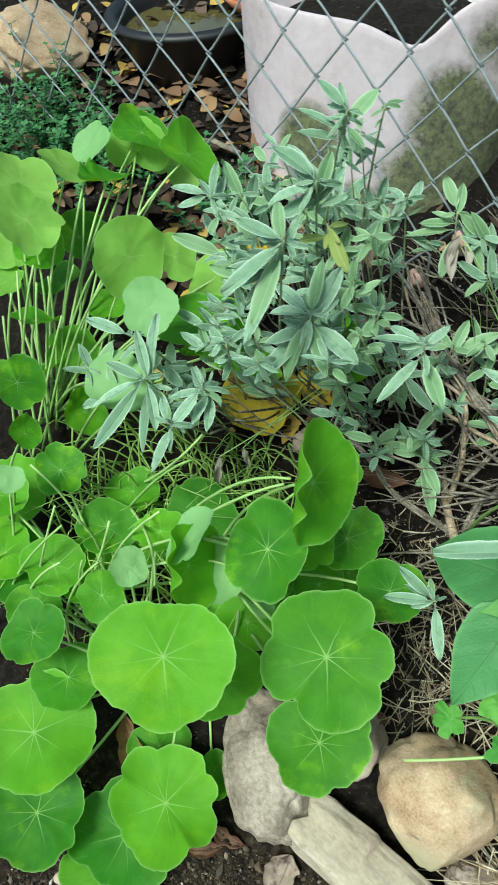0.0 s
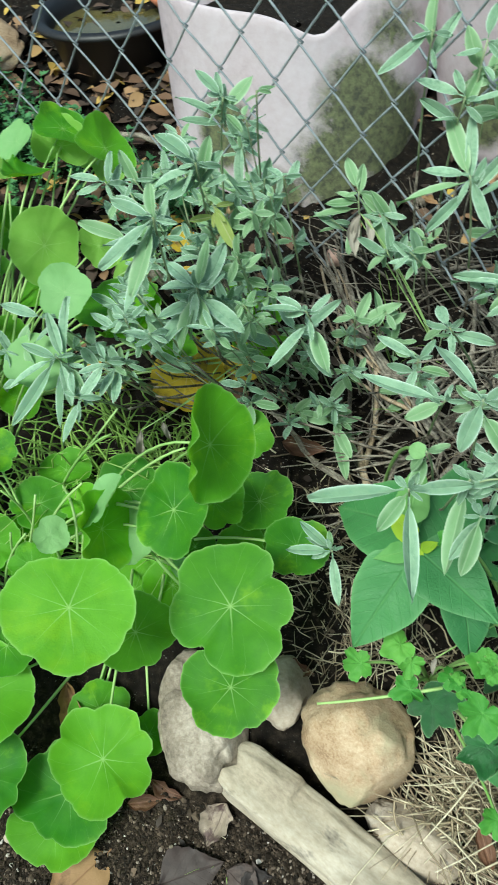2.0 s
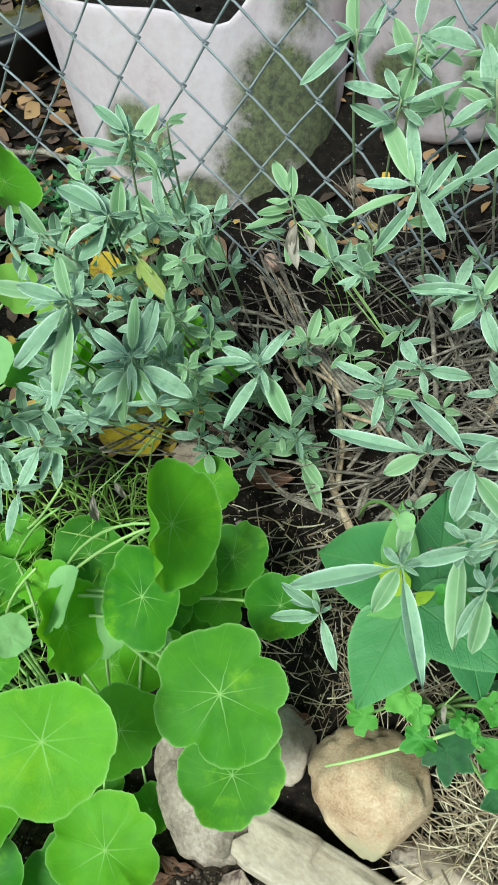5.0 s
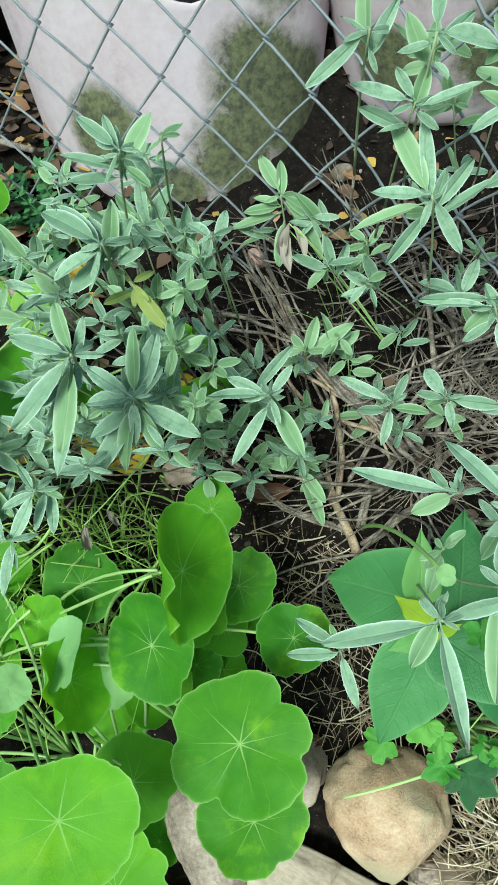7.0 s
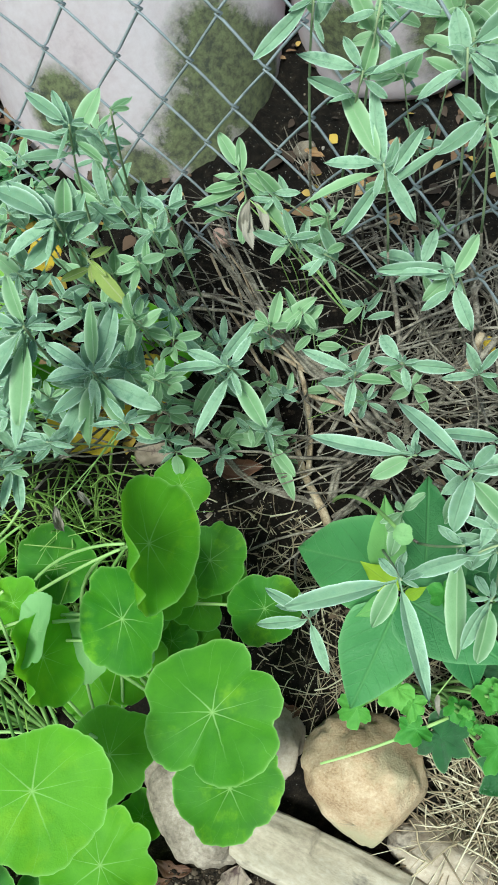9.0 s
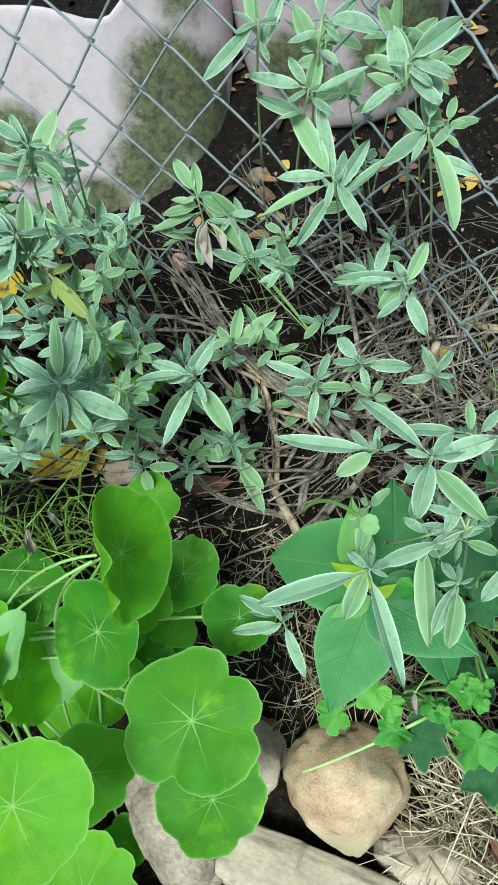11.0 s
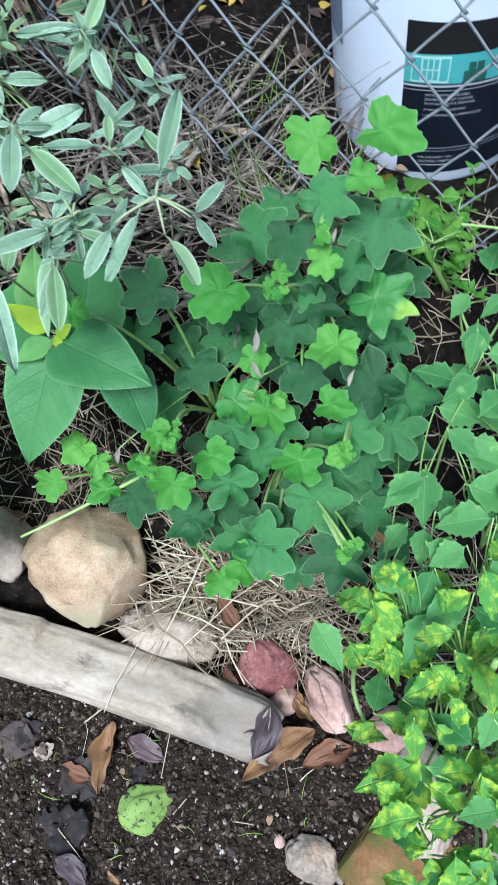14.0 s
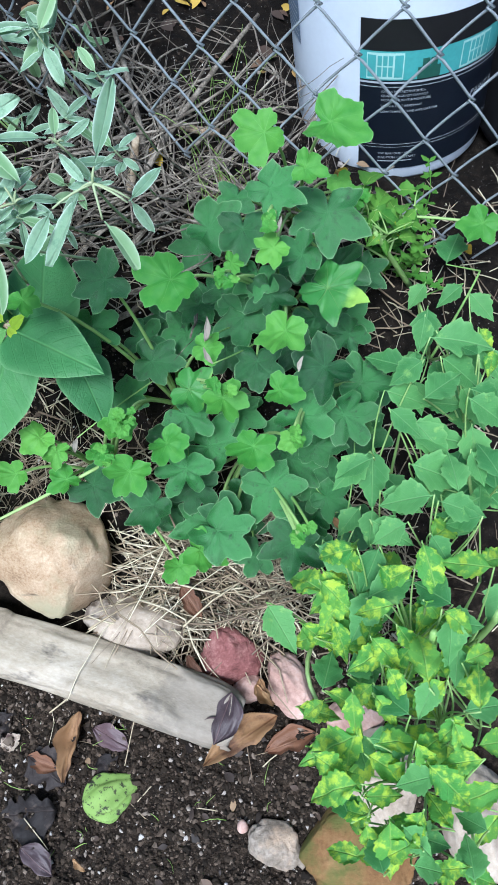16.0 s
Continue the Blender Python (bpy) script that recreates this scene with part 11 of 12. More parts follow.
flat_leaf(weed, "weed", (0.434, 0.593, 0.321), (0.419, 0.611, 0.317), (-0.012, -0.547, 0.950), 552, (0.434, 0.587, 0.309))
flat_leaf(weed, "weed", (0.425, 0.595, 0.333), (0.428, 0.580, 0.317), (-0.463, -0.088, 0.886), 562, (0.434, 0.587, 0.309))
stalk(weed, (0.411, 0.562, 0.293), (0.411, 0.574, 0.284), (0.410, 0.566, 0.299), 0.0017, 0.0009, STEM, 7, "branch")
flat_leaf(weed, "weed", (0.422, 0.548, 0.323), (0.456, 0.562, 0.314), (-0.695, -0.609, 0.915), 541, (0.410, 0.566, 0.299))
flat_leaf(weed, "weed", (0.404, 0.575, 0.315), (0.389, 0.601, 0.311), (-0.646, -0.846, 0.852), 556, (0.410, 0.566, 0.299))
flat_leaf(weed, "weed", (0.397, 0.579, 0.317), (0.381, 0.603, 0.316), (0.356, -0.461, 0.935), 557, (0.410, 0.566, 0.299))
flat_leaf(weed, "weed", (0.408, 0.558, 0.315), (0.408, 0.543, 0.299), (-0.572, -0.464, 0.868), 559, (0.410, 0.566, 0.299))
flat_leaf(weed, "weed", (0.419, 0.570, 0.304), (0.437, 0.598, 0.299), (0.483, -0.484, 0.953), 563, (0.410, 0.566, 0.299))
stalk(weed, (0.406, 0.558, 0.304), (0.398, 0.577, 0.310), (0.389, 0.575, 0.340), 0.0017, 0.0009, STEM, 7, "branch")
flat_leaf(weed, "weed", (0.383, 0.571, 0.366), (0.361, 0.593, 0.366), (-0.482, -0.252, 0.916), 550, (0.389, 0.575, 0.340))
flat_leaf(weed, "weed", (0.387, 0.585, 0.349), (0.383, 0.620, 0.348), (0.438, -0.190, 0.865), 554, (0.389, 0.575, 0.340))
flat_leaf(weed, "weed", (0.398, 0.568, 0.354), (0.386, 0.555, 0.340), (0.244, -0.747, 0.918), 560, (0.389, 0.575, 0.340))
stalk(weed, (0.402, 0.555, 0.314), (0.431, 0.604, 0.292), (0.461, 0.633, 0.293), 0.0017, 0.0009, STEM, 7, "branch")
flat_leaf(weed, "weed", (0.457, 0.624, 0.305), (0.476, 0.619, 0.291), (0.081, -0.448, 0.940), 537, (0.461, 0.633, 0.293))
flat_leaf(weed, "weed", (0.464, 0.641, 0.314), (0.432, 0.656, 0.309), (-0.131, -0.367, 0.935), 546, (0.461, 0.633, 0.293))
stalk(weed, (0.398, 0.553, 0.324), (0.403, 0.560, 0.316), (0.409, 0.548, 0.331), 0.0017, 0.0009, STEM, 7, "branch")
flat_leaf(weed, "weed", (0.401, 0.553, 0.331), (0.382, 0.542, 0.319), (0.409, -0.684, 0.932), 530, (0.409, 0.548, 0.331))
flat_leaf(weed, "weed", (0.416, 0.544, 0.338), (0.439, 0.575, 0.333), (0.410, -0.286, 0.923), 533, (0.409, 0.548, 0.331))
flat_leaf(weed, "weed", (0.439, 0.545, 0.349), (0.413, 0.553, 0.341), (-0.573, -0.416, 0.901), 535, (0.409, 0.548, 0.331))
flat_leaf(weed, "weed", (0.382, 0.545, 0.355), (0.363, 0.569, 0.354), (0.444, -0.318, 0.854), 539, (0.409, 0.548, 0.331))
flat_leaf(weed, "weed", (0.437, 0.545, 0.342), (0.459, 0.554, 0.331), (-0.103, -0.118, 0.873), 543, (0.409, 0.548, 0.331))
flat_leaf(weed, "weed", (0.388, 0.552, 0.354), (0.377, 0.532, 0.338), (-0.684, -0.115, 0.935), 544, (0.409, 0.548, 0.331))
flat_leaf(weed, "weed", (0.398, 0.553, 0.362), (0.424, 0.549, 0.347), (-0.217, -0.139, 0.909), 555, (0.409, 0.548, 0.331))
stalk(shrub, (0.403, 0.089, 0.048), (0.431, 0.066, 0.249), (0.408, 0.035, 0.405), 0.0045, 0.003, STEM)
stalk(shrub, (0.403, 0.089, 0.048), (0.359, 0.026, 0.240), (0.356, 0.026, 0.400), 0.004, 0.003, STEM)
stalk(shrub, (0.333, 0.177, 0.058), (0.234, 0.089, 0.237), (0.262, 0.025, 0.234), 0.003, 0.002, STEM)

# ---- fallen leaves ----
fallen_leaf("tan", (-0.027, 0.089, 0.033), (-0.040, 0.010, 0.021), (-0.041, -0.321, 0.946), 564, "dry orange-tan leaf lying on dark soil")
fallen_leaf("purple", (-0.009, 0.069, 0.031), (0.036, 0.041, 0.030), (0.043, -0.346, 0.937), 565, "small purple-brown leaf on dark soil")
fallen_leaf("black", (-0.055, -0.017, 0.015), (-0.128, -0.021, 0.008), (0.030, -0.413, 0.910), 566, "blackened curled leaf on dark soil")
fallen_leaf("purple", (-0.097, -0.054, 0.007), (-0.057, -0.086, 0.004), (-0.041, -0.212, 0.976), 567, "purple-brown leaf on dark soil")
fallen_leaf("brown", (-0.092, 0.045, 0.022), (-0.050, 0.025, 0.022), (-0.045, -0.270, 0.962), 568, "small dry brown leaf on dark soil")
fallen_leaf("purple", (0.172, 0.051, 0.091), (0.120, 0.044, 0.087), (0.083, -0.372, 0.924), 569, "purple-grey leaf at the end of the log")
fallen_leaf("purple", (0.169, 0.076, 0.103), (0.145, 0.022, 0.097), (-0.011, -0.238, 0.971), 570, "dark purple leaf at the end of the log")
fallen_leaf("tan", (0.217, 0.056, 0.064), (0.130, 0.013, 0.056), (-0.068, -0.344, 0.936), 571, "long curled tan leaf at the end of the log")
fallen_leaf("tan", (0.195, 0.088, 0.084), (0.221, 0.062, 0.085), (0.003, -0.358, 0.934), 572, "small orange-brown leaf among the stones")
fallen_leaf("brown", (0.260, 0.038, 0.044), (0.198, 0.021, 0.039), (-0.007, -0.269, 0.963), 573, "dark brown crumpled leaf on the soil")
fallen_leaf("brown", (0.117, 0.202, 0.129), (0.139, 0.163, 0.112), (0.013, -0.255, 0.967), 574, "purple-brown leaf on the straw")
fallen_leaf("brown", (0.116, 0.130, 0.085), (0.134, 0.108, 0.083), (0.036, -0.409, 0.912), 575, "red-brown leaf beside the red stone")
fallen_leaf("black", (-0.148, 0.069, 0.024), (-0.114, 0.095, 0.030), (0.028, -0.222, 0.975), 576, "blackened leaf fragment on dark soil")
fallen_leaf("black", (-0.090, 0.044, 0.023), (-0.048, 0.008, 0.019), (0.054, -0.266, 0.962), 577, "blackened leaf fragment on dark soil")
fallen_leaf("grey", (-0.126, 0.057, 0.023), (-0.101, 0.071, 0.026), (0.080, -0.354, 0.932), 578, "small yellowed leaf scrap on soil")
fallen_leaf("black", (-0.003, 0.034, 0.027), (0.021, 0.013, 0.025), (-0.020, -0.253, 0.967), 579, "small dark leaf scrap on soil")
fallen_leaf("purple", (0.140, 0.071, 0.080), (0.172, 0.083, 0.083), (0.065, -0.372, 0.926), 580, "dark purple leaf standing against the log end")
fallen_leaf("tan", (0.201, 0.095, 0.085), (0.218, 0.058, 0.084), (-0.084, -0.216, 0.973), 581, "small orange-brown leaf among the stones")
fallen_leaf("tan", (-0.033, -0.070, 0.008), (-0.016, -0.083, 0.007), (0.074, -0.401, 0.913), 582, "tiny tan leaf scrap on soil")
fallen_leaf("yellow", (0.106, 0.795, 0.311), (0.125, 0.770, 0.300), (-0.075, -0.374, 0.924), 583, "small yellow leaf among dry twigs")
fallen_leaf("yellow", (0.358, 0.641, 0.361), (0.371, 0.614, 0.355), (-0.035, -0.443, 0.896), 584, "small yellow leaf beside the bucket")
fallen_leaf("yellow", (0.535, 0.641, 0.210), (0.547, 0.624, 0.207), (-0.045, -0.274, 0.961), 585, "small yellow leaf on straw")
fallen_leaf("broad_tan", (-0.334, 0.063, 0.014), (-0.388, -0.034, 0.014), (-0.05, -0.2, 0.96), 586, "large toothed tan-brown leaf on dark soil")
fallen_leaf("grey", (-0.199, 0.158, 0.042), (-0.205, 0.104, 0.027), (-0.063, -0.339, 0.939), 588, "grey-pink dry leaf on dark soil")
fallen_leaf("broad_purple", (-0.258, 0.040, 0.018), (-0.180, 0.092, 0.030), (-0.086, -0.386, 0.919), 589, "dark lobed leaf flat on the soil")
fallen_leaf("broad_purple", (-0.177, 0.086, 0.026), (-0.119, 0.065, 0.026), (0.072, -0.411, 0.909), 590, "dark decaying leaf on the soil")
fallen_leaf("brown", (-0.309, 0.155, 0.043), (-0.261, 0.147, 0.038), (0.014, -0.427, 0.904), 591, "brown leaf piece under the nasturtium")
fallen_leaf("brown", (-0.331, 0.118, 0.034), (-0.287, 0.137, 0.036), (-0.085, -0.419, 0.904), 592, "brown leaf piece under the nasturtium")
fallen_leaf("brown", (-0.247, 0.606, 0.274), (-0.178, 0.606, 0.270), (-0.086, -0.269, 0.959), 593, "red-brown leaf lying on soil under the sage")
fallen_leaf("grey", (-0.350, 0.612, 0.304), (-0.292, 0.606, 0.305), (-0.067, -0.322, 0.944), 594, "crumpled pale beige dry leaf under the sage")
fallen_leaf("tan", (-0.437, 0.342, 0.167), (-0.399, 0.377, 0.183), (0.004, -0.325, 0.946), 595, "dry tan leaf under the nasturtium")
fallen_leaf("tan", (-0.463, 0.227, 0.107), (-0.397, 0.180, 0.079), (-0.080, -0.251, 0.965), 596, "orange-tan leaf under the nasturtium")
fallen_leaf("tan", (-0.136, 1.052, 0.433), (-0.107, 1.041, 0.422), (0.044, -0.302, 0.952), 597, "small orange-brown leaf under the fence")
fallen_leaf("tan", (0.305, 0.247, 0.180), (0.324, 0.226, 0.174), (0.065, -0.278, 0.958), 598, "small tan leaf among the geranium")
fallen_leaf("tan", (0.354, 0.500, 0.192), (0.386, 0.509, 0.192), (0.045, -0.360, 0.932), 599, "small orange leaf among the geranium")
fallen_leaf("brown", (-0.171, 0.331, 0.141), (-0.122, 0.327, 0.139), (-0.099, -0.301, 0.949), 600, "dark brown leaf behind the stones")
fallen_leaf("tan", (-0.272, 0.350, 0.153), (-0.236, 0.362, 0.158), (-0.085, -0.228, 0.970), 601, "brown leaf under the nasturtium")
POD_AT = (0.009, -0.010, 0.029)


# ---- woody stems, straw, grass, litter ----
def joined(name, build, material, label, category):
    bm = bmesh.new()
    build(bm)
    return tagged(new(name, mesh_from(bm, name, material)), label, category, kind="stuff")


def wander(r, a, way, length, n=7, wild=0.25, keep=0.0):
    """A crooked line from a, which stays above the soil."""
    p, d, pts = Vector(a), Vector(way).normalized(), [Vector(a)]
    for i in range(n):
        d = (d + Vector((r.gauss(0, wild), r.gauss(0, wild), r.gauss(0, wild * 0.7)))).normalized()
        p = p + d * length / n
        p.z = max(p.z, ground_height(p.x, p.y) + keep)
        pts.append(p.copy())
    return pts


WOODY = [((-0.10, 0.57), (-0.6, 0.1, 0.35), 0.30, 0.007), ((-0.09, 0.58), (0.1, 0.8, 0.35), 0.30, 0.008), ((-0.085, 0.56), (0.7, 0.6, 0.4), 0.34, 0.0075), ((-0.07, 0.53), (0.9, 0.1, 0.3), 0.34, 0.007),
         ((-0.10, 0.58), (-0.7, 0.6, 0.5), 0.32, 0.0065), ((0.02, 0.62), (0.7, 0.5, 0.3), 0.34, 0.007), ((0.05, 0.60), (0.8, -0.2, 0.35), 0.28, 0.006), ((-0.02, 0.68), (0.3, 0.7, 0.5), 0.28, 0.006)]


def woody_stems():
    r = random.Random(11)
    for i, (xy, way, length, rad) in enumerate(WOODY):
        a = (xy[0], xy[1], ground_height(*xy) + 0.008)
        pts = wander(r, a, way, length, 12, 0.16, 0.012)
        bm = bmesh.new()
        for k in range(7):
            # cracked wood: strands that wind about one another
            turn = k * 0.9 + r.uniform(-0.3, 0.3)
            out = rad * r.uniform(0.35, 0.62)
            line = [p + Vector((math.cos(turn + 0.22 * j), math.sin(turn + 0.22 * j), math.sin(turn * 2 + j * 0.5) * 0.7)) * out * (1 - 0.05 * j) for j, p in enumerate(pts)]
            j0 = r.choice((0, 0, 0, 1, 2))
            tube(bm, line[j0:len(line) - r.choice((0, 1, 2, 3))], rad * r.uniform(0.22, 0.42), rad * r.uniform(0.10, 0.2), 6)
        part("branch", bm, BARK, sage, "bare grey-brown woody stem")
    bm = bmesh.new()
    tube(bm, [(-0.083, 0.525, ground_height(-0.083, 0.525) + 0.012), (-0.10, 0.56, ground_height(-0.10, 0.56) + 0.022), (-0.125, 0.60, ground_height(-0.125, 0.6) + 0.03), (-0.135, 0.63, ground_height(-0.135, 0.63) + 0.035)], 0.009, 0.005, 8, 0.6)
    part("split_branch", bm, BARK_PALE, sage, "pale split woody stem")
    bm = bmesh.new()
    tube(bm, [(-0.12, 0.60, ground_height(-0.12, 0.6) + 0.03), (-0.115, 0.64, ground_height(-0.115, 0.64) + 0.06), (-0.125, 0.69, ground_height(-0.125, 0.69) + 0.085), (-0.14, 0.72, ground_height(-0.14, 0.72) + 0.1)], 0.0045, 0.003, 7)
    part("split_branch", bm, BARK_PALE, sage, "pale split woody stem")


woody_stems()


def old_trunk():
    """A thick old stem of the sage, split into fibres, lying slantwise under its shoots."""
    r = random.Random(17)
    line = [Vector((-0.262, 0.935, 0.405)), Vector((-0.215, 0.855, 0.385)), Vector((-0.168, 0.765, 0.375)), Vector((-0.118, 0.705, 0.365)), Vector((-0.066, 0.678, 0.335)), Vector((-0.02, 0.65, 0.29))]
    for i in range(22):
        off = Vector((r.gauss(0, 0.010), r.gauss(0, 0.010), r.gauss(0, 0.006)))
        bm = bmesh.new()
        pts = []
        for k in range(16):
            t = k / 15 * (len(line) - 1)
            j = min(int(t), len(line) - 2)
            pts.append(line[j].lerp(line[j + 1], t - j) + off * (1 + 0.8 * math.sin(k * 0.5 + i)) + Vector((r.gauss(0, 0.0012), r.gauss(0, 0.0012), r.gauss(0, 0.001))))
        k0 = r.choice((0, 1, 2, 4, 6))
        tube(bm, pts[k0:len(pts) - r.choice((0, 1, 2, 4))], r.uniform(0.0008, 0.0026), r.uniform(0.0014, 0.0040), 6)
        part("branch", bm, BARK if i % 4 else BARK_PALE, sage, "fibrous grey-brown old stem")


old_trunk()


def dead_twigs(bm):
    """Bundles of twigs that lie roughly the same way, and single ones across them."""
    r = random.Random(4)
    for i in range(148):
        cx, cy = r.uniform(-0.34 if i < 95 else 0.0, 0.34), r.uniform(0.50 if i < 95 else 0.58, 0.97)
        if cx > 0.12 and cy < 0.58 or cx < -0.09 and cy < 0.68 and r.random() < 0.85:
            continue
        if cx > 0.06 and cy > 0.86 and i % 4:
            continue
        way = r.choice((0.5, 2.3, 5.5, 3.7, 1.3)) + r.gauss(0, 0.5)
        up = r.uniform(0.0, 0.06)
        for k in range(r.choice((2, 4, 7, 10))):
            x, y = cx + r.gauss(0, 0.02), cy + r.gauss(0, 0.02)
            a = (x, y, ground_height(x, y) + up + abs(r.gauss(0, 0.02)))
            ang = way + r.gauss(0, 0.22)
            pts = wander(r, a, (math.cos(ang), math.sin(ang), r.gauss(0.2, 0.2)), r.uniform(0.05, 0.22), 7, 0.12, 0.004)
            w = 0.0006 + 0.0026 * r.random() ** 3
            tube(bm, pts, w, w * 0.5, 5)


joined("dead_twigs", dead_twigs, BARK, "tangle of dry grey-brown twigs under the sage", "twigs")


def straw(bm, r, n, box, h, size=(0.03, 0.1), thick=(0.0007, 0.0018)):
    x0, x1, y0, y1 = box
    for i in range(n):
        x, y = r.uniform(x0, x1), r.uniform(y0, y1)
        if abs((x + 0.195) * 0.369 + (y - 0.192) * 0.930) < 0.055 and -0.2 < x < 0.17:
            continue
        if math.hypot(x + 0.03, y - 0.262) < 0.10 and y > 0.14:
            continue
        ang = r.uniform(0, 6.28)
        a = (x, y, ground_height(x, y) + abs(r.gauss(0.004, h)))
        pts = wander(r, a, (math.cos(ang), math.sin(ang), r.gauss(0, 0.09)), r.uniform(*size), 4, r.choice((0.06, 0.12, 0.25)), 0.003)
        w = r.uniform(*thick)
        tube(bm, pts, w, w * 0.7, 4, 0.5)


def straw_heap(bm):
    r = random.Random(9)
    straw(bm, r, 1000, (0.0, 0.24, 0.14, 0.29), 0.024, (0.025, 0.085), (0.0005, 0.0016))
    straw(bm, r, 300, (0.0, 0.13, 0.17, 0.27), 0.036, (0.05, 0.14), (0.0007, 0.0018))
    straw(bm, r, 26, (0.02, 0.20, 0.12, 0.25), 0.045, (0.12, 0.19), (0.0009, 0.0017))
    straw(bm, r, 420, (0.18, 0.40, 0.12, 0.32), 0.015, (0.025, 0.08), (0.0005, 0.0016))
    straw(bm, r, 380, (-0.1, 0.14, 0.28, 0.40), 0.015, (0.03, 0.09), (0.0005, 0.0014))
    straw(bm, r, 360, (0.15, 0.55, 0.15, 0.75), 0.012, (0.03, 0.1), (0.0005, 0.0014))
    straw(bm, r, 60, (0.45, 0.66, 0.58, 0.74), 0.02, (0.03, 0.09), (0.0006, 0.0014))
    straw(bm, r, 120, (-0.2, 0.0, 0.42, 0.56), 0.006, (0.015, 0.05))
    straw(bm, r, 28, (-0.2, 0.25, -0.05, 0.12), 0.001, (0.015, 0.05), (0.0005, 0.001))
    straw(bm, r, 90, (0.02, 0.30, 0.58, 0.82), 0.014, (0.03, 0.09), (0.0004, 0.0010))
    straw(bm, r, 45, (0.0, 0.4, 0.55, 0.85), 0.02, (0.03, 0.09), (0.0006, 0.0014))
    straw(bm, r, 330, (-0.22, 0.02, 0.27, 0.56), 0.006, (0.02, 0.07), (0.0005, 0.0012))
    straw(bm, r, 90, (-0.42, -0.12, 0.55, 0.72), 0.010, (0.02, 0.07), (0.0006, 0.0016))


def straw_matter():
    m, ns, ls, b = nodes_of("straw_stalks")
    isl = ns.new("ShaderNodeNewGeometry").outputs["Random Per Island"]
    pos = ns.new("ShaderNodeNewGeometry").outputs["Position"]
    spot = noise_node(ns, ls, pos, 140, 4, 0.7)
    col = ramp(ns, ls, isl, [(0.0, (0.10, 0.072, 0.05)), (0.25, (0.27, 0.20, 0.125)), (0.6, (0.46, 0.385, 0.25)), (1.0, (0.78, 0.71, 0.52))])
    ls.new(mix_colour(ns, ls, math_node(ns, ls, 'MULTIPLY_ADD', spot, 1.4, -0.45, clamp=True), col, (0.16, 0.12, 0.085)), b.inputs["Base Color"])
    b.inputs["Roughness"].default_value = 0.7
    return m


joined("dry_straw", straw_heap, straw_matter(), "pale dry straw heaped over stones and soil", "straw")


def blades(bm):
    r = random.Random(21)
    for i in range(330):
        x, y = r.gauss(-0.48, 0.085), r.gauss(0.47, 0.08)
        a = Vector((x, y, ground_height(x, y)))
        h = r.uniform(0.04, 0.15)
        b = a + Vector((r.gauss(0, 0.03), r.gauss(-0.01, 0.03), h))
        c = b + Vector((r.gauss(0, 0.05), r.gauss(-0.02, 0.05), r.uniform(-0.05, 0.02)))
        tube(bm, bezier(a, b, c, 5), 0.0021, 0.0008, 4, 0.5)
    for i in range(70):
        x, y = r.gauss(-0.40, 0.04), r.gauss(0.54, 0.03)
        a = Vector((x, y, ground_height(x, y)))
        b = a + Vector((r.gauss(0, 0.03), r.gauss(-0.01, 0.03), r.uniform(0.03, 0.08)))
        tube(bm, bezier(a, b, b + Vector((r.gauss(0, 0.04), r.gauss(-0.02, 0.04), 0)), 5), 0.0013, 0.0005, 3, 0.4)
    for i in range(70):
        x, y = r.choice((-0.13, -0.1, 0.22, 0.2, 0.25)) + r.gauss(0, 0.02), r.choice((0.74, 0.7, 0.85)) + r.gauss(0, 0.03)
        a = Vector((x, y, ground_height(x, y)))
        b = a + Vector((r.gauss(0, 0.02), r.gauss(0, 0.02), r.uniform(0.05, 0.12)))
        tube(bm, bezier(a, b, b + Vector((r.gauss(0, 0.03), r.gauss(0, 0.03), 0.01)), 5), 0.0012, 0.0005, 3, 0.4)
    for i in range(30):
        x, y = r.uniform(-0.25, 0.2), r.uniform(-0.08, 0.11)
        a = Vector((x, y, ground_height(x, y)))
        b = a + Vector((r.gauss(0, 0.008), r.gauss(0, 0.008), r.uniform(0.006, 0.018)))
        tube(bm, bezier(a, b, b + Vector((r.gauss(0, 0.008), r.gauss(0, 0.008), 0.002)), 3), 0.0009, 0.0004, 3, 0.4)


def perlite(bm):
    r = random.Random(55)
    for i in range(420):
        x, y = r.uniform(-0.3, 0.35), r.uniform(0.30, 1.0)
        c, s = Vector((x, y, soil_height(x, y) + 0.001)), r.uniform(0.0008, 0.0024)
        q = [bm.verts.new(c + Vector((r.uniform(0.6, 1.2) * a, r.uniform(0.6, 1.2) * b, r.uniform(0.5, 1.1) * d)) * s) for a, b, d in ((1, 0, 0), (0, 1, 0), (-1, 0, 0), (0, -1, 0), (0, 0, 1), (0, 0, -1))]
        for a, b in ((0, 1), (1, 2), (2, 3), (3, 0)):
            bm.faces.new((q[a], q[b], q[4]))
            bm.faces.new((q[b], q[a], q[5]))


joined("perlite", perlite, plain("white_perlite", (0.62, 0.60, 0.56), 0.9), "white perlite grains scattered in black potting soil", "perlite")
joined("grass", blades, GRASS, "thin bright green grass growing between the plants", "grass")


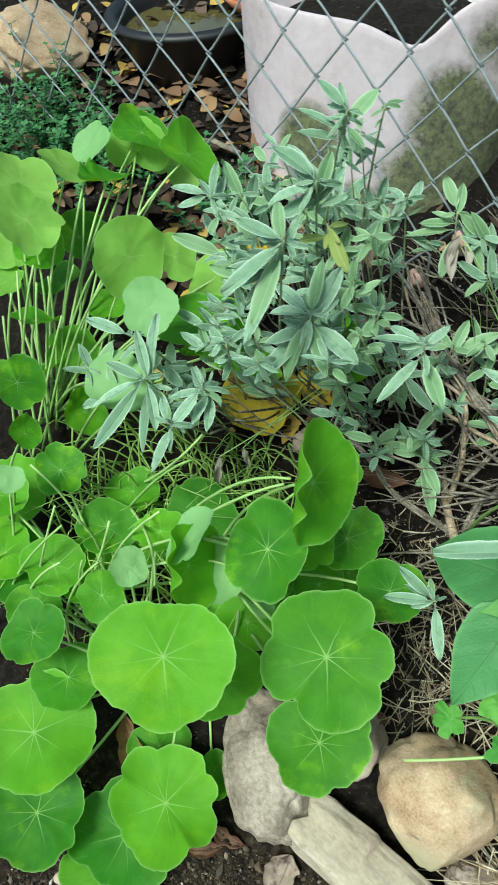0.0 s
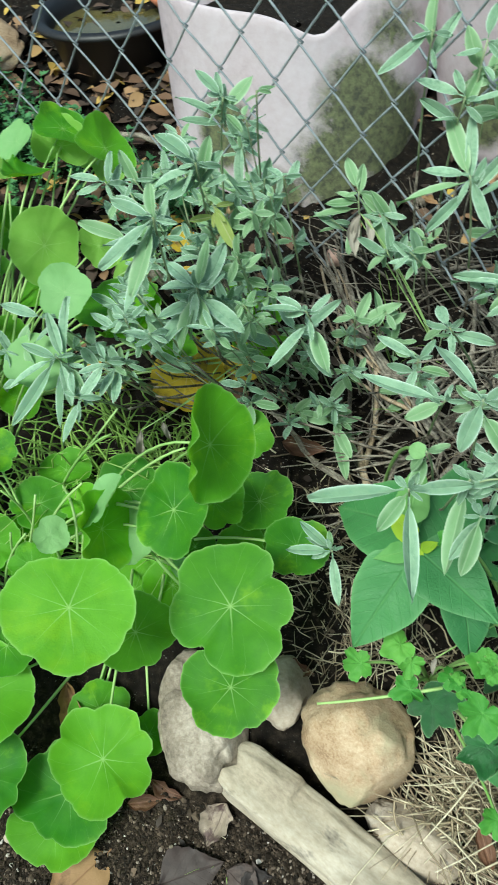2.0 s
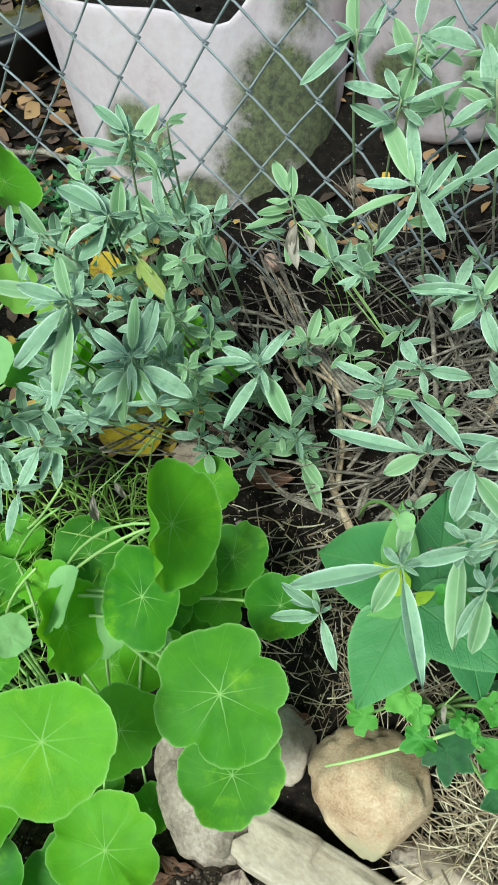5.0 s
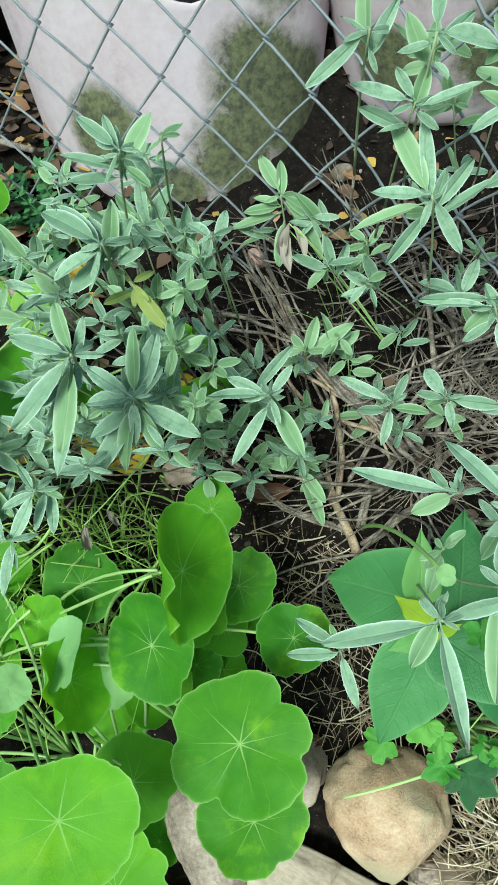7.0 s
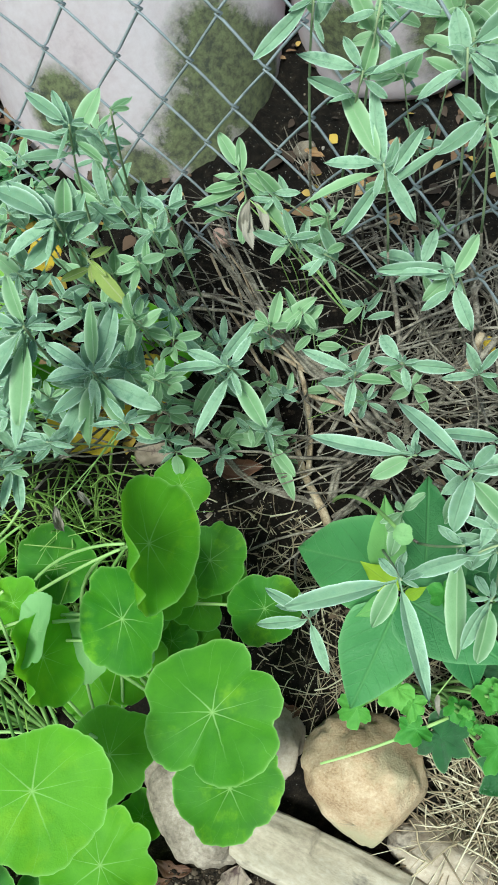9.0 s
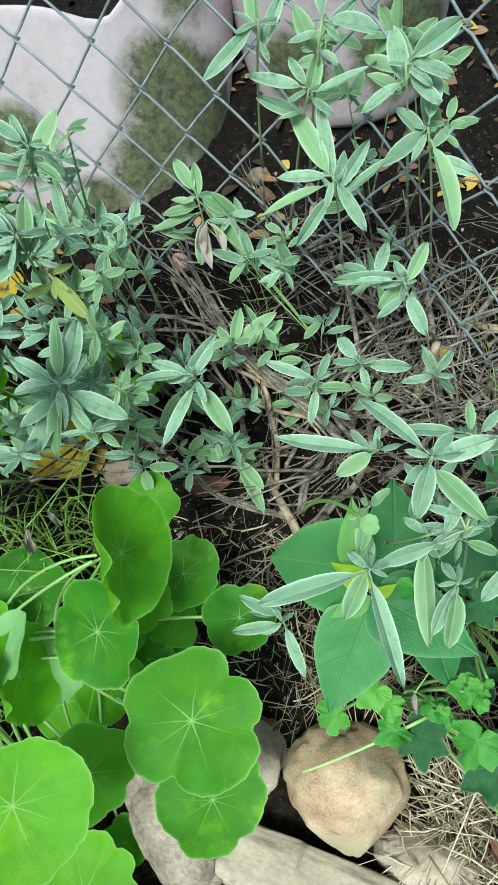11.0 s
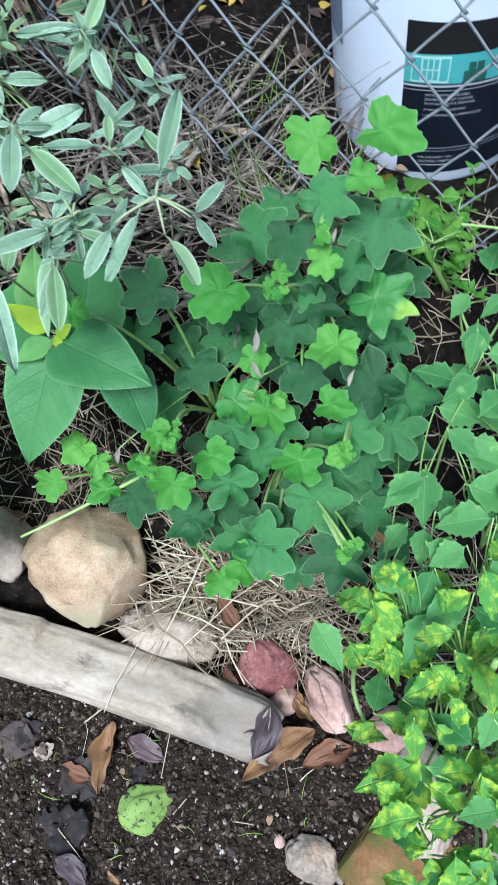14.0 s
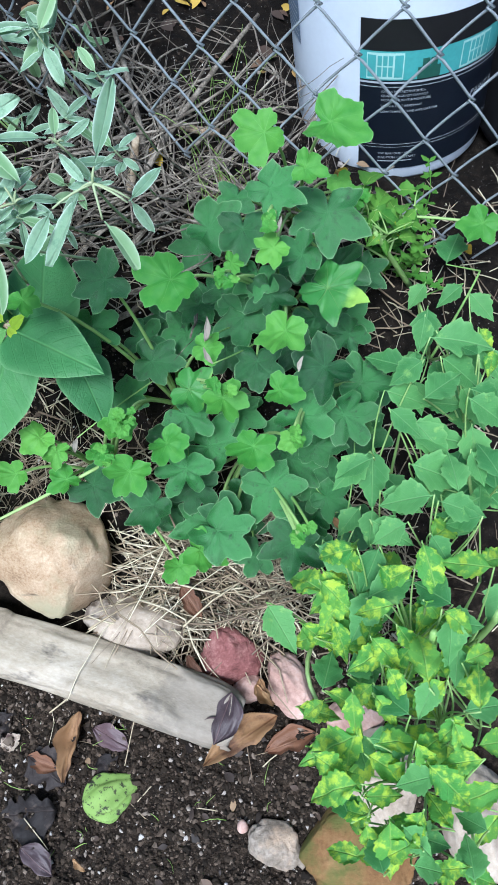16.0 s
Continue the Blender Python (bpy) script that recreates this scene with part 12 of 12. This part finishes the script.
def crumbs():
    """Angular crumbs of soil, many fine and a few coarse."""
    r = np.random.RandomState(31)
    bm = bmesh.new()
    bmesh.ops.create_icosphere(bm, subdivisions=1, radius=1.0)
    ico = np.array([v.co[:] for v in bm.verts])
    tri = np.array([[v.index for v in f.verts] for f in bm.faces])
    bm.free()
    n = 62000
    x, y = r.uniform(-0.55, 0.42, n), r.uniform(-0.21, 0.15, n)
    x[52000:59000], y[52000:59000] = r.uniform(-0.32, 0.4, 7000), r.uniform(0.3, 1.0, 7000)
    x[59000:], y[59000:] = r.uniform(-1.0, 0.6, 3000), r.uniform(0.95, 1.5, 3000)
    u = r.uniform(0, 1, n)
    s = np.where(u < 0.62, r.uniform(0.0006, 0.0014, n), np.where(u < 0.985, r.uniform(0.0013, 0.0032, n), r.uniform(0.003, 0.0058, n)))
    size = s[:, None] * r.uniform(0.7, 1.4, (n, 3)) * (1, 1, 0.75)
    z = np.array([soil_height(a, b) for a, b in zip(x, y)]) + s * 0.25
    q = r.normal(size=(n, 4))
    q /= np.linalg.norm(q, axis=1)[:, None]
    w, i, j, k = q.T
    rot = np.stack([1 - 2 * (j * j + k * k), 2 * (i * j - k * w), 2 * (i * k + j * w), 2 * (i * j + k * w), 1 - 2 * (i * i + k * k), 2 * (j * k - i * w), 2 * (i * k - j * w), 2 * (j * k + i * w), 1 - 2 * (i * i + j * j)], 1).reshape(n, 3, 3)
    v = ico[None] * r.uniform(0.6, 1.3, (n, len(ico), 1)) * size[:, None]
    v = np.einsum("nij,nkj->nki", rot, v) + np.stack([x, y, z], 1)[:, None]
    faces = tri[None] + (np.arange(n) * len(ico))[:, None, None]
    me = bpy.data.meshes.new("soil_crumbs")
    me.from_pydata(v.reshape(-1, 3).tolist(), [], faces.reshape(-1, 3).tolist())
    me.materials.append(crumb_matter())
    tagged(new("soil_crumbs", me), "soil crumbs and small gravel scattered over the ground", "gravel", kind="stuff")


def crumb_matter():
    m, ns, ls, b = nodes_of("gravel_and_crumbs")
    isl = ns.new("ShaderNodeNewGeometry").outputs["Random Per Island"]
    ls.new(ramp(ns, ls, isl, [(0.0, (0.008, 0.006, 0.004)), (0.55, (0.034, 0.025, 0.0175)), (0.88, (0.095, 0.070, 0.051)), (0.975, (0.22, 0.18, 0.145)), (1.0, (0.48, 0.45, 0.42))]), b.inputs["Base Color"])
    b.inputs["Roughness"].default_value, b.inputs["Specular IOR Level"].default_value = 0.9, 0.2
    return m


crumbs()


def litter(bm, box, n, seed, size=(0.025, 0.06), lift=0.01):
    r = random.Random(seed)
    x0, x1, y0, y1 = box
    for i in range(n):
        x, y = r.uniform(x0, x1), r.uniform(y0, y1)
        c = Vector((x, y, soil_height(x, y) + r.uniform(0.003, lift)))
        e = Euler((r.gauss(0, 0.35), r.gauss(0, 0.35), r.uniform(0, 6.28))).to_matrix()
        s, w = r.uniform(*size), r.uniform(0.22, 0.4)
        rows = []
        for a in range(6):
            t = a / 5
            half = w * math.sin(math.pi * t ** 0.85) if 0 < a < 5 else 0.02
            rows.append([bm.verts.new(c + e @ Vector(((t - 0.5) * s, half * v * s, 0.2 * s * v * v * half + 0.05 * s * math.sin(t * 5)))) for v in (-1, 0, 1)])
        for p, q in zip(rows, rows[1:]):
            for k in range(2):
                bm.faces.new((p[k], q[k], q[k + 1], p[k + 1]))


def litter_matter(name, stops):
    m, ns, ls, b = nodes_of(name)
    isl = ns.new("ShaderNodeNewGeometry").outputs["Random Per Island"]
    ls.new(ramp(ns, ls, isl, stops), b.inputs["Base Color"])
    b.inputs["Roughness"].default_value = 0.75
    return m


LITTER_MIX = litter_matter("mixed_leaf_litter", [(0.0, (0.03, 0.02, 0.014)), (0.4, (0.075, 0.045, 0.03)), (0.65, (0.16, 0.09, 0.05)), (0.82, (0.30, 0.18, 0.09)), (0.96, (0.44, 0.30, 0.05))])
SCRAPS = litter_matter("dark_leaf_scraps", [(0.0, (0.015, 0.011, 0.009)), (0.5, (0.05, 0.033, 0.025)), (0.8, (0.12, 0.08, 0.055)), (0.97, (0.24, 0.16, 0.09))])
joined("leaf_litter", lambda bm: (litter(bm, (-1.1, 0.6, 0.97, 1.65), 900, 3, (0.012, 0.04)), litter(bm, (-0.75, -0.3, 0.62, 1.0), 150, 6, (0.02, 0.05)), litter(bm, (-1.1, -0.45, 0.92, 1.35), 520, 14, (0.02, 0.05), 0.025)), LITTER_MIX, "brown and orange leaf litter behind the fence", "leaf litter")
joined("leaf_scraps", lambda bm: (litter(bm, (-0.45, 0.3, -0.12, 0.12), 80, 8, (0.005, 0.016), 0.005), litter(bm, (-0.3, 0.45, 0.4, 0.95), 70, 12, (0.012, 0.03), 0.02)), SCRAPS, "small scraps of dry brown leaves on the soil", "leaf litter")


def herb_bush(at, spread, n, seed, label, material=None):
    """A low bush of thin sprigs with tiny leaves, the leaves of one sprig in one mesh."""
    ob = thing("herb_bush", at, label, "plant")
    r = random.Random(seed)
    for i in range(n):
        x, y = at[0] + r.gauss(0, spread), at[1] + r.gauss(0, spread * 0.6)
        a = Vector((x, y, ground_height(x, y)))
        pts = wander(r, a, (r.gauss(0, 0.4), r.gauss(-0.1, 0.4), 1), r.uniform(0.07, 0.16), 8, 0.15, 0.0)
        bm = bmesh.new()
        tube(bm, pts, 0.0012, 0.0006, 4)
        for k, p in enumerate(pts[1:]):
            for s in range(5):
                ang, ln = r.uniform(0, 6.28), r.uniform(0.008, 0.016)
                d = Vector((math.cos(ang), math.sin(ang), r.uniform(-0.1, 0.6))) * ln
                w = Vector((-math.sin(ang), math.cos(ang), 0)) * ln * 0.3
                q = [bm.verts.new(v) for v in (p, p + d * 0.5 + w, p + d, p + d * 0.5 - w)]
                bm.faces.new(q)
        part("sprig", bm, material or HERB, ob)


herb_bush((-0.97, 1.05, 0.45), 0.085, 90, 2, "low bush of tiny dark green leaves beside the fence")
herb_bush((-0.56, 0.97, 0.4), 0.05, 24, 5, "small dark green herb growing under the fence")
herb_bush((0.45, 0.63, 0.2), 0.03, 12, 8, "small yellow-green weed beside the bucket", WEED)


def dry_branch(a, b, rad, seed, label):
    r = random.Random(seed)
    a, b = Vector(a), Vector(b)
    bm = bmesh.new()
    pts = [a.lerp(b, i / 9) + Vector((0, r.gauss(0, 0.004), r.gauss(0, 0.003))) for i in range(10)]
    tube(bm, pts, rad, rad * 0.7, 8)
    tagged(new("stick", mesh_from(bm, "stick", BARK)), label, "stick")


dry_branch((-1.05, 1.15, 0.50), (-0.60, 1.06, 0.48), 0.007, 1, "dry grey-brown stick lying behind the fence")
dry_branch((-0.66, 0.88, 0.40), (-0.46, 0.80, 0.37), 0.014, 2, "short brown stick lying under nasturtium leaves")


def saucer(at, r, turn):
    bm = bmesh.new()
    lathe(bm, [(0.005, 0), (r * 0.8, 0), (r, 0.03), (r - 0.006, 0.032), (r * 0.78, 0.006), (0.005, 0.006)], 40)
    ob = new("saucer", mesh_from(bm, "saucer", TERRACOTTA))
    ob.matrix_basis = pose(*at, *turn)
    tagged(ob, "terracotta saucer leaning behind the pale pot", "saucer")


saucer((-0.690, 1.435, ground_height(-0.69, 1.435) + 0.012), 0.085, (14, 0, 0))

POD_SKIN = leaf_matter("green_husk", (0.15, 0.28, 0.05), (0.36, 0.50, 0.14), 0.7, 0.15, "", patch=((0.03, 0.03, 0.02), 3.4, 0.53, 0.60), scale=1.8)


def pod(at):
    """A crumpled green husk."""
    bm = bmesh.new()
    bmesh.ops.create_icosphere(bm, subdivisions=4, radius=1)
    for v in bm.verts:
        p = v.co.copy()
        k = 1 + 0.16 * math.sin(7 * math.atan2(p.y, p.z)) * (1 - 0.6 * abs(p.x)) + 0.12 * noise.noise(p * 2.2)
        k += 0.08 * noise.noise(p * 5) + 0.04 * noise.noise(p * 11)
        k *= 1 - 0.45 * max(0, p.x) ** 2
        v.co = Vector((p.x * (1.1 + 0.7 * max(0, p.x) ** 2), p.y * k * 0.9, p.z * k * 0.55))
    ob = new("husk", mesh_from(bm, "husk", POD_SKIN))
    ob.matrix_basis = pose(*at, 0, 10, 25) @ Matrix.Diagonal((0.026, 0.028, 0.022, 1))
    tagged(ob, "crumpled yellow-green husk with black blotches on soil", "husk")


pod(POD_AT)
